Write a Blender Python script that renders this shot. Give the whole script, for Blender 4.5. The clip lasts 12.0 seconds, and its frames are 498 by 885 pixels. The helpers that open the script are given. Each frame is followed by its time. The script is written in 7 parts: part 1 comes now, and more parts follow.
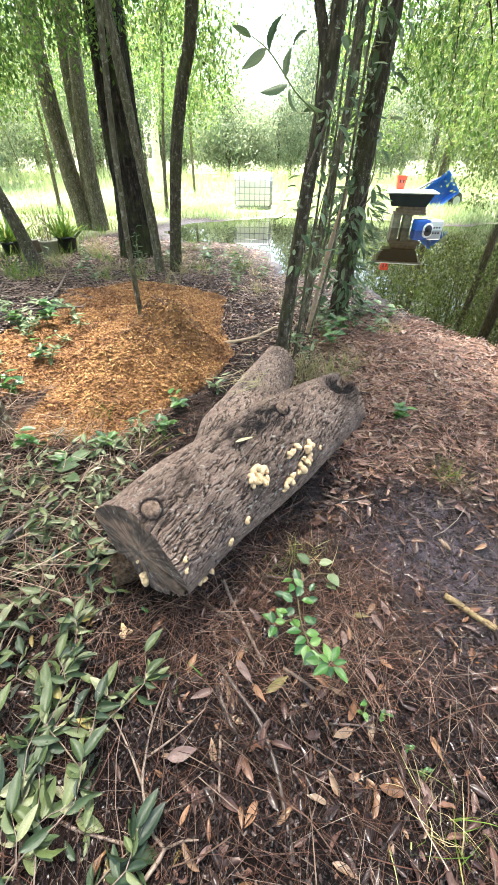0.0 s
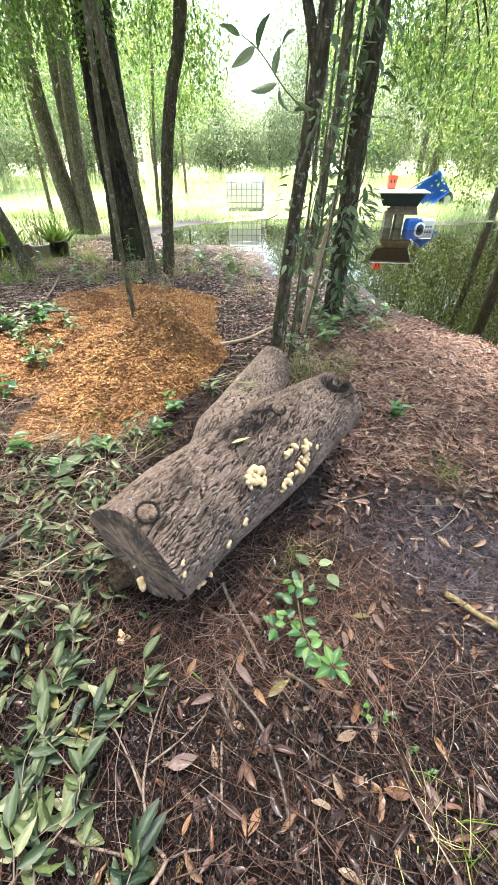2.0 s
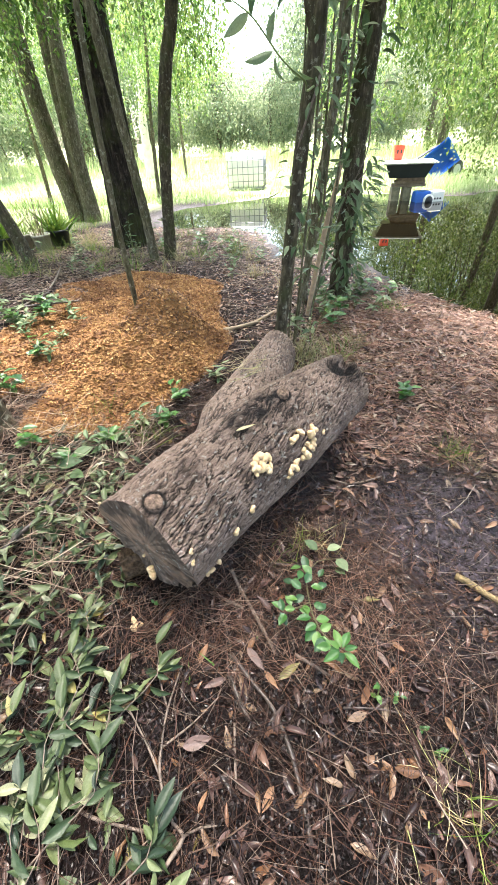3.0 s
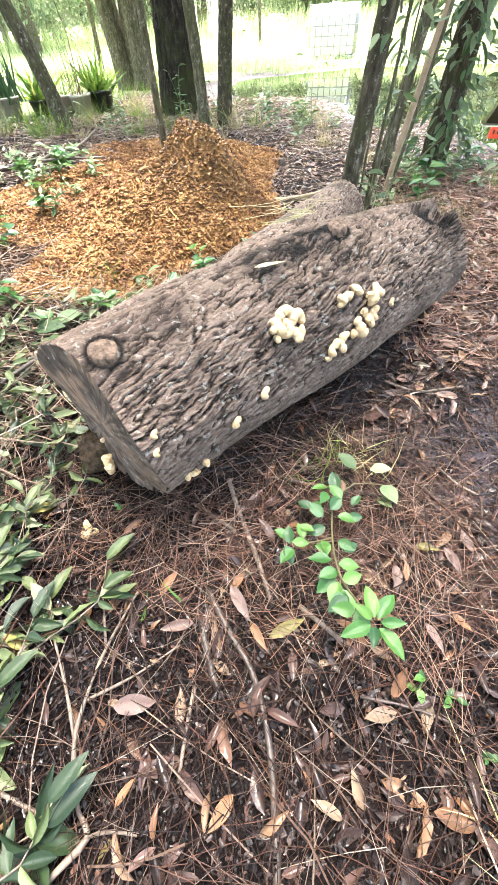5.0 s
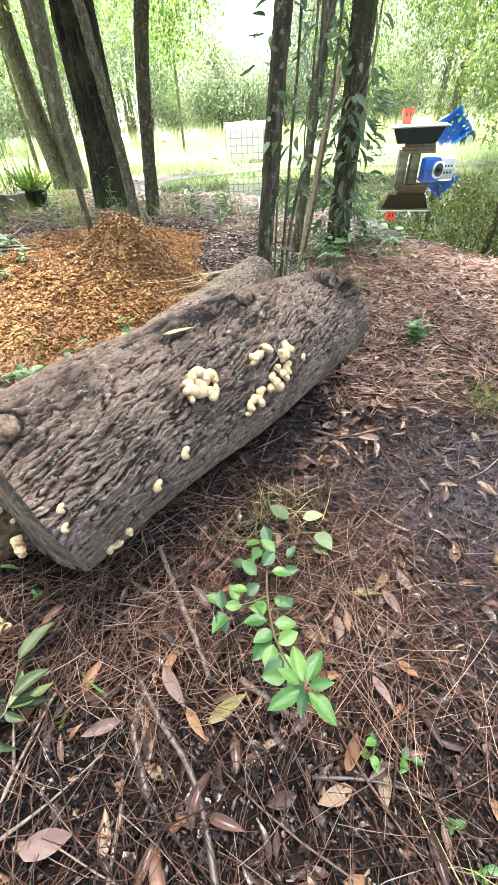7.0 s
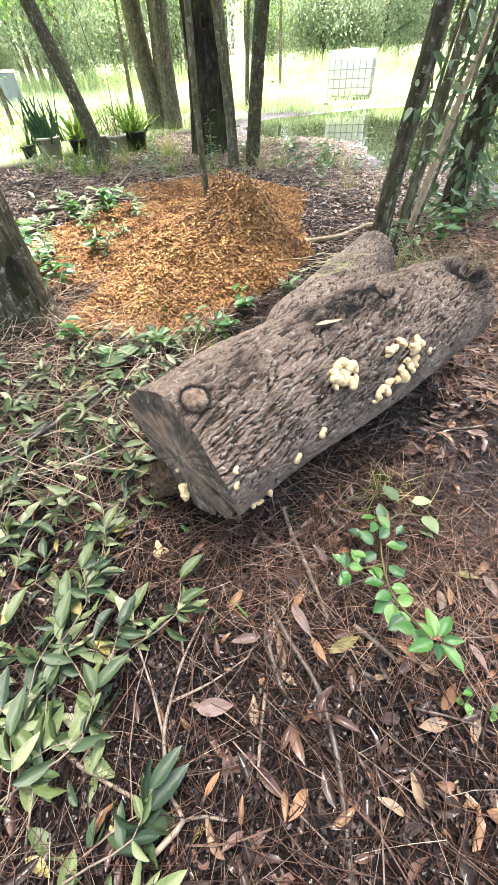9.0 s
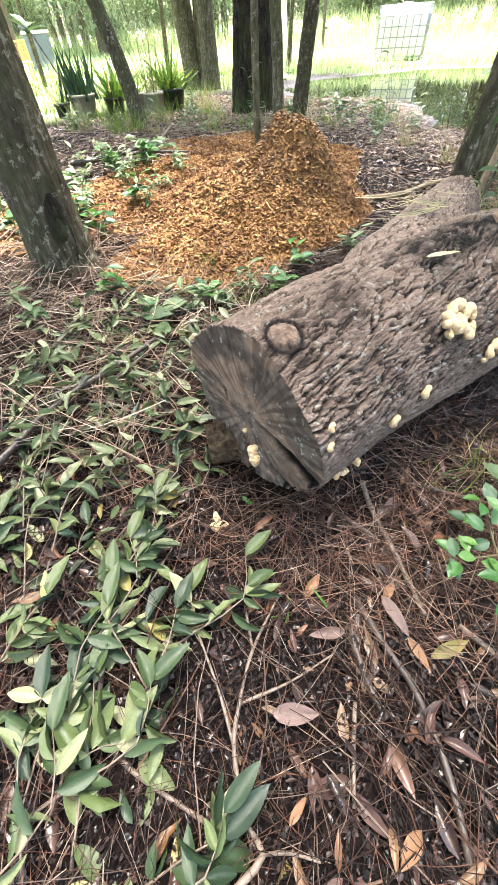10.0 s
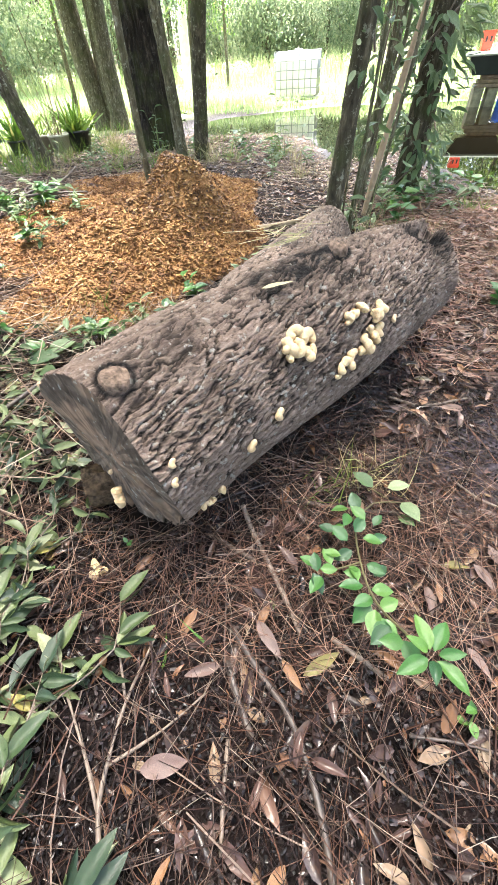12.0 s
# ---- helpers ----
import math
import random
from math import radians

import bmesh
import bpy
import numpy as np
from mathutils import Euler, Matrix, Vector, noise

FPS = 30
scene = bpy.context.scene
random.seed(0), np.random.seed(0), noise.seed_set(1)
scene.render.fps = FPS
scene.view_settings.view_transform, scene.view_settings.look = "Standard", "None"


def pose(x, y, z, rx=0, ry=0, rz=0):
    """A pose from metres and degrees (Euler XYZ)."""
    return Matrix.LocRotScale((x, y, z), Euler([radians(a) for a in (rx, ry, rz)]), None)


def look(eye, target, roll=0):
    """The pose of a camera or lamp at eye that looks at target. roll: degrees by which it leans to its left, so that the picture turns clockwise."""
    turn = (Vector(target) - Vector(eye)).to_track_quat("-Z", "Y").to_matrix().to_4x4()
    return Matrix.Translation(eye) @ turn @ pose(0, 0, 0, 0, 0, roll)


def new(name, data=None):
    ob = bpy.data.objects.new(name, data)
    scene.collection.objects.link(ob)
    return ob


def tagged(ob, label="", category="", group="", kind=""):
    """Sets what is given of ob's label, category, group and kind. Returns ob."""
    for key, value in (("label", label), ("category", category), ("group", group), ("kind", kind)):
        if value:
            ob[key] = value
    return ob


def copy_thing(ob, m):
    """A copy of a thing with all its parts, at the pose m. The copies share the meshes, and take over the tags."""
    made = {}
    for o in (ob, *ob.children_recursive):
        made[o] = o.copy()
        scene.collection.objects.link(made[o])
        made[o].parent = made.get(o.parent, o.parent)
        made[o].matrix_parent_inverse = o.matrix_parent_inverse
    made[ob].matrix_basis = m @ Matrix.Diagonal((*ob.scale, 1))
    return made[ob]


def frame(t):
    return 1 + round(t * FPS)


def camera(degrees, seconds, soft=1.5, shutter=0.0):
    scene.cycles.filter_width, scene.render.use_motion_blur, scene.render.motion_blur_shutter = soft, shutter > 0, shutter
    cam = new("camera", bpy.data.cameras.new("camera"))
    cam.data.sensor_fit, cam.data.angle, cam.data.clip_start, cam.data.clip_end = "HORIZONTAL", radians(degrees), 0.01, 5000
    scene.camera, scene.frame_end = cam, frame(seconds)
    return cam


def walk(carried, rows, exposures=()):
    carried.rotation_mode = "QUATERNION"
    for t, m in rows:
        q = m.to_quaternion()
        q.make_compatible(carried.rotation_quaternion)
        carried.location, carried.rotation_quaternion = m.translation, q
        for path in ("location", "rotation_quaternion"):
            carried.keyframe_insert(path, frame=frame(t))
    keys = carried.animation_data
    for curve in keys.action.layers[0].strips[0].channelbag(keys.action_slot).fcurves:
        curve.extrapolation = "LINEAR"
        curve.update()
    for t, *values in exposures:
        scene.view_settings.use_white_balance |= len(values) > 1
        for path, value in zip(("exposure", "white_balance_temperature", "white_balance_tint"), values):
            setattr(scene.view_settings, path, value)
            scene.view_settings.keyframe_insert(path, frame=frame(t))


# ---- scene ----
cam = camera(67.7, 12.0, soft=1.0)
PATH = [
    (0, (0.225, 0.09, 1.422), (0.033, 1.664, 0.204), 0.3),
    (0.5, (0.231, 0.091, 1.419), (0.041, 1.666, 0.202), -0.1),
    (1, (0.226, 0.09, 1.417), (0.009, 1.664, 0.201), -0.9),
    (1.5, (0.22, 0.096, 1.413), (0.014, 1.681, 0.209), -0.6),
    (2, (0.225, 0.1, 1.41), (0.05, 1.682, 0.198), -0.4),
    (2.5, (0.227, 0.107, 1.411), (0.068, 1.673, 0.176), 0.3),
    (3, (0.241, 0.114, 1.409), (0.019, 1.642, 0.137), -3.3),
    (3.2, (0.277, 0.125, 1.379), (0.092, 1.613, 0.055), -6.8),
    (4.8, (0.294, 0.345, 0.939), (-0.087, 1.543, -0.617), -4.7),
    (5, (0.282, 0.358, 0.928), (-0.132, 1.602, -0.583), -3.9),
    (5.5, (0.288, 0.364, 0.9), (-0.174, 1.666, -0.546), -7.4),
    (6, (0.348, 0.38, 0.906), (0.038, 1.837, -0.428), -4.4),
    (6.5, (0.385, 0.38, 0.92), (0.158, 1.921, -0.335), -4.2),
    (6.7, (0.381, 0.382, 0.913), (0.15, 1.906, -0.361), -3.2),
    (8.3, (0.334, 0.337, 1.045), (0.098, 1.777, -0.322), -3.4),
    (8.5, (0.32, 0.308, 1.075), (0.092, 1.712, -0.332), -4.0),
    (9, (0.16, 0.268, 1.063), (-0.313, 1.566, -0.383), -3.7),
    (9.5, (0.049, 0.265, 1.001), (-0.491, 1.539, -0.442), -3.9),
    (10, (-0.019, 0.283, 0.893), (-0.563, 1.491, -0.605), -4.1),
    (10.5, (-0.027, 0.281, 0.881), (-0.528, 1.546, -0.585), -2.8),
    (11, (0.008, 0.293, 0.868), (-0.479, 1.55, -0.61), -5.2),
    (11.5, (0.14, 0.356, 0.899), (-0.286, 1.69, -0.53), -6.5),
    (12, (0.201, 0.368, 0.907), (-0.155, 1.715, -0.528), -4.2),
]
walk(cam, [(t, look(eye, target, roll)) for t, eye, target, roll in PATH],
     [(0.0, 3.26), (3.0, 3.24), (5.0, 3.95), (5.5, 4.02), (6.0, 3.74), (6.5, 3.56), (8.5, 3.52), (9.5, 3.55), (11.0, 3.54), (11.5, 3.62), (12.0, 3.55)])

# ---- sky and sun ----
world = bpy.data.worlds.new("overcast_sky")
scene.world = world
world.use_nodes = True
wn = world.node_tree
sky = wn.nodes.new("ShaderNodeTexSky")
sky.sky_type, sky.sun_disc = "NISHITA", False
sky.sun_elevation, sky.sun_rotation = radians(73), radians(-17)
sky.air_density, sky.dust_density, sky.ozone_density = 1.0, 4.0, 1.0
wn.links.new(sky.outputs[0], wn.nodes["Background"].inputs[0])
wn.nodes["Background"].inputs[1].default_value = 0.15
sun_data = bpy.data.lights.new("sun", "SUN")
sun_data.energy, sun_data.angle, sun_data.color = 4.6, radians(16), (1.0, 0.95, 0.86)
sun = new("sun", sun_data)
sun.matrix_world = look((0, 0, 0), (0.12, -0.40, -1.4))

# ---- tools for meshes and materials ----
rng = np.random.default_rng(7)


def vnoise(x, y, z=0.0):
    """Smooth value noise, 0 to 1."""
    x, y, z = np.broadcast_arrays(np.asarray(x, float), np.asarray(y, float), np.asarray(z, float))
    ix, iy, iz = np.floor(x), np.floor(y), np.floor(z)
    fx, fy, fz = x - ix, y - iy, z - iz
    fx, fy, fz = (f * f * (3 - 2 * f) for f in (fx, fy, fz))

    def h(a, b, c):
        v = np.sin(a * 127.1 + b * 311.7 + c * 74.7) * 43758.5453
        return v - np.floor(v)
    out = 0.0
    for a in (0, 1):
        for b in (0, 1):
            for c in (0, 1):
                w = (fx if a else 1 - fx) * (fy if b else 1 - fy) * (fz if c else 1 - fz)
                out = out + w * h(ix + a, iy + b, iz + c)
    return out


def fbm(x, y, z=0.0, octaves=3):
    total, amp, norm = 0.0, 1.0, 0.0
    for k in range(octaves):
        total = total + amp * vnoise(x * 2 ** k + 13.1 * k, y * 2 ** k - 7.7 * k, z * 2 ** k + 3.3 * k)
        norm += amp
        amp *= 0.5
    return total / norm


def fast_mesh(name, v, f, mat=None, smooth=True):
    """A mesh from arrays: v (n, 3), f (m, 3 or 4)."""
    v, f = np.asarray(v, np.float32), np.asarray(f, np.int32)
    me = bpy.data.meshes.new(name)
    n, k = f.shape
    me.vertices.add(len(v))
    me.vertices.foreach_set("co", v.ravel())
    me.loops.add(n * k)
    me.loops.foreach_set("vertex_index", f.ravel())
    me.polygons.add(n)
    me.polygons.foreach_set("loop_start", np.arange(0, n * k, k, dtype=np.int32))
    me.polygons.foreach_set("use_smooth", np.full(n, smooth))
    me.update(calc_edges=True)
    me.validate()
    if mat:
        me.materials.append(mat)
    return me


def piece(name, data, parent=None, label="", kind=""):
    """A part: one mesh under its thing."""
    ob = new(name, data)
    if parent:
        ob.parent = parent
    return tagged(ob, label, kind=kind)


def thing(name, label, category, at=(0, 0, 0), group="", kind="", rz=0.0):
    ob = new(name)
    ob.matrix_basis = pose(at[0], at[1], at[2], 0, 0, rz)
    ob.empty_display_size = 0.05
    return tagged(ob, label, category, group, kind)


def bm_mesh(name, bm, mat, smooth=False):
    me = bpy.data.meshes.new(name)
    bm.normal_update()
    bm.to_mesh(me)
    bm.free()
    me.materials.append(mat)
    for p in me.polygons:
        p.use_smooth = smooth
    return me


def box_bm(sx, sy, sz, at=(0, 0, 0), bevel=0.006, bm=None):
    """A bevelled box standing on at."""
    own = bmesh.new()
    bmesh.ops.create_cube(own, size=1)
    bmesh.ops.scale(own, vec=(sx, sy, sz), verts=own.verts)
    bmesh.ops.translate(own, vec=(at[0], at[1], at[2] + sz / 2), verts=own.verts)
    if bevel:
        bmesh.ops.bevel(own, geom=own.edges[:], offset=bevel, segments=2, affect="EDGES", profile=0.5)
    if bm is None:
        return own
    tmp = bpy.data.meshes.new("tmp")
    own.to_mesh(tmp)
    own.free()
    bm.from_mesh(tmp)
    bpy.data.meshes.remove(tmp)
    return bm


def smooth_line(pts, radii, step):
    """A Catmull-Rom line through pts, with radii, about one point every step."""
    p = np.asarray(pts, float)
    r = np.asarray(radii, float)
    ext = np.vstack([2 * p[0] - p[1], p, 2 * p[-1] - p[-2]])
    out, rad = [], []
    for i in range(len(p) - 1):
        a, b, c, d = ext[i:i + 4]
        n = max(2, int(np.linalg.norm(c - b) / step))
        for t in np.arange(n) / n:
            out.append(0.5 * (2 * b + (c - a) * t + (2 * a - 5 * b + 4 * c - d) * t * t + (3 * b - a - 3 * c + d) * t ** 3))
            rad.append(r[i] * (1 - t) + r[i + 1] * t)
    return np.array(out + [p[-1]]), np.array(rad + [r[-1]])


def tube(pts, radii, sides=8, step=0.1, rough=0.0, grain=6.0, stretch=0.35, seed=0.0, cap=True):
    """A limb along a line: vertices and quads, with bark relief of the depth rough."""
    p, r = smooth_line(pts, radii, step)
    tang = np.gradient(p, axis=0)
    tang /= np.linalg.norm(tang, axis=1)[:, None]
    side = np.cross(tang[0], (0.31, 0.87, 0.38))
    frames = []
    for t in tang:
        side = side - t * np.dot(side, t)
        side /= np.linalg.norm(side)
        frames.append((side.copy(), np.cross(t, side)))
    ang = np.arange(sides) * 2 * np.pi / sides
    u = np.array([f[0] for f in frames])[:, None, :]
    w = np.array([f[1] for f in frames])[:, None, :]
    c, s = np.cos(ang)[None, :, None], np.sin(ang)[None, :, None]
    length = np.concatenate([[0], np.cumsum(np.linalg.norm(np.diff(p, axis=0), axis=1))])[:, None]
    rr = np.repeat(r[:, None], sides, 1)
    if rough:
        a, b = np.cos(ang)[None] * r[:, None] * grain, np.sin(ang)[None] * r[:, None] * grain
        big = fbm(a * 0.35 + seed, b * 0.35, length * 1.1, 2) - 0.5
        ridge = 1 - np.abs(2 * fbm(a + seed, b, length * grain * stretch, 2) - 1) * 2
        rr = rr * (1 + 0.22 * big) + rough * ridge
    v = p[:, None, :] + rr[:, :, None] * (c * u + s * w)
    n = len(p)
    i, j = np.meshgrid(np.arange(n - 1), np.arange(sides), indexing="ij")
    k = (j + 1) % sides
    f = np.stack([i * sides + j, i * sides + k, (i + 1) * sides + k, (i + 1) * sides + j], -1).reshape(-1, 4)
    v = v.reshape(-1, 3)
    if cap:
        v = np.vstack([v, p[0], p[-1]])
        a, b = len(v) - 2, len(v) - 1
        jj = np.arange(0, sides, 2)
        f = np.vstack([f, np.stack([np.full_like(jj, a), (jj + 2) % sides, (jj + 1) % sides, jj], -1),
                       np.stack([np.full_like(jj, b), (n - 1) * sides + jj, (n - 1) * sides + (jj + 1) % sides, (n - 1) * sides + (jj + 2) % sides], -1)])
    return v, f


def merged(parts):
    vs, fs, o = [], [], 0
    for v, f in parts:
        vs.append(v)
        fs.append(np.asarray(f) + o)
        o += len(v)
    return np.vstack(vs), np.vstack(fs)


def turns(yaw, pitch, roll):
    """Rotation matrices Rz(yaw) Rx(pitch) Ry(roll), one for each entry."""
    cy, sy, cp, sp, cr, sr = np.cos(yaw), np.sin(yaw), np.cos(pitch), np.sin(pitch), np.cos(roll), np.sin(roll)
    o, l = np.zeros_like(cy), np.ones_like(cy)
    rz = np.stack([cy, -sy, o, sy, cy, o, o, o, l], -1).reshape(-1, 3, 3)
    rx = np.stack([l, o, o, o, cp, -sp, o, sp, cp], -1).reshape(-1, 3, 3)
    ry = np.stack([cr, o, sr, o, l, o, -sr, o, cr], -1).reshape(-1, 3, 3)
    return rz @ rx @ ry


def scatter(tv, tf, pos, rot, size):
    """Copies of one small template, joined."""
    n, k = len(pos), len(tv)
    size = np.broadcast_to(np.asarray(size, float).reshape(n, -1), (n, 3))
    v = np.einsum("nij,nkj->nki", rot, tv[None] * size[:, None, :]) + pos[:, None, :]
    f = tf[None] + (np.arange(n) * k)[:, None, None]
    return v.reshape(-1, 3), f.reshape(-1, tf.shape[1])


def leaf_shape(width=0.32, stations=6, fold=0.12, curl=0.15, wave=0.0, seed=0, tip=1.6):
    """A pointed leaf along +y, one long: five vertices across each station."""
    v, f = [], []
    r = np.random.default_rng(seed)
    for i in range(stations):
        t = i / (stations - 1)
        w = width * 0.5 * max(math.sin(math.pi * min(1, t ** 0.85)) ** 0.8 * (1 - 0.15 * t ** tip), 0.015)
        for a in (-1, -0.5, 0, 0.5, 1):
            z = abs(a) * w * fold * 2 + curl * (t - t * t) * 0.9 - curl * 0.25 * t * t + wave * r.normal() * (0.3 + abs(a)) * (0 < t < 1)
            v.append((a * w, t, z))
    for i in range(stations - 1):
        for j in range(4):
            f.append((i * 5 + j, i * 5 + j + 1, i * 5 + j + 6, i * 5 + j + 5))
    return np.array(v), np.array(f)


def blade_shape(bend=0.3, stations=4):
    v, f = [], []
    for i in range(stations):
        t = i / (stations - 1)
        w = 0.5 * (1 - t) ** 0.7 + 0.02
        v += [(-w, bend * t * t, t), (w, bend * t * t, t)]
    for i in range(stations - 1):
        f.append((2 * i, 2 * i + 1, 2 * i + 3, 2 * i + 2))
    return np.array(v), np.array(f)


SPRIG = (np.array([(0, 0, 0), (0.26, 0.5, 0.07), (0, 1, -0.06), (-0.26, 0.5, 0.07)], float), np.array([(0, 1, 2, 3)]))


# ---- materials ----
def material(name):
    m = bpy.data.materials.new(name)
    m.use_nodes = True
    return m, m.node_tree, m.node_tree.nodes["Principled BSDF"]


def node(nt, kind, **values):
    n = nt.nodes.new(kind)
    for key, value in values.items():
        key = key.replace("_", " ")
        for s in n.inputs:
            if s.name == key and s.enabled:
                if isinstance(value, bpy.types.NodeSocket):
                    nt.links.new(value, s)
                else:
                    s.default_value = value
                break
    return n


def ramp(nt, fac, *stops):
    n = nt.nodes.new("ShaderNodeValToRGB")
    e = n.color_ramp.elements
    while len(e) < len(stops):
        e.new(0.5)
    for el, (at, col) in zip(e, stops):
        el.position = at
        el.color = (*col, 1) if len(col) == 3 else col
    nt.links.new(fac, n.inputs[0])
    return n.outputs[0]


def coords(nt, scale=(1, 1, 1), space="Object"):
    c = nt.nodes.new("ShaderNodeTexCoord")
    m = nt.nodes.new("ShaderNodeMapping")
    m.inputs["Scale"].default_value = scale
    nt.links.new(c.outputs[space], m.inputs[0])
    return m.outputs[0]


def tex(nt, vec, scale, detail=4, rough=0.6):
    return node(nt, "ShaderNodeTexNoise", Vector=vec, Scale=scale, Detail=detail, Roughness=rough).outputs["Fac"]


def mixed(nt, fac, a, b, mode="MIX"):
    n = nt.nodes.new("ShaderNodeMix")
    n.data_type, n.blend_type = "RGBA", mode
    for s, v in ((n.inputs[0], fac), (n.inputs[6], a), (n.inputs[7], b)):
        if isinstance(v, bpy.types.NodeSocket):
            nt.links.new(v, s)
        else:
            s.default_value = (*v, 1) if isinstance(v, tuple) else v
    return n.outputs[2]


def bumped(nt, bsdf, height, strength=0.4, distance=0.01):
    b = node(nt, "ShaderNodeBump", Height=height, Strength=strength, Distance=distance)
    nt.links.new(b.outputs[0], bsdf.inputs["Normal"])


def put(nt, bsdf, **values):
    for key, value in values.items():
        s = bsdf.inputs[key.replace("_", " ")]
        if isinstance(value, bpy.types.NodeSocket):
            nt.links.new(value, s)
        else:
            s.default_value = (*value, 1) if s.type == "RGBA" else value


def island(nt):
    return nt.nodes.new("ShaderNodeNewGeometry").outputs["Random Per Island"]


def each(nt):
    return nt.nodes.new("ShaderNodeObjectInfo").outputs["Random"]


def leaf_material(name, stops, rough=0.45, through_light=0.35, by="island", spot=0.0, gloss=0.4, damp=0.0):
    """Leaves: colours chosen leaf by leaf, with blotches and veins, and light coming through."""
    m, nt, b = material(name)
    pick = island(nt) if by == "island" else each(nt)
    col = ramp(nt, pick, *stops)
    vec = coords(nt, space="Object")
    col = mixed(nt, 0.5, col, ramp(nt, tex(nt, vec, 22), (0.3, (0.45, 0.45, 0.45)), (0.7, (1.0, 1.0, 1.0))), "MULTIPLY")
    if damp:
        wet_patch = ramp(nt, tex(nt, vec, 3.2, 5), (0.46, (0, 0, 0)), (0.60, (damp, damp, damp)))
        col = mixed(nt, wet_patch, col, (0.42, 0.34, 0.30), "MULTIPLY")
    if spot:
        col = mixed(nt, ramp(nt, tex(nt, vec, 70, 2), (0.6, (0, 0, 0)), (0.7, (spot, spot, spot))), col, (0.06, 0.03, 0.015))
    put(nt, b, Base_Color=col, Roughness=rough, Specular_IOR_Level=gloss)
    bumped(nt, b, tex(nt, vec, 120, 2), 0.25, 0.003)
    if through_light:
        tr = node(nt, "ShaderNodeBsdfTranslucent", Color=col)
        mix = node(nt, "ShaderNodeMixShader", Fac=through_light)
        nt.links.new(b.outputs[0], mix.inputs[1])
        nt.links.new(tr.outputs[0], mix.inputs[2])
        nt.links.new(mix.outputs[0], nt.nodes["Material Output"].inputs[0])
    return m


def plain(name, colour, rough=0.5, metal=0.0, vary=0.25, scale=9.0, bump=0.1, spec=0.5):
    m, nt, b = material(name)
    vec = coords(nt)
    low = tuple(c * (1 - vary) for c in colour)
    col = ramp(nt, tex(nt, vec, scale, 6), (0.3, low), (0.7, colour))
    put(nt, b, Base_Color=col, Roughness=rough, Metallic=metal, Specular_IOR_Level=spec)
    bumped(nt, b, tex(nt, vec, scale * 6), bump, 0.004)
    return m


def bark_material(name, dark, mid, pale, scale=1.0, patch=0.4, wet=0.6):
    m, nt, b = material(name)
    vec = coords(nt, (1, 1, 0.28))
    free = coords(nt)
    fine = tex(nt, vec, 38 * scale, 6, 0.7)
    col = ramp(nt, fine, (0.28, dark), (0.55, mid), (0.8, pale))
    lich = ramp(nt, tex(nt, free, 24 * scale, 5, 0.75), (0.57, (0, 0, 0)), (0.63, (patch, patch, patch)))
    col = mixed(nt, lich, col, (0.40, 0.39, 0.31))
    moss = ramp(nt, tex(nt, free, 5 * scale, 5), (0.48, (0, 0, 0)), (0.66, (0.65, 0.65, 0.65)))
    col = mixed(nt, moss, col, (0.062, 0.070, 0.026))
    put(nt, b, Base_Color=col, Roughness=wet, Specular_IOR_Level=0.08)
    bumped(nt, b, fine, 1.0, 0.02 / scale)
    return m


# darker copy of tree_leaves; the unlit pond side is put into its colour
M_SHADE = leaf_material("shaded_leaves", ((0.0, (0.05, 0.095, 0.022)), (0.5, (0.11, 0.17, 0.04)), (1.0, (0.21, 0.26, 0.08))), 0.5, 0.4)
M_CROWN = leaf_material("tree_leaves", ((0.0, (0.05, 0.11, 0.025)), (0.4, (0.10, 0.19, 0.04)), (0.75, (0.17, 0.26, 0.06)), (1.0, (0.26, 0.31, 0.10))), 0.5, 0.55)
# washed-out greens: the far wood's haze is put into the leaf colour
M_FAR_HAZED = leaf_material("hazed_far_leaves", ((0.0, (0.122, 0.183, 0.104)), (0.5, (0.22, 0.287, 0.159)), (1.0, (0.354, 0.403, 0.244))), 0.55, 0.5)
M_VINE = leaf_material("vine_leaves", ((0.0, (0.06, 0.105, 0.045)), (0.45, (0.13, 0.19, 0.085)), (0.8, (0.21, 0.27, 0.15)), (1.0, (0.30, 0.36, 0.20))), 0.45, 0.35, "each", 0.0, 0.35)
M_BAY = leaf_material("bay_leaves", ((0.0, (0.0169, 0.0337, 0.0202)), (0.3, (0.0377, 0.0632, 0.0253)), (0.6, (0.0802, 0.109, 0.0379)), (0.84, (0.141, 0.169, 0.0758)), (0.97, (0.273, 0.278, 0.169)), (1.0, (0.245, 0.202, 0.0505))), 0.36, 0.12, "each", 0.5, 0.38)
# pale undersides, brightened further in colour to offset the crown's shade
M_BAYLIFTED = leaf_material("brightened_bay_leaves", ((0.0, (0.0428, 0.0673, 0.0277)), (0.4, (0.0941, 0.123, 0.0515)), (0.75, (0.188, 0.213, 0.111)), (1.0, (0.308, 0.309, 0.198))), 0.38, 0.25, "island", 0.4, 0.4)
M_FRESH = leaf_material("fresh_leaves", ((0.0, (0.016, 0.06, 0.02)), (0.4, (0.036, 0.12, 0.024)), (1.0, (0.096, 0.2, 0.036))), 0.3, 0.25, "each", 0.0, 0.5)
M_DRY = leaf_material("dry_leaves", ((0.0, (0.0185, 0.0116, 0.0116)), (0.3, (0.0637, 0.0382, 0.0329)), (0.6, (0.128, 0.0796, 0.0677)), (0.78, (0.154, 0.0769, 0.036)), (0.92, (0.201, 0.133, 0.0848)), (1.0, (0.191, 0.149, 0.0478))), 0.26, 0.08, "each", 0.5, 0.45)
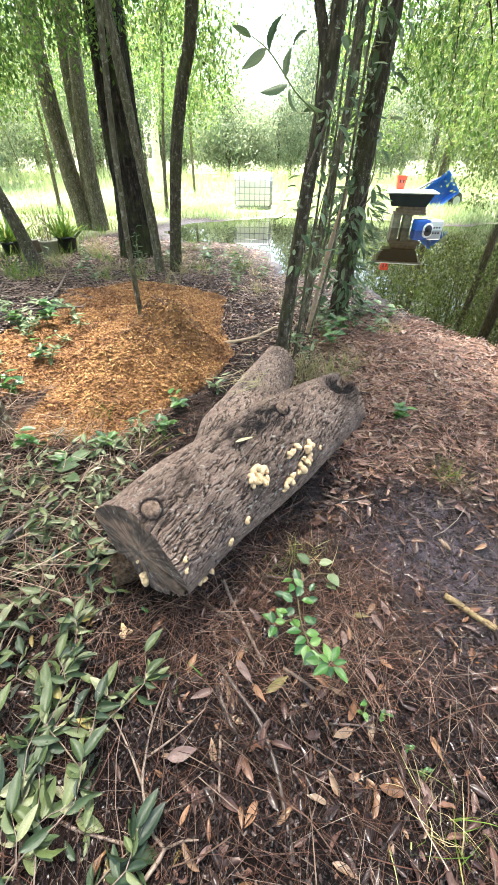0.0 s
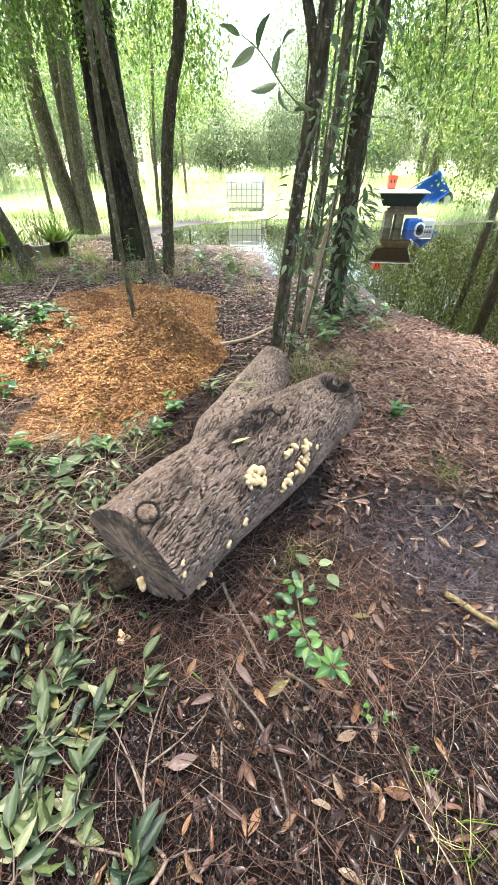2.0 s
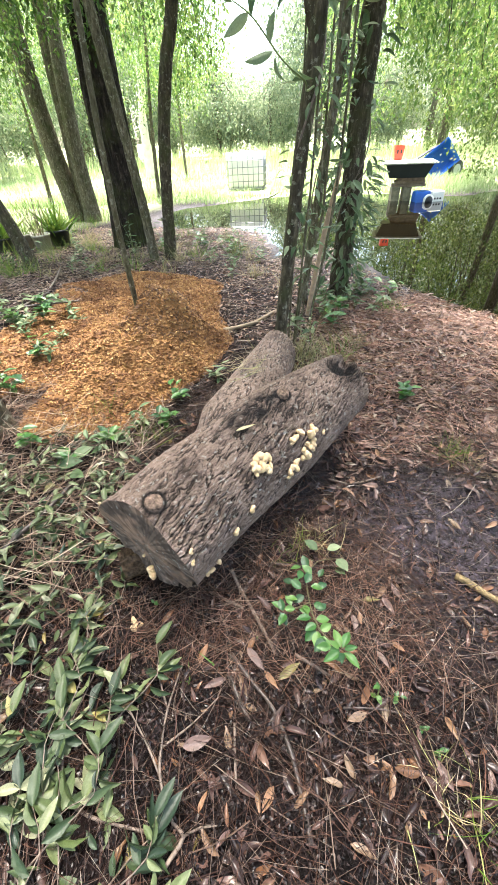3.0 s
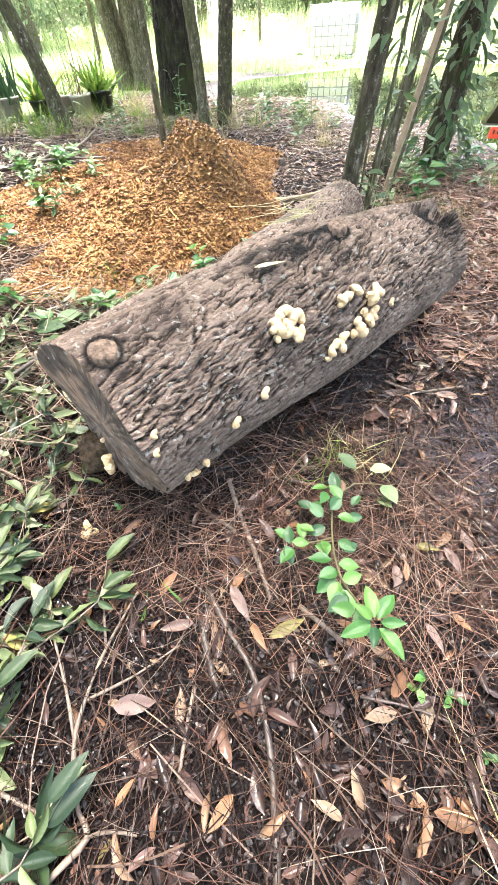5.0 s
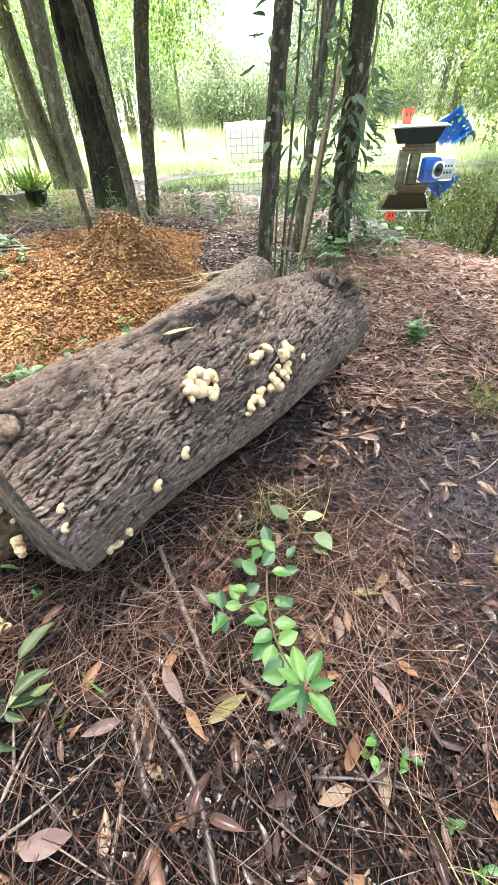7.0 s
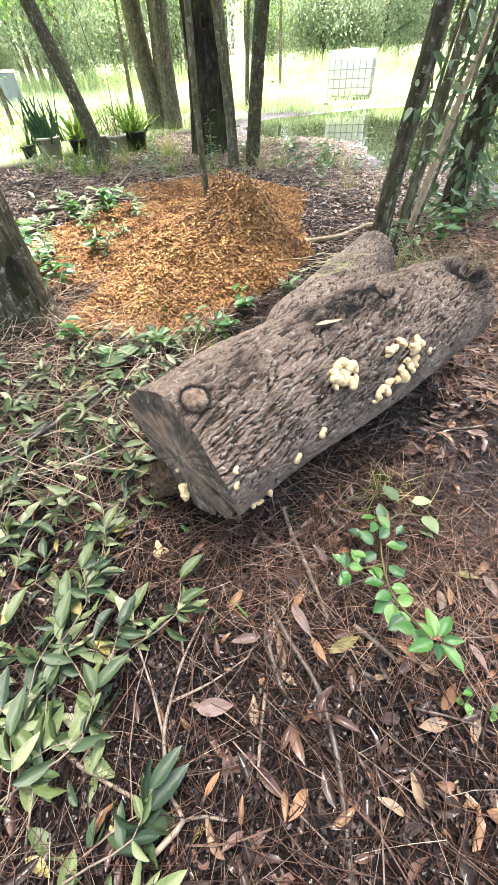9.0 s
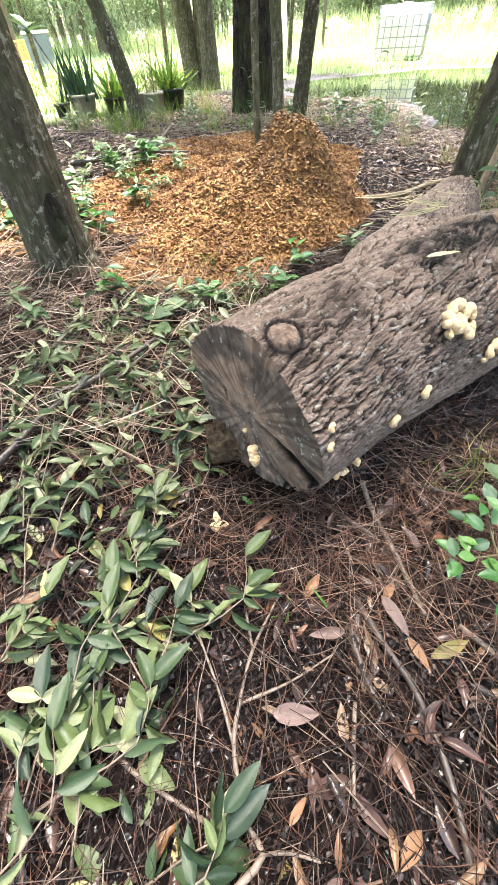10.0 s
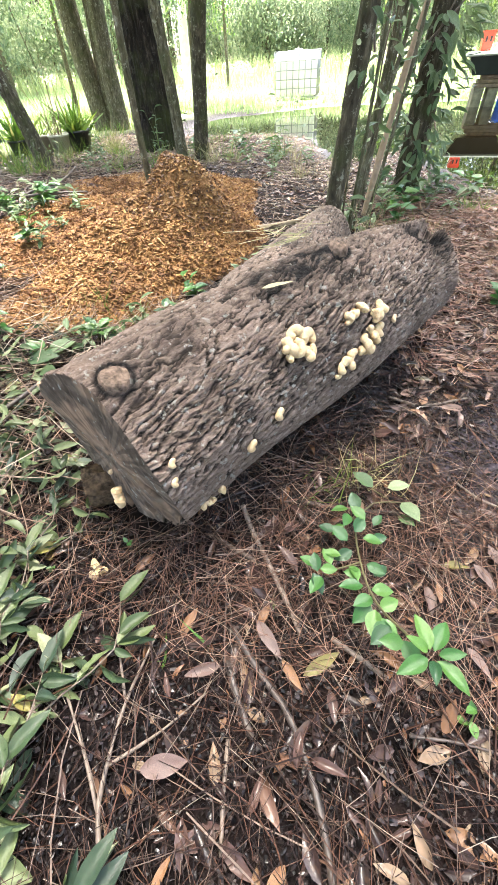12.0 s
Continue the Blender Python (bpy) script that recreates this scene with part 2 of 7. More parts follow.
M_DRYBITS = leaf_material("dry_leaf_litter", ((0.0, (0.0096, 0.0065, 0.0065)), (0.4, (0.0415, 0.0249, 0.0226)), (0.75, (0.108, 0.0623, 0.0523)), (0.93, (0.167, 0.0829, 0.0415)), (1.0, (0.226, 0.172, 0.125))), 0.27, 0.05, "island", 0.4, 0.3)
M_BITS = leaf_material("rotted_bits", ((0.0, (0.0018, 0.0015, 0.0015)), (0.5, (0.0102, 0.0072, 0.0072)), (0.85, (0.03, 0.0216, 0.021)), (1.0, (0.072, 0.054, 0.0498))), 0.28, 0.0, "island", 0.0, 0.22)
# lighter copy of dry_leaf_litter, with brighter open light put into the colour
M_LITTER_LIT = leaf_material("lit_dry_litter", ((0.0, (0.0468, 0.0281, 0.0234)), (0.35, (0.133, 0.078, 0.0648)), (0.7, (0.258, 0.168, 0.138)), (0.9, (0.312, 0.172, 0.0944)), (1.0, (0.39, 0.328, 0.25))), 0.35, 0.08, "island", 0.4, 0.4)
M_NEEDLE = leaf_material("pine_needles", ((0.0, (0.0065, 0.0044, 0.0038)), (0.40, (0.0326, 0.0164, 0.012)), (0.68, (0.0906, 0.0426, 0.0273)), (0.82, (0.0915, 0.0627, 0.0491)), (0.94, (0.158, 0.114, 0.0906)), (1.0, (0.251, 0.208, 0.169))), 0.36, 0.0, "island", 0.0, 0.2)
M_TANNEEDLE = leaf_material("tan_needles", ((0.0, (0.05, 0.033, 0.026)), (0.45, (0.19, 0.118, 0.085)), (0.8, (0.33, 0.235, 0.175)), (1.0, (0.50, 0.41, 0.32))), 0.45, 0.0, "island", 0.0, 0.2)
M_RUSTNEEDLE = leaf_material("matted_needles", ((0.0, (0.032, 0.0176, 0.0144)), (0.4, (0.12, 0.06, 0.0416)), (0.75, (0.216, 0.12, 0.084)), (1.0, (0.32, 0.232, 0.176))), 0.42, 0.0, "island", 0.0, 0.2)
# rust red, lightened to carry the open sky light beside the log
M_REDNEEDLE = leaf_material("rusty_needles", ((0.0, (0.112, 0.0561, 0.042)), (0.5, (0.374, 0.187, 0.131)), (1.0, (0.58, 0.402, 0.309))), 0.42, 0.0, "island", 0.0, 0.2)
M_CHIP = leaf_material("mulch_chips", ((0.0, (0.112, 0.0475, 0.0185)), (0.3, (0.205, 0.095, 0.0352)), (0.65, (0.298, 0.154, 0.0581)), (0.9, (0.373, 0.211, 0.0845)), (1.0, (0.466, 0.308, 0.141))), 0.7, 0.0, "island", 0.0, 0.25, 0.85)
# darker copy of mulch_chips: damp, and the peak's shaded face painted in
M_CHIP_DAMP_SHADED = leaf_material("damp_shaded_chips", ((0.0, (0.05, 0.02, 0.009)), (0.4, (0.15, 0.07, 0.026)), (0.8, (0.28, 0.145, 0.055)), (1.0, (0.42, 0.26, 0.11))), 0.6, 0.0, "island", 0.0, 0.25, 0.6)
M_CHIP_EACH = leaf_material("mulch_chip_pieces", ((0.0, (0.14, 0.06, 0.022)), (0.5, (0.29, 0.14, 0.046)), (0.9, (0.41, 0.23, 0.085)), (1.0, (0.50, 0.32, 0.14))), 0.7, 0.0, "each", 0.0, 0.25)
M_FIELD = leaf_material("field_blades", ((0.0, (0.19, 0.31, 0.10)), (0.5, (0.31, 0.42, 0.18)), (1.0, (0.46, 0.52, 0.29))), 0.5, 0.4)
M_GRASS = leaf_material("grass_blades", ((0.0, (0.07, 0.15, 0.02)), (0.5, (0.13, 0.23, 0.03)), (0.85, (0.22, 0.29, 0.05)), (1.0, (0.34, 0.31, 0.12))), 0.45, 0.4)
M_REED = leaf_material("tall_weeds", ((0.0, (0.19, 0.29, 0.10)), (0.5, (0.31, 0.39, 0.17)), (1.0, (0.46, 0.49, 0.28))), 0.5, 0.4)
M_STRAW = leaf_material("dead_grass", ((0.0, (0.26, 0.20, 0.10)), (0.6, (0.46, 0.38, 0.21)), (1.0, (0.20, 0.24, 0.07))), 0.5, 0.1)
M_TREE = bark_material("grey_bark", (0.022, 0.018, 0.011), (0.13, 0.113, 0.076), (0.34, 0.305, 0.22), 1.0, 0.55)
M_DARKTREE = bark_material("dark_lichen_bark", (0.012, 0.010, 0.007), (0.078, 0.064, 0.044), (0.25, 0.21, 0.15), 1.0, 0.5)
M_PINE = bark_material("pine_bark", (0.004, 0.003, 0.0025), (0.032, 0.024, 0.020), (0.16, 0.12, 0.095), 0.6, 0.1)
M_PALETRUNK = plain("bleached_wood", (0.62, 0.58, 0.50), 0.8, vary=0.35, scale=6, bump=0.3)
M_YELLOWBARK = plain("mottled_bark", (0.30, 0.21, 0.09), 0.7, vary=0.8, scale=45, bump=0.8)
M_BLOCK = plain("pale_block", (0.34, 0.30, 0.19), 0.85, vary=0.6, scale=8)
M_ORANGELEAF = plain("orange_dead_leaf", (0.20, 0.092, 0.036), 0.36, vary=0.55, scale=60, bump=0.3)
M_PINKLEAF = plain("pinkish_dead_leaf", (0.13, 0.078, 0.066), 0.36, vary=0.5, scale=60, bump=0.3)
M_OLIVELEAF = plain("yellowing_leaf", (0.15, 0.125, 0.032), 0.36, vary=0.55, scale=50, bump=0.3)
M_TWIG = plain("twig_bark", (0.19, 0.14, 0.11), 0.6, vary=0.6, scale=60)
M_DARKTWIG = plain("dark_twig_bark", (0.07, 0.05, 0.042), 0.5, vary=0.6, scale=60)
M_STEM = plain("green_stem", (0.14, 0.19, 0.05), 0.5, vary=0.4, scale=30)
M_YELLOWED = plain("yellowed_leaf", (0.36, 0.31, 0.16), 0.5, vary=0.5, scale=40)
M_WHITE = plain("white_poly", (0.80, 0.80, 0.76), 0.4, vary=0.06, scale=2)
M_WIRE = plain("galvanised_wire", (0.33, 0.34, 0.35), 0.45, 0.8, vary=0.4, scale=20)
M_BLUE = plain("blue_plastic", (0.02, 0.13, 0.55), 0.35, vary=0.25, scale=4)
M_RED = plain("red_plastic", (0.65, 0.06, 0.03), 0.4, vary=0.2, scale=6)
M_BLACK = plain("black_plastic", (0.025, 0.027, 0.03), 0.45, vary=0.5, scale=8)
M_TUB = plain("grey_tub_plastic", (0.035, 0.045, 0.04), 0.4, vary=0.35, scale=5)
M_TUBRIM = plain("pale_weathered_plastic", (0.45, 0.48, 0.41), 0.5, vary=0.2, scale=6)
M_BOARD = plain("weathered_board", (0.30, 0.22, 0.14), 0.75, vary=0.5, scale=12, bump=0.3)
M_BUCKET = plain("pale_bucket", (0.46, 0.43, 0.34), 0.5, vary=0.25, scale=10)
M_OFFCUT = plain("rotten_wood", (0.15, 0.098, 0.062), 0.75, vary=0.9, scale=70, bump=1.0, spec=0.1)
M_REDSTEM = plain("brown_green_stem", (0.10, 0.085, 0.035), 0.55, vary=0.4, scale=30)

# ---- the lie of the land ----
WATER = -0.06
SHORE = np.array([(-3.1, 10.4), (-2.3, 8.9), (-1.4, 8.9), (-0.46, 8.2), (-0.05, 6.5), (0.4, 6.4), (0.9, 7.2), (1.15, 7.3), (1.05, 6.0), (1.36, 5.2), (1.72, 4.55),
                  (2.12, 4.1), (2.45, 3.5), (3.0, 2.5), (6, 1), (13, 3), (12, 15), (7.5, 14.2), (5.6, 13.0), (4.6, 12.35), (3.55, 12.45), (3.1, 13.3), (0.3, 13.5), (-0.73, 13.4), (-1.96, 12.5), (-3.0, 11.8)])
LOG_O, LOG_TH = np.array((-0.065, 1.198, 0.262)), radians(55.87)
LOG_D = np.array((math.cos(LOG_TH), math.sin(LOG_TH), 0))
LOG_N = np.array((math.sin(LOG_TH), -math.cos(LOG_TH), 0))


def shore_distance(x, y):
    """Distance to the water's edge, minus inside."""
    x, y = np.asarray(x, float), np.asarray(y, float)
    best, inside = np.full(x.shape, 1e9), np.zeros(x.shape, bool)
    for (ax, ay), (bx, by) in zip(SHORE, np.roll(SHORE, -1, 0)):
        dx, dy = bx - ax, by - ay
        t = np.clip(((x - ax) * dx + (y - ay) * dy) / (dx * dx + dy * dy), 0, 1)
        best = np.minimum(best, np.hypot(x - ax - t * dx, y - ay - t * dy))
        with np.errstate(divide="ignore", invalid="ignore"):
            inside ^= ((ay > y) != (by > y)) & (x < dx * (y - ay) / dy + ax)
    return np.where(inside, -best, best)


def height(x, y):
    """The ground's height."""
    x, y = np.asarray(x, float), np.asarray(y, float)
    d = shore_distance(x, y) + 0.5 * (fbm(x * 1.3, y * 1.3, 5.0, 3) - 0.5)
    z = np.where(d > 0, WATER + 0.06 * (1 - np.exp(-d * 1.4)), WATER + np.maximum(d * 0.12, -0.3))
    near = np.clip(1.6 - np.hypot(x, y - 1) / 6, 0, 1)
    z = z + np.where(d > 0, near * 0.05 * (fbm(x * 1.7, y * 1.7, 1.0, 3) - 0.5) + 0.02 * (fbm(x * 9, y * 9, 2.0, 2) - 0.5), 0)
    left = np.clip((-0.35 - x) / 1.6, 0, 1) * np.clip((7 - y) / 3, 0, 1)
    z = z + 0.10 * left * left * (3 - 2 * left)
    mud = np.exp(-((x - 1.15) / 0.5) ** 2 - ((y - 1.3) / 0.55) ** 2)
    z = z - 0.03 * mud - 0.075 * np.exp(-((x - 1.62) / 0.24) ** 2 - ((y - 1.62) / 0.3) ** 2) - 0.04 * np.exp(-((x - 1.85) / 0.3) ** 2 - ((y - 4.1) / 0.2) ** 2)
    z = z + np.where(d > 0, near * 0.028 * (fbm(x * 26, y * 26, 3.0, 2) - 0.5) * (1 - 0.7 * mud), 0)
    run = (x - LOG_O[0]) * LOG_D[0] + (y - LOG_O[1]) * LOG_D[1]
    off = (x - LOG_O[0]) * LOG_N[0] + (y - LOG_O[1]) * LOG_N[1]
    drift = np.clip((run + 0.36) / 0.12, 0, 1) * np.clip((1.0 - run) / 0.12, 0, 1)
    z = z + 0.065 * drift * np.exp(-((off - 0.13) / 0.085) ** 2) * (0.6 + 0.8 * fbm(x * 8, y * 8, 6.0, 2))
    return z


def mulch(x, y):
    """The mulch heap's height over the ground."""
    x, y = np.asarray(x, float), np.asarray(y, float)
    w = 0.45 * (fbm(x * 2.2, y * 2.2, 8.0, 3) - 0.5)
    low = np.clip(np.maximum(1.0 - np.hypot((x + 1.06) / 0.70, (y - 3.05) / 1.3), 0.85 - np.hypot((x + 1.75 - 0.25 * (y - 3)) / 0.95, (y - 3.2) / 1.75)) + w, 0, 1)
    low = np.maximum(low, np.clip(0.8 - np.hypot((x + 1.55) / 1.15, (y - 4.55) / 0.95) + w, 0, 1))
    low = np.maximum(low, np.clip(0.8 - np.hypot((x + 0.98) / 0.62, (y - 3.95) / 0.8) + w, 0, 1))
    mid = np.exp(-((x + 1.02) / 0.5) ** 2 - ((y - 2.8) / 0.55) ** 2)
    top = np.exp(-(((x + 0.80) / 0.26) ** 2 + ((y - 3.12) / 0.28) ** 2) ** 1.3)
    far = np.exp(-((x + 1.0) / 0.5) ** 2 - ((y - 4.0) / 0.7) ** 2)
    bumps = 0.13 * (fbm(x * 5, y * 5, 4.0, 3) - 0.5) + 0.08 * (fbm(x * 13, y * 13, 7.0, 3) - 0.5)
    z = np.sqrt(low) * (0.04 + bumps) + np.minimum(low * 4, 1) * (0.20 * mid + 0.33 * top - 0.09 * np.exp(-((x + 0.97) / 0.10) ** 2 - ((y - 2.42) / 0.08) ** 2) + 0.05 * far)
    return np.where(low > 0, z, -0.02)


def spread(lo, hi, fine_lo, fine_hi, step, growth=1.09):
    """Coordinates that are dense between fine_lo and fine_hi and grow coarser outwards."""
    mid = list(np.arange(fine_lo, fine_hi, step))
    a, s = [], step
    x = mid[0]
    while x > lo:
        s *= growth
        x -= s
        a.append(x)
    b, s, x = [], step, mid[-1]
    while x < hi:
        s *= growth
        x += s
        b.append(x)
    return np.array(a[::-1] + mid + b)


def sheet(xs, ys, fn):
    x, y = np.meshgrid(xs, ys, indexing="ij")
    z = fn(x, y)
    v = np.stack([x, y, z], -1).reshape(-1, 3)
    n, m = x.shape
    i, j = np.meshgrid(np.arange(n - 1), np.arange(m - 1), indexing="ij")
    f = np.stack([i * m + j, (i + 1) * m + j, (i + 1) * m + j + 1, i * m + j + 1], -1).reshape(-1, 4)
    return v, f


# ground material: damp dark soil, black mud where it is wet, grass-green soil out in the field
m, nt, b = material("forest_soil")
vec = coords(nt, space="Object")
soil = ramp(nt, tex(nt, vec, 30, 8, 0.75), (0.3, (0.003, 0.0025, 0.0025)), (0.5, (0.012, 0.009, 0.009)), (0.68, (0.038, 0.028, 0.027)), (0.8, (0.10, 0.077, 0.072)))
soil = mixed(nt, ramp(nt, tex(nt, vec, 2.2, 4), (0.42, (0, 0, 0)), (0.62, (0.5, 0.5, 0.5))), soil, (0.028, 0.016, 0.014))
wet = node(nt, "ShaderNodeAttribute")
wet.attribute_name = "wet"
lawn = node(nt, "ShaderNodeAttribute")
lawn.attribute_name = "lawn"
# the mud's purple-grey is raised to stand in for its sky sheen
soil = mixed(nt, wet.outputs["Fac"], soil, ramp(nt, tex(nt, vec, 18, 5), (0.35, (0.025, 0.019, 0.023)), (0.7, (0.12, 0.097, 0.115))))
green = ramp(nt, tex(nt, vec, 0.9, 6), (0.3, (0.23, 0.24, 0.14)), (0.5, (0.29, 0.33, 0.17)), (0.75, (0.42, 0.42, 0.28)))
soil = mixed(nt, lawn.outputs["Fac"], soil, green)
rough = nt.nodes.new("ShaderNodeMapRange")
nt.links.new(wet.outputs["Fac"], rough.inputs[0])
rough.inputs[3].default_value, rough.inputs[4].default_value = 0.75, 0.24
spec = nt.nodes.new("ShaderNodeMapRange")
nt.links.new(wet.outputs["Fac"], spec.inputs[0])
spec.inputs[3].default_value, spec.inputs[4].default_value = 0.06, 0.55
put(nt, b, Base_Color=soil, Roughness=rough.outputs[0], Specular_IOR_Level=spec.outputs[0])
bumped(nt, b, tex(nt, vec, 55, 8, 0.75), 1.0, 0.03)
M_SOIL = m

m, nt, b = material("pond_water")
vec = coords(nt)
put(nt, b, Base_Color=(0.0025, 0.0018, 0.0008), Roughness=0.012, IOR=1.33, Specular_IOR_Level=0.5)
bumped(nt, b, tex(nt, vec, 1.2, 1), 0.0022, 0.02)
M_WATER = m

gx = spread(-320, 320, -1.7, 2.3, 0.022, 1.07)
gy = spread(-90, 420, -0.35, 3.6, 0.022, 1.07)
gv, gf = sheet(gx, gy, height)
me = fast_mesh("ground", gv, gf, M_SOIL)
sd = shore_distance(gv[:, 0], gv[:, 1])
mudness = np.exp(-(((gv[:, 0] - 1.04) / 0.5) ** 2 + ((gv[:, 1] - 1.28) / 0.46) ** 2)) * 1.7 + 0.55 * np.exp(-np.abs(sd) / 0.5) * (gv[:, 1] < 14)
mudness *= 0.4 + 1.2 * fbm(gv[:, 0] * 3, gv[:, 1] * 3, 9.0, 3)
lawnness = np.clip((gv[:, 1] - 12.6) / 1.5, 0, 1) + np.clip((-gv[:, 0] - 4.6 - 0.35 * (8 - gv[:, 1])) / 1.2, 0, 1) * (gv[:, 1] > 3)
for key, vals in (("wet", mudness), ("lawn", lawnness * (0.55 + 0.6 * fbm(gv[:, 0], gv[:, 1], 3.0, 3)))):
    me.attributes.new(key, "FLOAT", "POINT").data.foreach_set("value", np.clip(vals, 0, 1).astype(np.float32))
tagged(new("ground", me), "dark damp soil giving way to a bright grass field", "ground", kind="structure")

me = fast_mesh("pond", [(-3.6, 0.5, WATER), (14, 0.5, WATER), (14, 18.5, WATER), (-3.6, 18.5, WATER)], [(0, 1, 2, 3)], M_WATER, False)
tagged(new("water", me), "still brown floodwater reflecting the trees", "water", kind="structure")

# ---- the felled log ----
m, nt, b = material("log_bark")
vec = coords(nt)
along = nt.nodes.new("ShaderNodeMapping")
nt.links.new(coords(nt), along.inputs[0])
along.inputs["Scale"].default_value = (0.3, 1, 1)
fine = tex(nt, along.outputs[0], 90, 7, 0.78)
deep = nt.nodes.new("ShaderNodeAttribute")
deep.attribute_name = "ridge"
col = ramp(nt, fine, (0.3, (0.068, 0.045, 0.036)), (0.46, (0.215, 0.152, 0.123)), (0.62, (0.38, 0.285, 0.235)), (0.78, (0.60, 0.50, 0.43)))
# furrow shade is put into the colour: near black where relief is low
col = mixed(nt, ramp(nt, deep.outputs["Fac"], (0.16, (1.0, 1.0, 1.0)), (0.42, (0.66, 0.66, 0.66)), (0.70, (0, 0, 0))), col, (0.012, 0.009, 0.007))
col = mixed(nt, ramp(nt, tex(nt, vec, 5.5, 5), (0.46, (0, 0, 0)), (0.64, (0.6, 0.6, 0.6))), col, (0.07, 0.050, 0.042))
col = mixed(nt, ramp(nt, tex(nt, vec, 46, 4), (0.60, (0, 0, 0)), (0.66, (0.75, 0.75, 0.75))), col, (0.42, 0.40, 0.36))
rot_and_groove = nt.nodes.new("ShaderNodeAttribute")
rot_and_groove.attribute_name = "rot"
col = mixed(nt, rot_and_groove.outputs["Fac"], col, (0.012, 0.010, 0.010))
put(nt, b, Base_Color=col, Roughness=0.6, Specular_IOR_Level=0.12)
bumped(nt, b, fine, 1.0, 0.016)
M_LOG = m

m, nt, b = material("weathered_end_grain")
vec = coords(nt)
streak = nt.nodes.new("ShaderNodeMapping")
nt.links.new(coords(nt), streak.inputs[0])
streak.inputs["Scale"].default_value = (1, 1, 0.35)
fine = tex(nt, streak.outputs[0], 45, 7, 0.75)
grain = nt.nodes.new("ShaderNodeAttribute")
grain.attribute_name = "grain"
both = nt.nodes.new("ShaderNodeMath")
both.operation = "MULTIPLY_ADD"
nt.links.new(grain.outputs["Fac"], both.inputs[0])
both.inputs[1].default_value = 0.75
half = nt.nodes.new("ShaderNodeMath")
half.operation = "MULTIPLY"
half.inputs[1].default_value = 0.3
nt.links.new(fine, half.inputs[0])
nt.links.new(half.outputs[0], both.inputs[2])
fine = both.outputs[0]
col = ramp(nt, fine, (0.30, (0.045, 0.031, 0.024)), (0.5, (0.16, 0.115, 0.09)), (0.72, (0.32, 0.24, 0.19)))
col = mixed(nt, ramp(nt, tex(nt, vec, 9, 4), (0.46, (0, 0, 0)), (0.6, (0.8, 0.8, 0.8))), col, (0.46, 0.29, 0.20))
col = mixed(nt, ramp(nt, tex(nt, vec, 16, 6, 0.7), (0.5, (0, 0, 0)), (0.62, (0.55, 0.55, 0.55))), col, (0.09, 0.066, 0.054))
col = mixed(nt, ramp(nt, tex(nt, vec, 55, 4), (0.62, (0, 0, 0)), (0.67, (0.85, 0.85, 0.85))), col, (0.55, 0.52, 0.46))
split = nt.nodes.new("ShaderNodeAttribute")
split.attribute_name = "split"
# shade inside the splits is painted near black over the grain
col = mixed(nt, split.outputs["Fac"], col, (0.012, 0.009, 0.007))
put(nt, b, Base_Color=col, Roughness=0.7, Specular_IOR_Level=0.1)
bumped(nt, b, tex(nt, vec, 90, 8, 0.75), 1.0, 0.012)
M_END = m
M_KNOT = plain("knot_wood", (0.24, 0.165, 0.125), 0.65, vary=0.9, scale=75, bump=0.9, spec=0.1)

log = thing("fallen_log", "thick forked grey-barked log with one sawn end on leaf litter", "log", tuple(LOG_O), rz=55.87)


# the flared, lopsided butt: radius by angle from straight up towards the right
END_DEG = np.array((-180, -154, -135, -116, -95, -72, -44, 0, 31, 54, 69, 100, 123, 165, 180))
END_RAD = np.array((0.255, 0.272, 0.285, 0.27, 0.24, 0.212, 0.195, 0.214, 0.21, 0.235, 0.262, 0.252, 0.246, 0.249, 0.255))


# in the log's own frame x runs along it, y to its left, z up
def log_radius(s, ang):
    """The main stem's radius at s along it; ang from straight up towards its right side."""
    r = 0.229 + 0.010 * np.cos(ang) - 0.055 * np.clip((s - 0.45) / 0.55, 0, 1) + 0.02 * np.exp(-((s - 0.42) / 0.16) ** 2) * np.exp(-((ang + 0.5) / 0.7) ** 2)
    r = r + 0.012 * np.cos(2 * ang + 0.8) + 0.018 * (fbm(s * 3.1 + 4, np.cos(ang) * 1.3, np.sin(ang) * 1.3, 2) - 0.5)
    ragged = 0.6 * (fbm(s * 11, ang * 3.5, 2.0, 2) - 0.5)
    turned = np.angle(np.exp(1j * (ang - 0.12)))
    r = r - 0.055 * np.clip(2.4 * (1 - np.hypot((s - 0.93) / 0.11, turned / 0.42) + ragged), 0, 1)
    butt = np.clip((-0.12 - s) / 0.24, 0, 1)
    r = r + 0.85 * butt * (np.interp(np.degrees(np.angle(np.exp(1j * ang))), END_DEG, END_RAD) - 0.232)
    return r


def plates(u, w, seed):
    """Cracked plates on a surface: the gap between the two nearest of scattered seeds, and a number for each plate."""
    iu, iw = np.floor(u), np.floor(w)
    f1, f2, who = np.full(u.shape, 9.0), np.full(u.shape, 9.0), np.zeros(u.shape)
    for du in (-1, 0, 1):
        for dw in (-1, 0, 1):
            cu, cw = iu + du, iw + dw
            h1 = np.sin(cu * 127.1 + cw * 311.7 + seed) * 43758.5453
            h2 = np.sin(cu * 269.5 + cw * 183.3 + seed) * 24634.6345
            h1, h2 = h1 - np.floor(h1), h2 - np.floor(h2)
            d = np.hypot(cu + h1 - u, cw + h2 - w)
            near = d < f1
            f2 = np.where(near, f1, np.minimum(f2, d))
            who = np.where(near, h1, who)
            f1 = np.where(near, d, f1)
    return f2 - f1, who


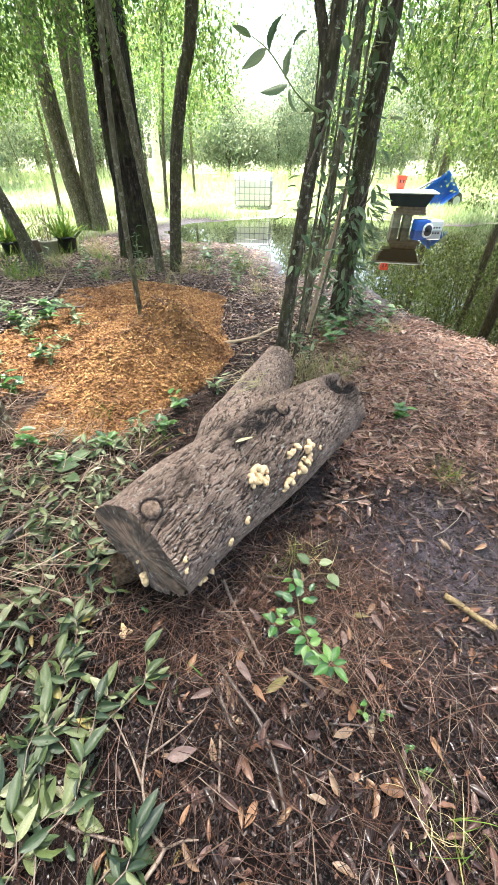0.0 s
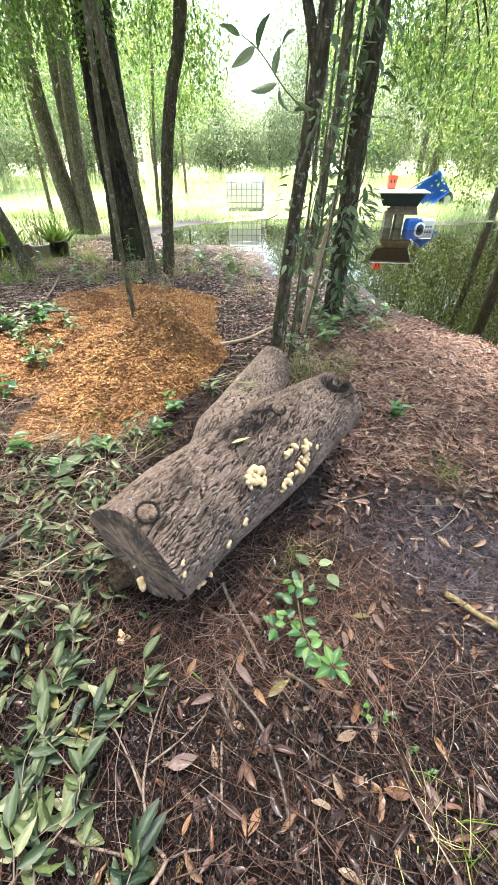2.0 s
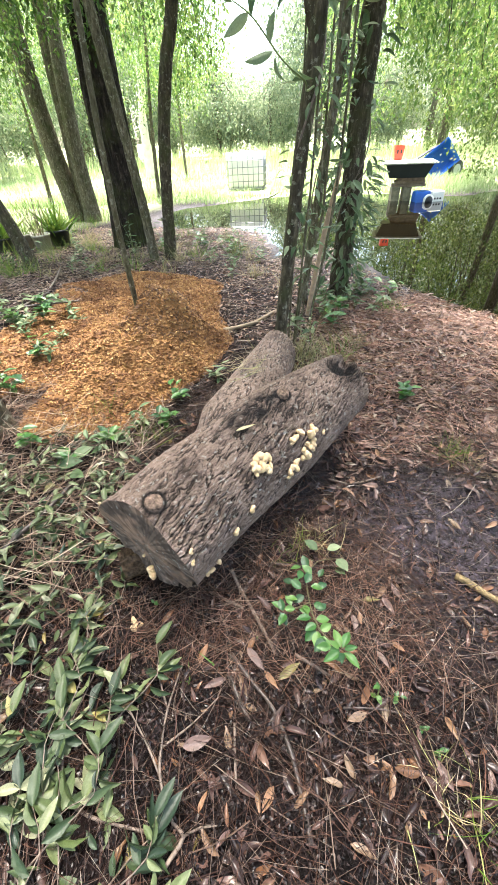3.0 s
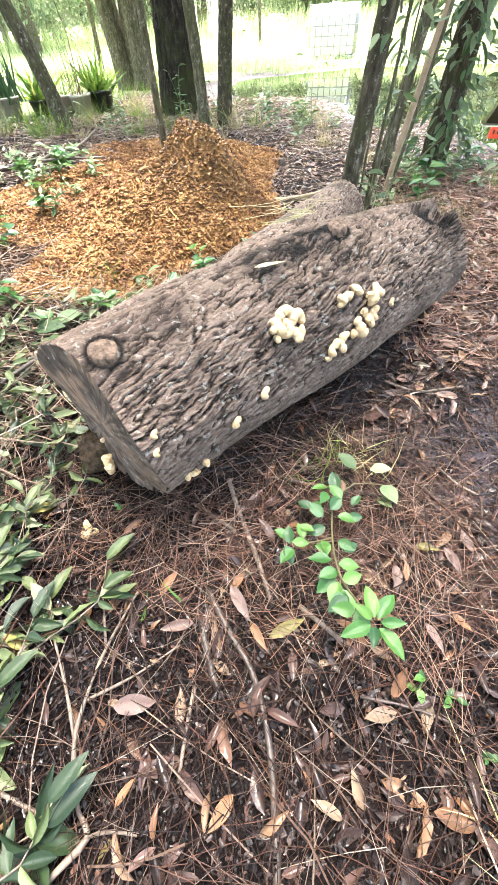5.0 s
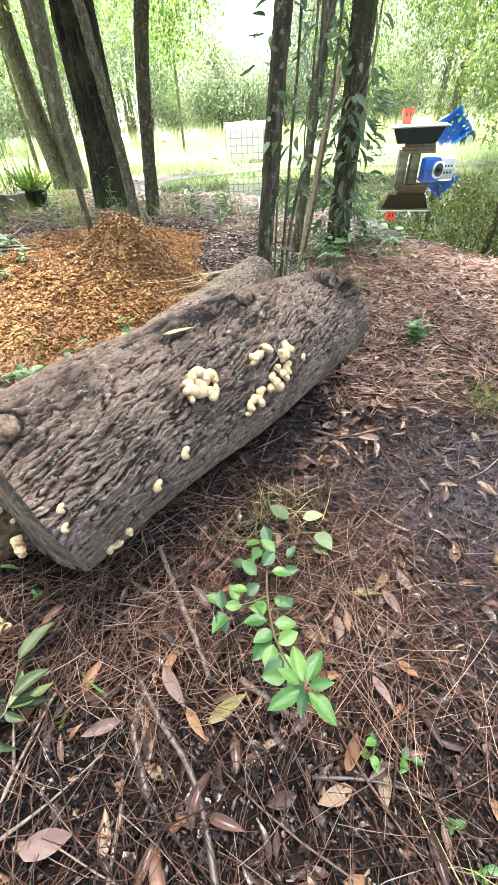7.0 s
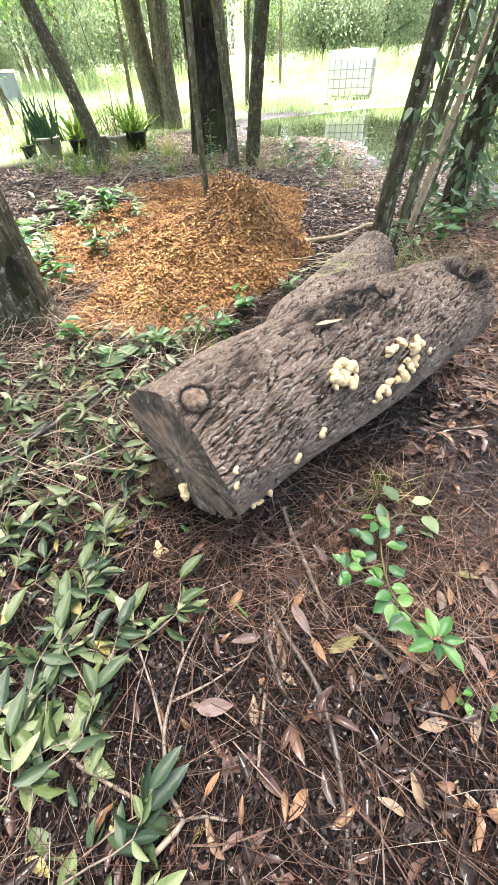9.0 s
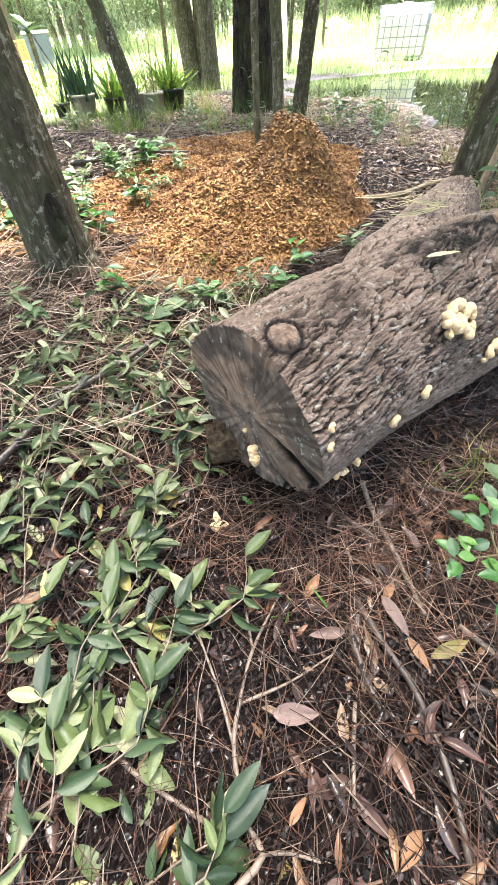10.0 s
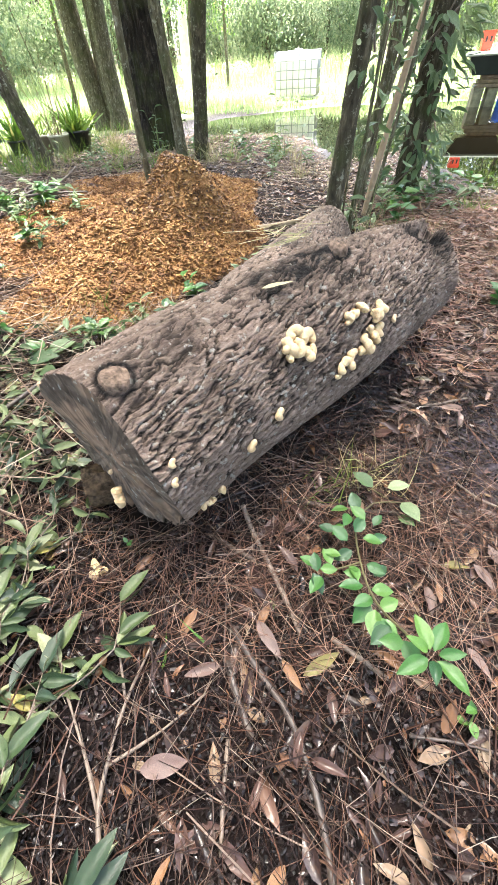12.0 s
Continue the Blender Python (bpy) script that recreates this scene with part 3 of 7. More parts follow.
def bark_relief(s, ang, rad):
    """Long cracked plates that run along the stem: 0 in a furrow, 1 on a plate."""
    ca, sa = np.cos(ang), np.sin(ang)
    arc = np.angle(np.exp(1j * ang)) * 0.23 + 0.013 * (fbm(s * 20, ca * 6, sa * 6, 3) - 0.5) * 2 + 0.24 * s
    along = s + 0.035 * (fbm(s * 15 + 5, ca * 12, sa * 12, 3) - 0.5) * 2
    seam = np.clip(np.abs(2 * fbm(arc * 76, along * 16.0, 1.0, 4) - 1) / 0.20, 0, 1)
    hair = np.clip(np.abs(2 * fbm(arc * 140 + 9, along * 44, 3.0, 3) - 1) / 0.28, 0, 1)
    chip = fbm(arc * 250, along * 130, 5.0, 2) - 0.5
    gap, who = plates(arc / 0.0115, along / 0.036, 1.0)
    return np.clip(seam ** 0.6 * (0.46 + 0.54 * hair ** 0.7) * (0.74 + 0.26 * np.clip(gap / 0.2, 0, 1)) * (0.82 + 0.18 * who) + 0.36 * chip + 0.05, 0, 1)


def stem(s0, s1, ds, sides, rfun, cfun, depth, tilt=None):
    """A bark-covered stem in the log's frame; returns vertices, quads and relief."""
    s = np.arange(s0, s1 + ds, ds)[:, None]
    ang = (np.arange(sides) * 2 * np.pi / sides)[None]
    ss = s + (tilt(ang) * np.clip((s0 + 0.35 - s) / 0.35, 0, 1) if tilt else 0 * ang)
    rad = rfun(ss, ang)
    rel = bark_relief(ss, ang + 0 * ss, rad)
    rad = rad - depth * (1 - rel) + 0.0035 * (fbm(ss * 45, np.cos(ang) * 14, np.sin(ang) * 14, 3) - 0.5)
    cy, cz = cfun(ss)
    v = np.stack([ss, cy - rad * np.sin(ang), cz + rad * np.cos(ang)], -1)
    n = len(s)
    i, j = np.meshgrid(np.arange(n - 1), np.arange(sides), indexing="ij")
    k = (j + 1) % sides
    f = np.stack([i * sides + j, (i + 1) * sides + j, (i + 1) * sides + k, i * sides + k], -1).reshape(-1, 4)
    return v.reshape(-1, 3), f, rel.ravel(), v[0], v[-1]


def end_tilt(ang):
    return -0.012 * np.cos(ang) + 0.03 * np.sin(ang) + 0.012 * np.sin(3 * ang + 1)


SIDES = 580
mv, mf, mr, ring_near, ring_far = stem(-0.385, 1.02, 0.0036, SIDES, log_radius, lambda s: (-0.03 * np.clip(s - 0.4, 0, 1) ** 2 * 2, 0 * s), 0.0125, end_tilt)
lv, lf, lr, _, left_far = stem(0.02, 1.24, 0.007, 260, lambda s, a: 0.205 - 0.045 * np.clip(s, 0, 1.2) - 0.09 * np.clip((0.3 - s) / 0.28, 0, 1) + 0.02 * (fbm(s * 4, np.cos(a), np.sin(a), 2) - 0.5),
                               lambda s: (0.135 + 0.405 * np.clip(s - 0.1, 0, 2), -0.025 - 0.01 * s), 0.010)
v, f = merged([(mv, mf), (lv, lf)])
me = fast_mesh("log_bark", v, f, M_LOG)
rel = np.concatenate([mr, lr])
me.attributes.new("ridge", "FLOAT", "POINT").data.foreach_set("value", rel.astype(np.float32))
# rot and wet stain, plus painted black in the far hollow and fork crease
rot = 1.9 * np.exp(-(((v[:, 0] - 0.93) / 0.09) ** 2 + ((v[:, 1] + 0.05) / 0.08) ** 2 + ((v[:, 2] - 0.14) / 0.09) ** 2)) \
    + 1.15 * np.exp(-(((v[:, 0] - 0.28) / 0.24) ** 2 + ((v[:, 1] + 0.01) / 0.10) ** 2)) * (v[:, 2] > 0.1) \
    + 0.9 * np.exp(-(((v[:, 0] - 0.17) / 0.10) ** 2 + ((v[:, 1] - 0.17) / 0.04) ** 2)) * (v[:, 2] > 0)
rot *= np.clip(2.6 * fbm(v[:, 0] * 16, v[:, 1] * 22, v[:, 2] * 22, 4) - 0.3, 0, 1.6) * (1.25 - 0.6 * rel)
# a dark ring in the colour stands for the groove round each knot
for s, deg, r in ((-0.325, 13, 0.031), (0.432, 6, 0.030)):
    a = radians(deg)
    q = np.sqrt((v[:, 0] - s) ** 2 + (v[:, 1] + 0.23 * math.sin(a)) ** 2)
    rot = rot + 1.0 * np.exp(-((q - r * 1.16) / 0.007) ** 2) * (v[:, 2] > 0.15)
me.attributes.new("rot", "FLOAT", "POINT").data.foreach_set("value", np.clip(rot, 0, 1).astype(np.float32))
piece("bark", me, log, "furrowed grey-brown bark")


def end_cap(ring, inward, name, label, cracks):
    """A sawn end that closes a ring of vertices, with splits in it."""
    c = ring.mean(0)
    rows = 64
    v = []
    for i in range(rows + 1):
        v.append(c + (ring - c) * (1 - i / rows) * (0.992 if i else 1))
    v = np.array(v)
    loc = v - c
    depth = 0.008 * (fbm(loc[..., 1] * 14, loc[..., 2] * 10, 3.0, 3) - 0.5) * np.minimum(1, np.arange(rows + 1) / 4)[:, None]
    cut = np.zeros(depth.shape)
    for y0, z0, y1, z1, w in cracks:
        d = np.array((y1 - y0, z1 - z0))
        q = np.stack([loc[..., 1] - y0, loc[..., 2] - z0], -1)
        t = np.clip((q @ d) / (d @ d), 0, 1)
        dist = np.hypot(q[..., 0] - t * d[0], q[..., 1] - t * d[1]) + 0.012 * (fbm(loc[..., 1] * 28, loc[..., 2] * 28, 1.0, 3) - 0.5)
        cut = np.maximum(cut, np.clip(1.4 - np.abs(dist) / (w * (0.35 + 0.65 * t)), 0, 1))
    v[..., 0] += inward * (depth + 0.055 * cut * np.minimum(1, np.arange(rows + 1) / 3)[:, None])
    across = 0.5 * loc[..., 1] - 0.87 * loc[..., 2] + 0.03 * (fbm(loc[..., 1] * 9, loc[..., 2] * 9, 6.0, 2) - 0.5)
    down = 0.87 * loc[..., 1] + 0.5 * loc[..., 2]
    polar = np.arctan2(loc[..., 2], loc[..., 1])
    reach = np.hypot(loc[..., 1], loc[..., 2])
    rays = fbm(np.cos(polar) * 9 + 5 + 2 * reach, np.sin(polar) * 9, reach * 16, 4)
    rings = fbm(reach * 110, np.cos(polar) * 1.5, np.sin(polar) * 1.5, 3)
    streaks = 0.28 * fbm(across * 60, down * 14, 4.0, 4) + 0.38 * fbm(loc[..., 1] * 60, loc[..., 2] * 60, 2.0, 4) + 0.26 * rays + 0.14 * rings
    v[..., 0] += inward * 0.010 * (streaks - 0.5) * np.minimum(1, np.arange(rows + 1) / 4)[:, None]
    k = ring.shape[0]
    i, j = np.meshgrid(np.arange(rows), np.arange(k), indexing="ij")
    n = (j + 1) % k
    f = np.stack([i * k + j, i * k + n, (i + 1) * k + n, (i + 1) * k + j], -1).reshape(-1, 4)
    me = fast_mesh(name, v.reshape(-1, 3), f, M_END)
    me.attributes.new("grain", "FLOAT", "POINT").data.foreach_set("value", np.clip(streaks, 0, 1).ravel().astype(np.float32))
    check = np.clip((0.20 - np.abs(2 * fbm(np.cos(polar) * 7, np.sin(polar) * 7 + 3, reach * 4, 3) - 1)) / 0.10, 0, 1) * np.clip((reach - 0.03) / 0.08, 0, 1) * 0.45
    me.attributes.new("split", "FLOAT", "POINT").data.foreach_set("value", np.clip(np.maximum((cut - 0.1) * 4, check), 0, 1).ravel().astype(np.float32))
    piece(name, me, log, label)


end_cap(ring_near, 1, "sawn_end", "weathered grey sawn end with deep splits", [(0.0, 0.007, -0.089, -0.024, 0.013), (-0.05, -0.010, -0.151, -0.076, 0.028), (-0.12, -0.05, -0.25, -0.145, 0.046), (-0.05, -0.13, -0.13, -0.21, 0.016), (0.03, -0.10, 0.01, -0.24, 0.012), (0.09, -0.01, 0.075, 0.05, 0.003)])
end_cap(ring_far, -1, "far_end", "", [(0, 0, 0.1, 0.1, 0.02)])
end_cap(left_far, -1, "branch_end", "", [(0, 0, 0.05, 0.05, 0.01)])


def on_log(s, deg, off=0.0):
    """A place on the main stem in the world, with its outward and lengthwise directions."""
    a = radians(deg)
    r = float(log_radius(np.array(s), np.array(a))) + off
    out = LOG_N * math.sin(a) + np.array((0, 0, math.cos(a)))
    return LOG_O + s * LOG_D + r * out, out, LOG_D


def frame_on(place, out, along):
    z = Vector(out).normalized()
    x = (Vector(along) - z * Vector(along).dot(z)).normalized()
    y = z.cross(x)
    return Matrix(((x[0], y[0], z[0], place[0]), (x[1], y[1], z[1], place[1]), (x[2], y[2], z[2], place[2]), (0, 0, 0, 1)))


def knot_mesh(name, r, high, seed):
    """A healed branch scar: a raised collar round a sunken disc."""
    rows, k = 14, 40
    t = np.linspace(0, 1, rows)[:, None]
    a = (np.arange(k) * 2 * np.pi / k)[None]
    rad = r * (0.02 + 1.05 * np.minimum(t / 0.7, 1.0)) * (1 + 0.12 * (fbm(np.cos(a) * 2 + seed, np.sin(a) * 2, 0.0, 2) - 0.5) * 2)
    z = high * (1.0 - 0.5 * (t / 0.7) ** 2) - 0.045 * np.clip((t - 0.62) / 0.2, 0, 1)
    z = z + 0.006 * (fbm(np.cos(a) * rad * 90, np.sin(a) * rad * 90, seed, 2) - 0.5) + 0 * a
    v = np.stack([rad * np.cos(a), rad * np.sin(a), z], -1)
    i, j = np.meshgrid(np.arange(rows - 1), np.arange(k), indexing="ij")
    n = (j + 1) % k
    f = np.stack([i * k + j, (i + 1) * k + j, (i + 1) * k + n, i * k + n], -1).reshape(-1, 4)
    return fast_mesh(name, v.reshape(-1, 3), f, M_KNOT)


for s, deg, r, high in ((-0.325, 13, 0.031, 0.010), (0.432, 6, 0.029, 0.022)):
    ob = piece("branch_knot", knot_mesh("branch_knot", r, high, s), log, "healed round branch knot")
    ob.matrix_basis = log.matrix_basis.inverted() @ frame_on(*on_log(s, deg, -0.006))

# a short offcut wedged under the sawn end
v, f = tube([(-0.43, 0.90, 0.07), (-0.33, 0.97, 0.07), (-0.24, 1.03, 0.065)], [0.046, 0.054, 0.052], 64, 0.005, 0.016, 70, 0.2)
me = fast_mesh("offcut", v, f, M_OFFCUT)
tagged(new("wood_offcut", me), "rotten round offcut of wood wedged under the log", "wood")

# ---- fungus on the log ----
m, nt, b = material("cream_fungus")
vec = coords(nt)
col = ramp(nt, tex(nt, vec, 40, 4), (0.32, (0.42, 0.24, 0.11)), (0.47, (0.62, 0.43, 0.24)), (0.7, (0.76, 0.60, 0.38)))
put(nt, b, Base_Color=col, Roughness=0.55, Subsurface_Weight=0.12, Subsurface_Radius=(0.01, 0.006, 0.003))
bumped(nt, b, tex(nt, vec, 110, 4), 0.6, 0.004)
M_CREAM = m


def lobe_mesh(r, seed):
    """One thick fold of fungus, curled into a C."""
    n, k = 18, 14
    span = 3.4 + 0.9 * math.sin(seed * 2.3)
    t = np.linspace(0, 1, n)
    bow = r * (0.41 + 0.09 * np.sin(5 * t + seed))
    line = np.stack([bow * np.cos(span * t + seed), bow * np.sin(span * t + seed), 0.10 * r * np.sin(7 * t + seed)], -1)
    thick = 0.46 * r * np.sqrt(np.clip(1 - np.abs(2 * t - 1) ** 5, 0.02, 1)) * (1 + 0.14 * np.sin(11 * t + 2 * seed))
    a = (np.arange(k) * 2 * np.pi / k)[None]
    out = np.stack([np.cos(span * t + seed), np.sin(span * t + seed), 0 * t], -1)
    v = line[:, None, :] + thick[:, None, None] * (np.cos(a)[..., None] * out[:, None, :] + 1.25 * np.sin(a)[..., None] * np.array((0, 0, 1)))
    i, j = np.meshgrid(np.arange(n - 1), np.arange(k), indexing="ij")
    q = (j + 1) % k
    f = np.stack([i * k + j, i * k + q, (i + 1) * k + q, (i + 1) * k + j], -1).reshape(-1, 4)
    return fast_mesh("cap", v.reshape(-1, 3), f, M_CREAM)


LOBES = [lobe_mesh(1.0, 0.7 + 1.3 * k) for k in range(6)]


def fungus(m4, spots, label, group="fungus on the log"):
    """A cluster: spots are (along, across, radius) in its own frame, outward is up."""
    ob = thing("bracket_fungus", label, "fungus", group=group)
    ob.matrix_basis = m4
    rf = random.Random(int(1000 * abs(m4.translation.x + m4.translation.z)))
    folds = [(x + k * r * math.cos(a), y + k * r * math.sin(a), r * size) for x, y, r in spots for a, k, size in ((rf.uniform(0, 6.3), 0.15, rf.uniform(1.0, 1.2)),)]
    for k, (x, y, r) in enumerate(folds if len(spots) > 2 else spots[:1]):
        p = piece("cap", LOBES[(k * 5 + int(abs(x) * 900)) % 6], ob)
        p.matrix_basis = Matrix.LocRotScale((x, y, r * 0.42), Euler((0.35 * math.sin(3 * k + x * 50), 0.35 * math.cos(5 * k), 2.1 * k)), (r * 1.36, r * 1.36, r * 0.95))
    return ob


ROUND = "cluster of thick folded cream fungus caps on the log's bark"
fungus(frame_on(*on_log(0.088, 48)), [(-0.034, 0.010, 0.019), (-0.040, -0.014, 0.016), (-0.016, 0.002, 0.021), (0.006, 0.016, 0.020), (0.030, 0.022, 0.017), (0.036, 0.0, 0.021), (0.016, -0.004, 0.018), (0.028, -0.024, 0.020), (0.012, -0.034, 0.017), (0.010, 0.006, 0.020), (-0.008, -0.010, 0.019), (0.018, -0.016, 0.018)], ROUND)
fungus(frame_on(*on_log(0.325, 50)), [(-0.020, 0, 0.017), (0.0, 0.004, 0.018), (0.020, 0.002, 0.020), (-0.034, -0.006, 0.014)], ROUND)
fungus(frame_on(*on_log(0.425, 58)), [(-0.025, 0, 0.021), (0.002, 0.004, 0.020), (0.026, 0.004, 0.017), (-0.012, -0.012, 0.015)], ROUND)
fungus(frame_on(*on_log(0.395, 76)), [(-0.045, 0.012, 0.017), (-0.03, -0.008, 0.021), (0.0, -0.003, 0.018), (0.028, 0.008, 0.019), (-0.058, -0.022, 0.016), (-0.03, 0.035, 0.014), (-0.075, -0.01, 0.014)], ROUND)
fungus(frame_on(*on_log(0.27, 82)), [(-0.035, -0.005, 0.017), (-0.016, 0.002, 0.018), (0.004, 0.0, 0.018), (0.018, 0.014, 0.017), (-0.05, -0.012, 0.012)], ROUND)
SMALL = "single small cream fungus cap on the bark"
for s, deg, r in ((-0.023, 83, 0.016), (-0.123, 92, 0.016), (-0.331, 66, 0.010), (-0.344, 75, 0.010), (0.522, 74, 0.012)):
    fungus(frame_on(*on_log(s, deg, -0.004)), [(0, 0, r), (0.006, 0.010, r * 0.75)], SMALL)
fungus(frame_on(*on_log(-0.262, 112, -0.004)), [(-0.02, -0.012, 0.014), (0.0, 0, 0.015), (0.02, 0.012, 0.013)], "low strip of cream fungus near the ground on the log")
FACE = (-LOG_D[0], -LOG_D[1], 0.12)
fungus(frame_on((-0.240, 0.816, 0.20), FACE, (0.83, -0.56, -0.4)), [(-0.024, 0.0, 0.017), (0.0, 0.006, 0.019), (0.022, 0.0, 0.017), (0.004, -0.018, 0.014)], "cream fungus cluster on the sawn end of the log")
fungus(frame_on((-0.285, 0.865, 0.215), FACE, LOG_N), [(-0.01, 0, 0.009), (0.008, 0.004, 0.008)], "tiny cream fungus on the sawn end of the log")
fungus(frame_on((-0.43, 0.94, 0.41), FACE, LOG_N), [(0, 0, 0.009), (0.006, -0.008, 0.007)], "tiny cream fungus on the sawn end of the log")
fungus(frame_on((-0.321, 0.694, float(height(-0.321, 0.694)) + 0.012), (0.1, -0.2, 1), (0, 1, 0)), [(-0.015, 0, 0.018), (0.010, 0.006, 0.017), (0.0, -0.020, 0.014)], "broken piece of tan fungus lying on the pine needles", "fungus on the ground")

# ---- trees ----
def foliage(centres, per, spread_r, size, seed, droop=0.5, template=SPRIG, flat=0.75):
    """Leaves in clumps round the centres."""
    r = np.random.default_rng(seed)
    c = np.repeat(np.asarray(centres, float), per, 0)
    n = len(c)
    off = r.normal(size=(n, 3)) * spread_r * np.array((1, 1, flat))
    pos = c + off
    rot = turns(r.uniform(0, 2 * np.pi, n), r.normal(-droop, 0.5, n), r.normal(0, 0.6, n))
    return scatter(template[0], template[1], pos, rot, (size * r.uniform(0.6, 1.3, n))[:, None])


def crown_centres(seed, n, centre, radii, hollow=0.35):
    r = np.random.default_rng(seed)
    d = r.normal(size=(n, 3))
    d /= np.linalg.norm(d, axis=1)[:, None]
    k = r.uniform(hollow, 1, n)[:, None] ** 0.6
    return np.asarray(centre) + d * k * np.asarray(radii) * (0.8 + 0.4 * r.random((n, 1)))


def limbs(trunk_pts, centres, seed, count, r0):
    r = np.random.default_rng(seed)
    out = []
    pick = r.choice(len(centres), min(count, len(centres)), False)
    p = np.asarray(trunk_pts, float)
    for c in np.asarray(centres)[pick]:
        a = p[-1]
        mid = (a + c) / 2 + np.array((0, 0, 0.15)) + r.normal(size=3) * 0.12
        out.append(tube([a, mid, c], [r0 * 0.5, r0 * 0.3, r0 * 0.1], 6, 0.25, 0.0))
    return out


def grove_tree(name, label, stems, crown, mat=None, rough=0.011, grain=34, seed=0, sides=40, leaf=0.17, per=34, clumps=90, category="tree", low=(), low_leaf=0.075, low_mat=None, stretch=0.3, slim=1.0):
    """stems: lists of (x, y, z, radius); the last place of each carries the crown at crown = (centre, radii)."""
    base = stems[0][0]
    ob = thing(name, label, category)
    for k, st in enumerate(stems):
        pts, rad = [s[:3] for s in st], [s[3] * slim for s in st]
        v, f = tube(pts, rad, sides, 0.035, rough, grain, stretch, seed + 3.7 * k)
        piece("trunk", fast_mesh("trunk", v, f, mat or M_TREE), ob)
    if crown:
        cc = crown_centres(seed + 5, clumps, *crown)
        for k, st in enumerate(stems):
            for l in limbs([s[:3] for s in st], cc, seed + k, 9 // len(stems) + 2, st[-1][3]):
                piece("limb", fast_mesh("limb", *l, mat or M_TREE), ob)
        v, f = foliage(cc, per, 0.42, leaf, seed + 9)
        piece("crown", fast_mesh("crown", v, f, M_CROWN, False), ob)
    for k, (x, y, z, w) in enumerate(low):
        top = stems[0][-2][:3]
        twig = tube([top, ((top[0] + x) / 2, (top[1] + y) / 2, max(top[2], z) + 0.5), (x, y, z + 0.25), (x + 0.1, y, z - 0.3)], [0.02, 0.014, 0.008, 0.004], 6, 0.12)
        piece("limb", fast_mesh("limb", *twig, mat or M_TREE), ob)
        cc = crown_centres(seed + 70 + k, 16, (x, y, z), (w, w, 0.5), 0.1)
        v, f = foliage(cc, 60, 0.19, low_leaf, seed + 90 + k, 0.8)
        piece("hanging_leaves", fast_mesh("hanging_leaves", v, f, low_mat or M_CROWN, False), ob, "drooping bright leaves", "stuff")
    return ob


def lift(x, y, dz=-0.08):
    return float(height(x, y)) + dz


grove_tree("leaning_tree", "slim dark-barked tree leaning over the pots", [[(-3.66, 5.68, lift(-3.66, 5.68), 0.14), (-3.72, 5.7, 0.25, 0.11), (-3.84, 5.72, 0.7, 0.10), (-4.05, 5.75, 1.25, 0.095), (-4.5, 5.8, 2.6, 0.085), (-5.0, 5.9, 4.6, 0.06)]],
           ((-5.2, 5.9, 5.6), (2.0, 2.0, 1.3)), M_DARKTREE, seed=1, slim=0.8, low=((-5.4, 8.2, 2.5, 0.7), (-4.6, 7.6, 2.7, 0.6), (-6.4, 8.5, 2.2, 0.8), (-3.1, 6.3, 2.95, 0.45), (-2.5, 6.7, 3.05, 0.4), (-3.9, 6.6, 2.75, 0.5), (-4.5, 6.9, 2.5, 0.45)))
grove_tree("three_stemmed_tree", "grey tree with three leaning stems from one base", [
    [(-5.02, 10.1, -0.25, 0.28), (-5.1, 10.1, 0.3, 0.21), (-5.24, 10.1, 1.4, 0.18), (-5.3, 10.1, 2.8, 0.165), (-5.25, 10.1, 4.2, 0.17), (-5.2, 10.0, 6, 0.1)],
    [(-4.9, 10.15, -0.25, 0.24), (-4.88, 10.2, 0.4, 0.17), (-4.81, 10.2, 1.7, 0.135), (-4.78, 10.2, 2.85, 0.12), (-4.6, 10.2, 4.3, 0.10), (-4.4, 10.2, 6, 0.07)],
    [(-4.7, 10.0, -0.25, 0.24), (-4.66, 10.0, 0.3, 0.17), (-4.66, 10.0, 1.2, 0.145), (-4.55, 10.0, 2.4, 0.13), (-4.4, 10.0, 3.7, 0.11), (-4.2, 10.0, 6, 0.07)]],
    ((-4.8, 10.1, 7.0), (3.2, 3.0, 2.0)), seed=2)
grove_tree("pine_tree", "tall pine with thick black furrowed bark", [[(-2.68, 7.2, -0.2, 0.34), (-2.67, 7.2, 0.12, 0.28), (-2.63, 7.2, 0.9, 0.255), (-2.63, 7.2, 1.8, 0.245), (-2.62, 7.2, 3.1, 0.23), (-2.58, 7.2, 7.5, 0.16)]],
           ((-2.4, 7.6, 7.6), (3.2, 3.0, 1.4)), M_PINE, 0.034, 24, 3, 120, stretch=0.09)
grove_tree("young_tree", "slim grey tree beside the black pine", [[(-1.87, 5.98, -0.15, 0.115), (-1.885, 6.0, 0.1, 0.09), (-1.92, 6.0, 0.85, 0.08), (-1.99, 6.0, 1.6, 0.078), (-2.05, 6.0, 2.25, 0.075), (-2.2, 6.0, 3.6, 0.065), (-2.4, 6.0, 5.2, 0.04)]],
           ((-2.6, 6.6, 5.4), (2.4, 2.4, 1.2)), seed=4, slim=0.68)
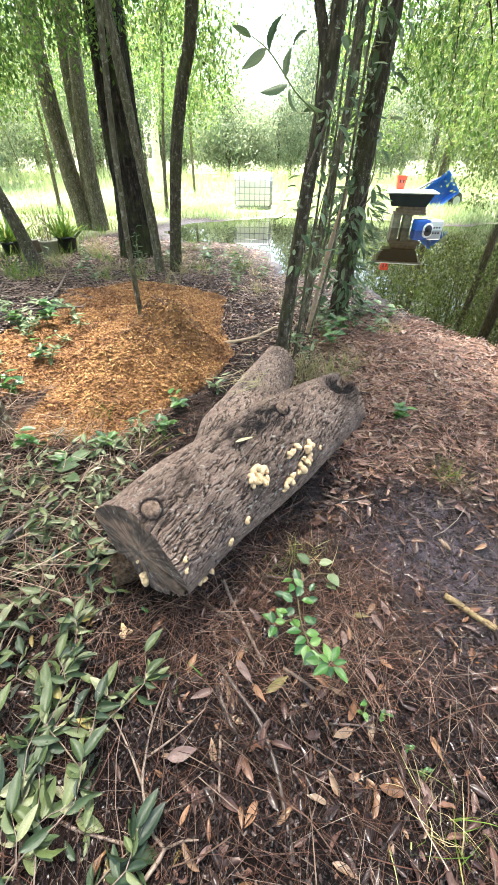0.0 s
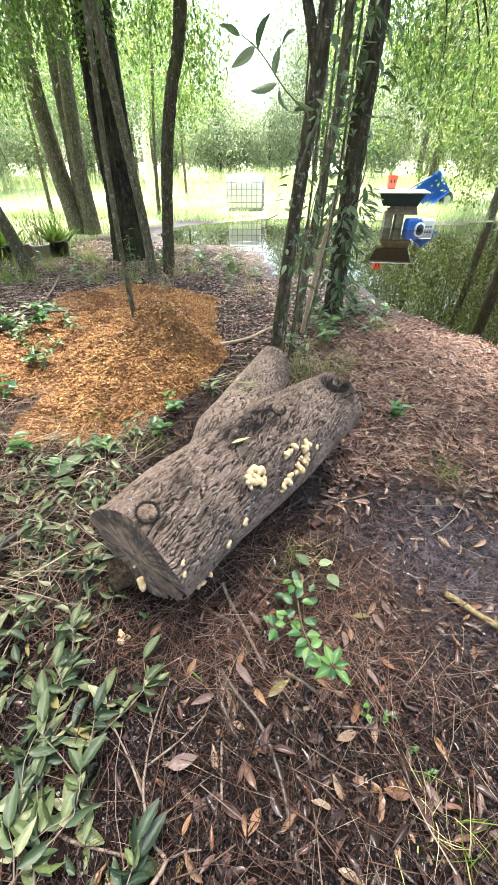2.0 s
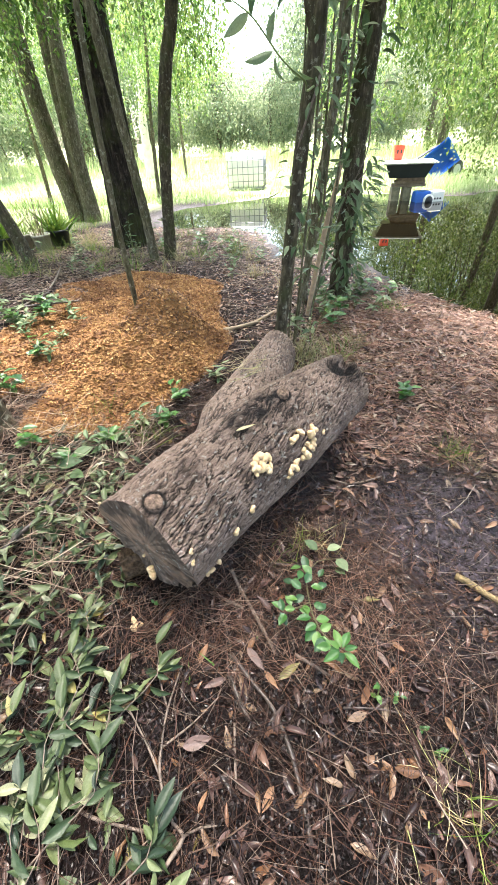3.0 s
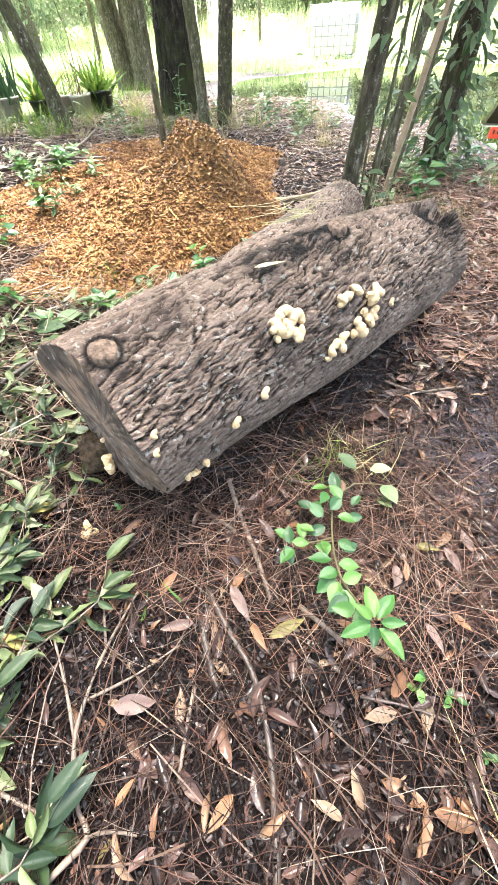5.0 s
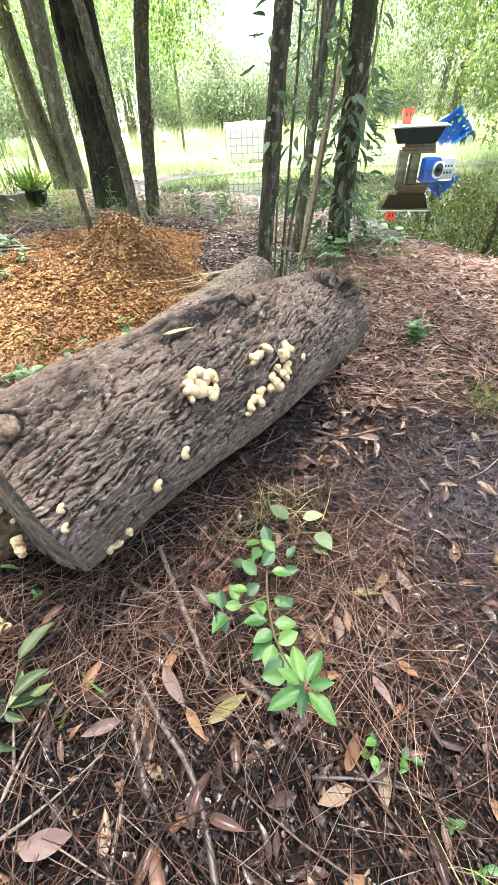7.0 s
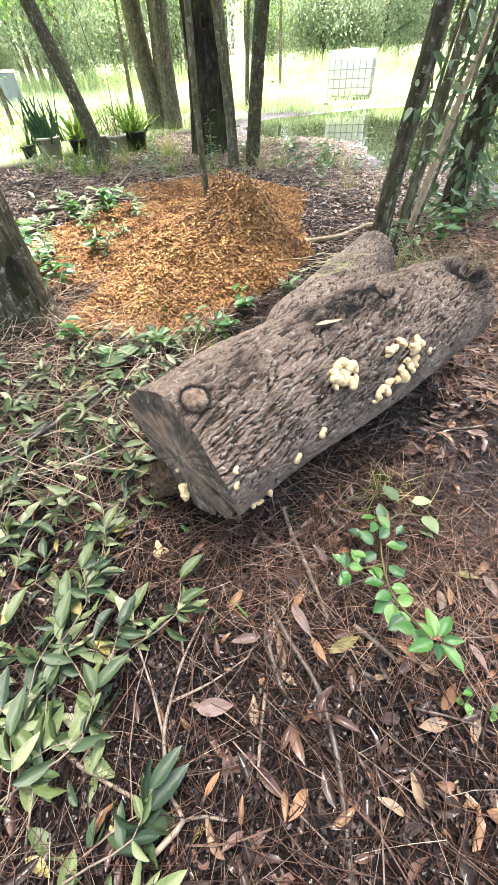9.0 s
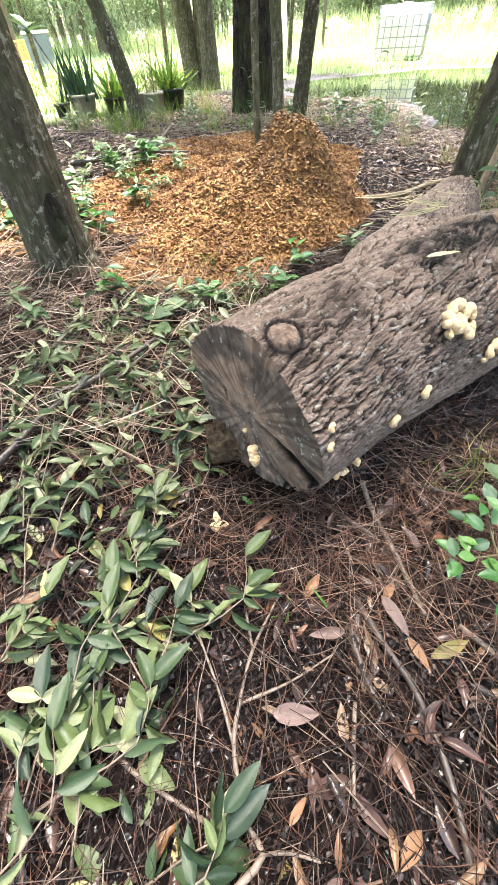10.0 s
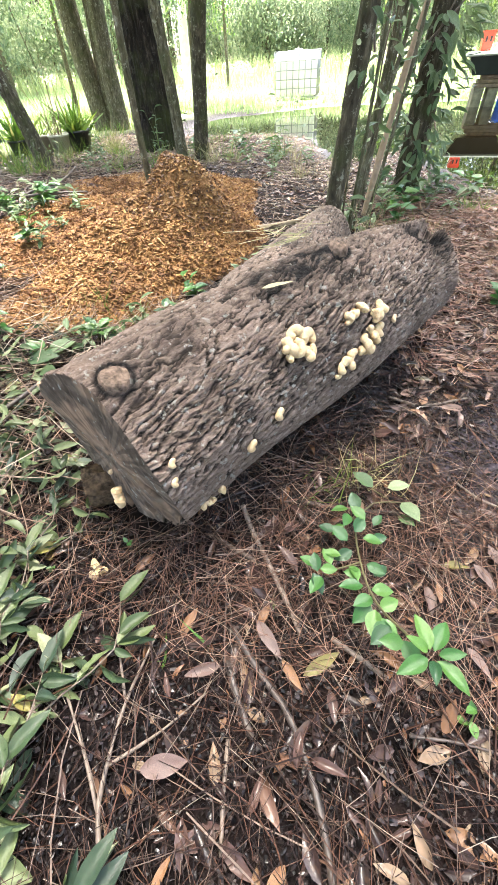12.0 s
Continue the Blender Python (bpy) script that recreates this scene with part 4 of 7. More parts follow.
grove_tree("young_tree", "slim grey tree with pale lichen flecks and a slight bow", [[(-1.68, 6.1, -0.15, 0.13), (-1.66, 6.1, 0.08, 0.10), (-1.56, 6.1, 0.98, 0.085), (-1.47, 6.1, 1.58, 0.083), (-1.345, 6.1, 2.1, 0.08), (-1.16, 6.1, 2.78, 0.08), (-0.9, 6.0, 5, 0.05)]],
           ((-0.5, 7.0, 5.6), (2.6, 2.4, 1.2)), M_DARKTREE, seed=6, slim=0.82, low=((-1.5, 8.6, 2.9, 0.5), (-1.9, 9.6, 2.5, 0.6), (-2.2, 8.6, 3.1, 0.6), (-3.4, 9.2, 2.9, 0.7)))
grove_tree("sapling_pole", "thin bare sapling rising out of the mulch heap", [[(-1.10, 3.2, 0.0, 0.030), (-1.113, 3.2, 0.4, 0.027), (-1.117, 3.2, 0.85, 0.026), (-1.10, 3.2, 1.35, 0.024), (-1.08, 3.2, 1.7, 0.023), (-1.05, 3.2, 2.05, 0.022), (-0.95, 3.2, 3.6, 0.012)]],
           None, seed=7, sides=20, rough=0.003, slim=0.75)
grove_tree("young_tree", "slim dark tree standing behind the forked log", [[(0.12, 2.9, -0.1, 0.085), (0.14, 2.9, 0.27, 0.060), (0.19, 2.9, 0.79, 0.056), (0.24, 2.9, 1.28, 0.053), (0.284, 2.9, 1.62, 0.054), (0.31, 2.9, 1.87, 0.056), (0.33, 2.9, 2.2, 0.05), (0.40, 2.9, 4.2, 0.035)],
                         [(0.30, 2.9, 1.78, 0.04), (0.25, 2.92, 1.95, 0.034), (0.19, 2.95, 2.3, 0.03), (0.05, 3.0, 4.0, 0.02)]],
           ((0.3, 2.8, 4.6), (1.9, 1.9, 1.0)), clumps=55, mat=M_DARKTREE, seed=8, rough=0.006, grain=40, slim=0.7)
grove_tree("vine_tree", "leaning tree wrapped in green climbing vines", [[(0.72, 4.45, -0.15, 0.16), (0.712, 4.45, 0.08, 0.115), (0.728, 4.45, 0.88, 0.098), (0.74, 4.45, 1.54, 0.092), (0.755, 4.45, 1.97, 0.09), (0.77, 4.45, 2.4, 0.088), (0.9, 4.45, 5.0, 0.06)]],
           ((1.4, 5.4, 5.4), (2.6, 2.6, 1.2)), clumps=60, mat=M_DARKTREE, seed=10, slim=0.85, low=((1.5, 5.4, 2.25, 0.45), (2.1, 6.2, 2.2, 0.5), (2.6, 7.0, 2.0, 0.6), (1.3, 6.4, 2.7, 0.5), (3.0, 6.0, 2.3, 0.6)), low_leaf=0.06, low_mat=M_CROWN)
grove_tree("young_tree", "thin pale-barked tree among vines", [[(0.31, 4.3, -0.1, 0.06), (0.345, 4.3, 0.26, 0.052), (0.40, 4.3, 0.75, 0.048), (0.453, 4.3, 1.21, 0.046), (0.512, 4.3, 1.65, 0.045), (0.546, 4.3, 2.11, 0.044), (0.55, 4.3, 2.5, 0.04), (0.6, 4.2, 4.4, 0.02)]],
           ((0.5, 4.0, 4.9), (1.5, 1.5, 0.8)), clumps=50, seed=12, sides=24, rough=0.005, slim=0.7)
scarred = grove_tree("young_tree", "lichen-spotted grey tree with a dark scar at its foot", [[(-1.62, 1.72, -0.02, 0.20), (-1.64, 1.75, 0.13, 0.155), (-1.645, 1.76, 0.3, 0.135), (-1.645, 1.76, 0.5, 0.13), (-1.65, 1.77, 0.75, 0.125), (-1.66, 1.78, 1.1, 0.12), (-1.67, 1.8, 2.2, 0.11), (-1.6, 1.8, 4.4, 0.07)]],
           ((-1.4, 1.7, 5.0), (2.3, 2.3, 1.1)), M_DARKTREE, clumps=90, seed=14)


zz, aa = np.meshgrid(np.linspace(0.08, 0.46, 24), np.radians(np.linspace(-52, -2, 20)), indexing="ij")
fit_in = np.clip(1 - ((zz - 0.27) / 0.19) ** 2 - ((np.degrees(aa) + 27) / 25) ** 2, 0, 1) ** 0.5
rr = 0.128 + 0.03 * fit_in - 0.012 * (fit_in > 0.85) + 0.008 * (fbm(zz * 30, aa * 8, 0.0, 2) - 0.5) + 0.10 * np.clip(0.2 - zz, 0, 1)
sv = np.stack([-1.645 + rr * np.cos(aa), 1.76 + rr * np.sin(aa), zz], -1).reshape(-1, 3)
ii, jj = np.meshgrid(np.arange(23), np.arange(19), indexing="ij")
sf = np.stack([ii * 20 + jj, ii * 20 + jj + 1, (ii + 1) * 20 + jj + 1, (ii + 1) * 20 + jj], -1).reshape(-1, 4)
piece("scar", fast_mesh("scar", sv, sf, M_PINE), scarred, "dark rotted scar in the bark")


# trees that close the wood; those behind the camera are unseen, added as shade
def far_tree(name, label, seed, tall, wide, low, n=170, per=60, leaf=0.21, mat=None, trunk_r=0.16, spread_r=0.55):
    ob = thing(name, label, "tree")
    lean = random.Random(seed).uniform(-0.6, 0.6)
    pts = [(0, 0, -0.4), (lean * 0.2, 0, tall * 0.25), (lean * 0.6, 0.1, tall * 0.55), (lean, 0, tall * 0.9)]
    v, f = tube(pts, [trunk_r * 1.3, trunk_r, trunk_r * 0.8, trunk_r * 0.3], 12, 0.5, 0.02, 5, 0.3, seed)
    mid = (low + tall) / 2
    cc = crown_centres(seed, n, (lean * 0.5, 0, mid), (wide, wide, (tall - low) / 2), 0.25)
    piece("trunk", fast_mesh("trunk", *merged([(v, f)] + limbs(pts, cc, seed, 12, trunk_r)), M_TREE), ob, "trunk with its limbs")
    v, f = foliage(cc, per, spread_r, leaf, seed + 1, 0.7)
    piece("crown", fast_mesh("crown", v, f, mat or M_FAR_HAZED, False), ob)
    return ob


FIELD_EDGE = "leafy tree of the surrounding wood, leaf colour paled for haze"
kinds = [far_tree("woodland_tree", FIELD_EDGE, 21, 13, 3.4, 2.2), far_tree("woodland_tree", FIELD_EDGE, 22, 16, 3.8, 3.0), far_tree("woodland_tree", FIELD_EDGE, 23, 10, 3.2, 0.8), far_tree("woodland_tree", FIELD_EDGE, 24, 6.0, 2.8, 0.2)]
spots = []
rr = random.Random(5)
for row, y in enumerate((36, 41, 47)):
    x = -52 + row * 1.7
    while x < 40:
        gap = -6.5 < x + 0.02 * y < 1.5
        spots.append((x, y + rr.uniform(-2, 2), 3 if gap or rr.random() < 0.2 else rr.randrange(3)))
        x += rr.uniform(3.4, 5.2)
spots += [(-16, 22, 2), (-20, 26, 1), (-24, 30, 0), (-27, 20, 1), (-32, 26, 0), (-13, 30, 2), (-21, 17, 2), (15, 24, 1), (19, 18, 0), (12, 27, 2), (22, 26, 1), (18, 10, 1),
          # back and side trees, out of view, added to shade the foreground
          (-10, -7, 1), (-4, -9, 0), (3, -8, 1), (9, -6, 0), (14, -1, 1), (-12, 0, 0), (-9, 3.5, 2), (-14, 6, 1), (7.5, -3.5, 2), (12, 4, 0), (-6, -4, 0), (1, -5, 0)]
used = set()
for x, y, k in spots:
    ob = kinds[k]
    mtx = pose(x, y, 0, 0, 0, rr.uniform(0, 360)) @ Matrix.Scale(rr.uniform(0.85, 1.2) * (0.8 if k == 3 else 1.0), 4)
    if k not in used:
        used.add(k)
        ob.matrix_basis = mtx
        continue
    c = copy_thing(ob, mtx)
    c.scale = mtx.to_scale()

# nearer drooping trees at the field's edge and over the pond
for seed, x, y, tall, wide, low, n, per, leaf, label in (
        (31, -7.4, 13.0, 6.0, 2.2, 1.9, 130, 80, 0.075, "bright drooping tree at the edge of the field"),
        (32, -4.0, 13.2, 6.0, 2.3, 2.0, 140, 80, 0.075, "yellow-green drooping tree at the edge of the field"),
        (33, -5.0, 21.0, 8.0, 2.2, 1.8, 120, 80, 0.10, "yellow-green drooping tree at the edge of the field"),
        (34, 2.6, 20.0, 7.0, 1.9, 1.4, 100, 50, 0.13, "drooping tree on the far bank of the pond"),
        (35, 5.6, 19.3, 8.0, 2.6, 0.4, 300, 60, 0.13, "dense leafy tree on the far bank of the pond"),
        (36, 6.0, 13.6, 7.0, 1.9, 0.1, 260, 60, 0.11, "dense leafy tree standing in the floodwater"),
        (37, 6.2, 9.8, 6.5, 2.0, 0.1, 260, 60, 0.10, "dense leafy tree standing in the floodwater"),
        (38, 4.3, 8.4, 5.5, 1.9, 1.35, 300, 85, 0.062, "leafy tree overhanging the floodwater"),
        (39, 10.5, 15.0, 9.0, 3.2, 0.3, 150, 50, 0.16, "dense leafy tree standing in the floodwater"),
        (40, -10.0, 11.0, 7.0, 2.6, 2.2, 110, 50, 0.12, "bright drooping tree at the edge of the field"),
        (42, 8.0, 17.0, 8.0, 2.4, 0.2, 150, 50, 0.14, "dense leafy tree on the far bank of the pond"),
        (43, 4.6, 5.4, 5.5, 1.7, 1.6, 240, 85, 0.058, "leafy tree overhanging the floodwater")):
    ob = far_tree("drooping_tree", label, seed, tall, wide, low, int(n * 0.62) if x > 3.5 else n, per, leaf, M_SHADE if x > 3.5 else M_CROWN, 0.09 if x > 3.5 else 0.04, 0.24 if x > 3.5 else 0.32)
    ob.matrix_basis = pose(x, y, -0.05, 0, 0, seed * 40)

v, f = tube([(-7.0, 22, -0.1), (-7.02, 22, 1.2), (-6.98, 22, 2.3), (-6.78, 22, 3.3), (-6.75, 22, 4.4), (-6.6, 22, 6.0)], [0.26, 0.2, 0.17, 0.15, 0.12, 0.06], 14, 0.15, 0.02, 8, 0.3, 3.0)
tagged(new("dead_trunk", fast_mesh("dead_trunk", v, f, M_PALETRUNK)), "bare pale tree trunk standing beyond the field", "tree")

# ---- the mulch heap ----
m, nt, b = material("mulch_bed")
vec = coords(nt)
col = ramp(nt, tex(nt, vec, 60, 7, 0.75), (0.3, (0.085, 0.038, 0.016)), (0.5, (0.20, 0.098, 0.036)), (0.7, (0.33, 0.18, 0.065)))
put(nt, b, Base_Color=col, Roughness=0.75, Specular_IOR_Level=0.25)
bumped(nt, b, tex(nt, vec, 70, 6, 0.7), 1.0, 0.015)
M_MULCH = m
heap = thing("mulch_heap", "heap of orange-brown bark mulch on the ground", "mulch")
v, f = sheet(np.arange(-2.9, 0.25, 0.028), np.arange(1.2, 5.7, 0.028), lambda x, y: height(x, y) + mulch(x, y))
piece("mound", fast_mesh("mound", v, f, M_MULCH), heap)
CHIP = (np.array([(-0.5, -0.5, -0.5), (0.5, -0.42, -0.5), (0.4, 0.5, -0.5), (-0.45, 0.45, -0.5), (-0.4, -0.5, 0.5), (0.5, -0.4, 0.5), (0.45, 0.42, 0.5), (-0.5, 0.5, 0.5)], float),
        np.array([(3, 2, 1, 0), (4, 5, 6, 7), (0, 1, 5, 4), (1, 2, 6, 5), (2, 3, 7, 6), (3, 0, 4, 7)]))


def heap_spots(n, seed, zone=None):
    r = np.random.default_rng(seed)
    x, y = r.uniform(-2.8, 0.1, n * 4), r.uniform(1.3, 5.6, n * 4)
    keep = (mulch(x, y) > 0.005) & (r.random(n * 4) < np.clip(1.4 - (y - 1.5) / 5, 0.3, 1))
    if zone:
        keep &= (np.hypot(x - zone[0], y - zone[1]) < zone[2])
    x, y = x[keep][:n], y[keep][:n]
    return np.stack([x, y, height(x, y) + mulch(x, y) + 0.006], -1), r


pos, r = heap_spots(46000, 3)
n = len(pos)
v, f = scatter(*CHIP, pos, turns(r.uniform(0, 6.3, n), r.normal(0, 0.5, n), r.normal(0, 0.5, n)), np.stack([r.uniform(0.004, 0.016, n), r.uniform(0.010, 0.034, n), r.uniform(0.0015, 0.004, n)], -1))
f = f.reshape(n, -1, 4)
# chips on the peak's near face get the damp, shade-darkened colours
damp = np.hypot((pos[:, 0] + 0.82) / 0.31, (pos[:, 1] - 2.96) / 0.31) + 0.8 * (fbm(pos[:, 0] * 6, pos[:, 1] * 6, 2.0, 2) - 0.5) < 1
piece("mulch_layer", fast_mesh("mulch_layer", v, f[~damp].reshape(-1, 4), M_CHIP, False), heap, "loose orange bark chips", "stuff")
piece("damp_mulch", fast_mesh("damp_mulch", v, f[damp].reshape(-1, 4), M_CHIP_DAMP_SHADED, False), heap, "damp bark chips on the heap's peak, darkened for its shaded face", "stuff")
CHIPS = []
for k in range(5):
    r = np.random.default_rng(80 + k)
    CHIPS.append(fast_mesh("chip", CHIP[0] * np.array((r.uniform(0.006, 0.014), r.uniform(0.02, 0.05), 0.004)) * (1 + 0.25 * r.normal(size=(8, 3))), CHIP[1], M_CHIP_EACH, False))
pos, r = heap_spots(280, 9, (-0.85, 2.45, 0.75))
for k, p in enumerate(pos):
    ob = piece("chip", CHIPS[k % 5], heap)
    ob.matrix_basis = Matrix.LocRotScale(Vector(p) + Vector((0, 0, 0.004)), Euler((r.normal(0, 0.5), r.normal(0, 0.5), r.uniform(0, 6.3))), None)

# ---- litter on the forest floor ----
def ground_spots(n, seed, x0, x1, y0, y1, fall=None):
    r = np.random.default_rng(seed)
    x, y = r.uniform(x0, x1, n), r.uniform(y0, y1, n)
    keep = (shore_distance(x, y) > 0.05) & (mulch(x, y) < 0.01)
    q = np.stack([x, y], -1) - LOG_O[:2]
    s, lat = q @ LOG_D[:2], q @ LOG_N[:2]
    keep &= ~((s > -0.42) & (s < 1.08) & (np.abs(lat) < 0.12))
    if fall is not None:
        keep &= r.random(n) < fall(x, y)
    x, y = x[keep], y[keep]
    return np.stack([x, y, height(x, y)], -1), r


def needle_shape(bend):
    """A thin three-sided strand along y, bent sideways."""
    v, f, st = [], [], 4
    for i in range(st):
        t = i / (st - 1) - 0.5
        for a in range(3):
            v.append((0.5 * math.cos(a * 2.094) + bend * (0.25 - t * t) * 4, t, 0.5 * math.sin(a * 2.094)))
    for i in range(st - 1):
        for a in range(3):
            k = (a + 1) % 3
            f.append((i * 3 + a, i * 3 + k, i * 3 + 3 + k, i * 3 + 3 + a))
    return np.array(v), np.array(f)


def strands(n, seed, box, lengths, thick, fall=None, rise=0.030, tilt=0.16):
    parts = []
    for k in range(4):
        pos, r = ground_spots(n // 4, seed * 10 + k, *box, fall)
        m = len(pos)
        length = r.uniform(*lengths, m)
        pos[:, 2] += r.uniform(0.002, rise, m) + 0.004
        w = r.uniform(*thick, m)
        bend = (-8, -2, 2, 6)[k]
        parts.append(scatter(*needle_shape(bend), pos, turns(r.uniform(0, 6.3, m), r.normal(0, tilt, m), r.uniform(0, 6.3, m) * 0), np.stack([w, length, w], -1)))
    return merged(parts)


muddy = lambda x, y: np.clip(1.6 * np.exp(-((x - 1.02) / 0.42) ** 2 - ((y - 1.27) / 0.36) ** 2), 0, 1)
dense = lambda x, y: (0.5 + 0.9 * (fbm(x * 1.6, y * 1.6, 12.0, 2) - 0.35)) * (1 - 0.8 * muddy(x, y))
v, f = strands(38000, 1, (-1.9, 2.2, -0.5, 2.6), (0.09, 0.24), (0.0011, 0.0017), dense)
tagged(new("pine_needles", fast_mesh("pine_needles", v, f, M_NEEDLE, False)), "fallen reddish-brown pine needles over the soil", "needles", kind="stuff")
v, f = strands(22000, 2, (-4.2, 2.8, 2.4, 8.8), (0.12, 0.28), (0.0018, 0.0034), dense)
tagged(new("pine_needles", fast_mesh("pine_needles", v, f, M_TANNEEDLE, False)), "fallen tan pine needles under the trees", "needles", kind="stuff")
v, f = strands(1300, 4, (-2.0, 1.8, -0.5, 3.0), (0.12, 0.4), (0.0022, 0.0042), None, 0.03)
tagged(new("red_needles", fast_mesh("red_needles", *strands(7500, 3, (0.45, 2.2, 1.7, 4.4), (0.12, 0.25), (0.0016, 0.0026), lambda x, y: 1 - 0.95 * muddy(x, y)), M_REDNEEDLE, False)), "drift of rusty red pine needles beside the log", "needles", kind="stuff")
tagged(new("fine_twigs", fast_mesh("fine_twigs", v, f, M_NEEDLE, False)), "thin dead twigs strewn over the litter", "twigs", kind="stuff")

tagged(new("brushwood", fast_mesh("brushwood", *strands(1900, 8, (-2.1, -0.55, 0.7, 2.3), (0.12, 0.42), (0.0018, 0.0036), None, 0.08, 0.3), M_TANNEEDLE, False)), "tangle of dead twigs and needles beside the tree", "twigs", kind="stuff")
nearlog = lambda x, y: np.clip(1.3 - np.hypot((x - 0.1) / 0.75, (y - 0.85) / 0.45), 0, 1) * (0.35 + 1.1 * fbm(x * 5, y * 5, 4.0, 2))
tagged(new("red_needles", fast_mesh("red_needles", *strands(3600, 9, (-0.7, 0.9, 0.55, 1.35), (0.08, 0.20), (0.0010, 0.0017), nearlog, 0.034), M_RUSTNEEDLE, False)), "rusty needles matted in front of the log", "needles", kind="stuff")
# rotted scraps
pos, r = ground_spots(26000, 6, -5.0, 2.9, 3.2, 9.0)
n = len(pos)
pos[:, 2] += 0.006
v, f = scatter(*SPRIG, pos, turns(r.uniform(0, 6.3, n), r.normal(0, 0.35, n), r.normal(0, 0.35, n)), r.uniform(0.02, 0.06, n)[:, None])
tagged(new("leaf_mould", fast_mesh("leaf_mould", v, f, M_LITTER_LIT, False)), "dead leaves and scraps of bark under the trees", "leaf mould", kind="stuff")
pos, r = ground_spots(26000, 5, -1.7, 2.2, -0.5, 3.2)
n = len(pos)
v, f = scatter(*CHIP, pos, turns(r.uniform(0, 6.3, n), r.normal(0, 0.6, n), r.normal(0, 0.6, n)), np.stack([r.uniform(0.003, 0.011, n), r.uniform(0.004, 0.018, n), r.uniform(0.003, 0.009, n)], -1))
tagged(new("soil_crumbs", fast_mesh("soil_crumbs", v, f, M_BITS, False)), "dark wet crumbs of soil and bark", "soil", kind="stuff")
SCRAP = (np.array([(-0.4, -0.5, 0.0), (0.25, -0.45, 0.08), (0.5, 0.1, 0.0), (0.1, 0.5, 0.10), (-0.5, 0.25, 0.03), (0, 0, 0.12)], float), np.array([(5, 0, 1), (5, 1, 2), (5, 2, 3), (5, 3, 4), (5, 4, 0)]))
pos, r = ground_spots(9000, 15, -1.7, 2.2, -0.5, 3.4, lambda x, y: 1 - 0.6 * muddy(x, y))
n = len(pos)
pos[:, 2] += 0.004
v, f = scatter(*SCRAP, pos, turns(r.uniform(0, 6.3, n), r.normal(0, 0.4, n), r.normal(0, 0.4, n)), np.stack([r.uniform(0.004, 0.012, n), r.uniform(0.008, 0.026, n), r.uniform(0.008, 0.02, n)], -1))
pos, r = ground_spots(90000, 16, -1.1, 1.5, -0.5, 1.7, lambda x, y: 1 - 0.85 * muddy(x, y))
n = len(pos)
pos[:, 2] += r.uniform(-0.002, 0.010, n)
cv, cf = scatter(*SCRAP, pos, turns(r.uniform(0, 6.3, n), r.normal(0, 0.6, n), r.normal(0, 0.6, n)), np.stack([r.uniform(0.002, 0.009, n), r.uniform(0.004, 0.015, n), r.uniform(0.004, 0.016, n)], -1))
tagged(new("wet_humus", fast_mesh("wet_humus", cv, cf, M_BITS, False)), "dark wet flakes of humus and rotten bark", "humus", kind="stuff")
tagged(new("leaf_mould", fast_mesh("leaf_mould", v, f, M_DRYBITS, False)), "torn scraps of dead leaves on the soil", "leaf mould", kind="stuff")

LEAVES = [leaf_shape(w, 7, fold, curl, wave, k) for k, (w, fold, curl, wave) in enumerate(((0.30, 0.25, 0.25, 0.012), (0.36, -0.2, -0.2, 0.015), (0.26, 0.5, 0.35, 0.01), (0.42, 0.15, -0.35, 0.02), (0.33, 0.35, 0.1, 0.02)))]
parts = []
for k, lf in enumerate(LEAVES):
    pos, r = ground_spots(3300, 60 + k, -2.6, 2.4, -0.5, 6.0, lambda x, y: (0.3 + 0.7 * ((x > 0.1) & (y < 3.6))) * (1 - 0.9 * muddy(x, y)))
    n = len(pos)
    pos[:, 2] += 0.008
    parts.append(scatter(*lf, pos, turns(r.uniform(0, 6.3, n), r.normal(0, 0.22, n), r.normal(0, 0.4, n)), r.uniform(0.035, 0.085, n)[:, None]))
tagged(new("leaf_litter", fast_mesh("leaf_litter", *merged(parts), M_DRYBITS)), "brown dead leaves scattered over the soil", "leaves", kind="stuff")
parts = []
for k, lf in enumerate(LEAVES):
    pos, r = ground_spots(950, 160 + k, 0.45, 2.2, 1.3, 4.6, lambda x, y: 1 - 0.95 * muddy(x, y))
    n = len(pos)
    pos[:, 2] += 0.014
    parts.append(scatter(*lf, pos, turns(r.uniform(0, 6.3, n), r.normal(0, 0.25, n), r.normal(0, 0.5, n)), r.uniform(0.04, 0.09, n)[:, None]))
tagged(new("leaf_litter", fast_mesh("leaf_litter", *merged(parts), M_LITTER_LIT)), "pinkish-brown dry leaves over the red needles, paled for open sky light", "leaves", kind="stuff")
DRY = [fast_mesh("dry_leaf", lf[0], lf[1], M_DRY) for lf in LEAVES]
pos, r = ground_spots(420, 71, -1.3, 1.9, -0.45, 2.4)
for k, p in enumerate(pos[:280]):
    size = r.uniform(0.045, 0.085)
    ob = new("fallen_leaf", DRY[k % 5])
    ob.matrix_basis = Matrix.LocRotScale(Vector(p) + Vector((0, 0, 0.010)), Euler((r.normal(0, 0.2), r.normal(0, 0.3), r.uniform(0, 6.3))), (size, size, size))
    tagged(ob, "dry brown pointed leaf lying on the litter", "leaf", "fallen leaves on the litter")

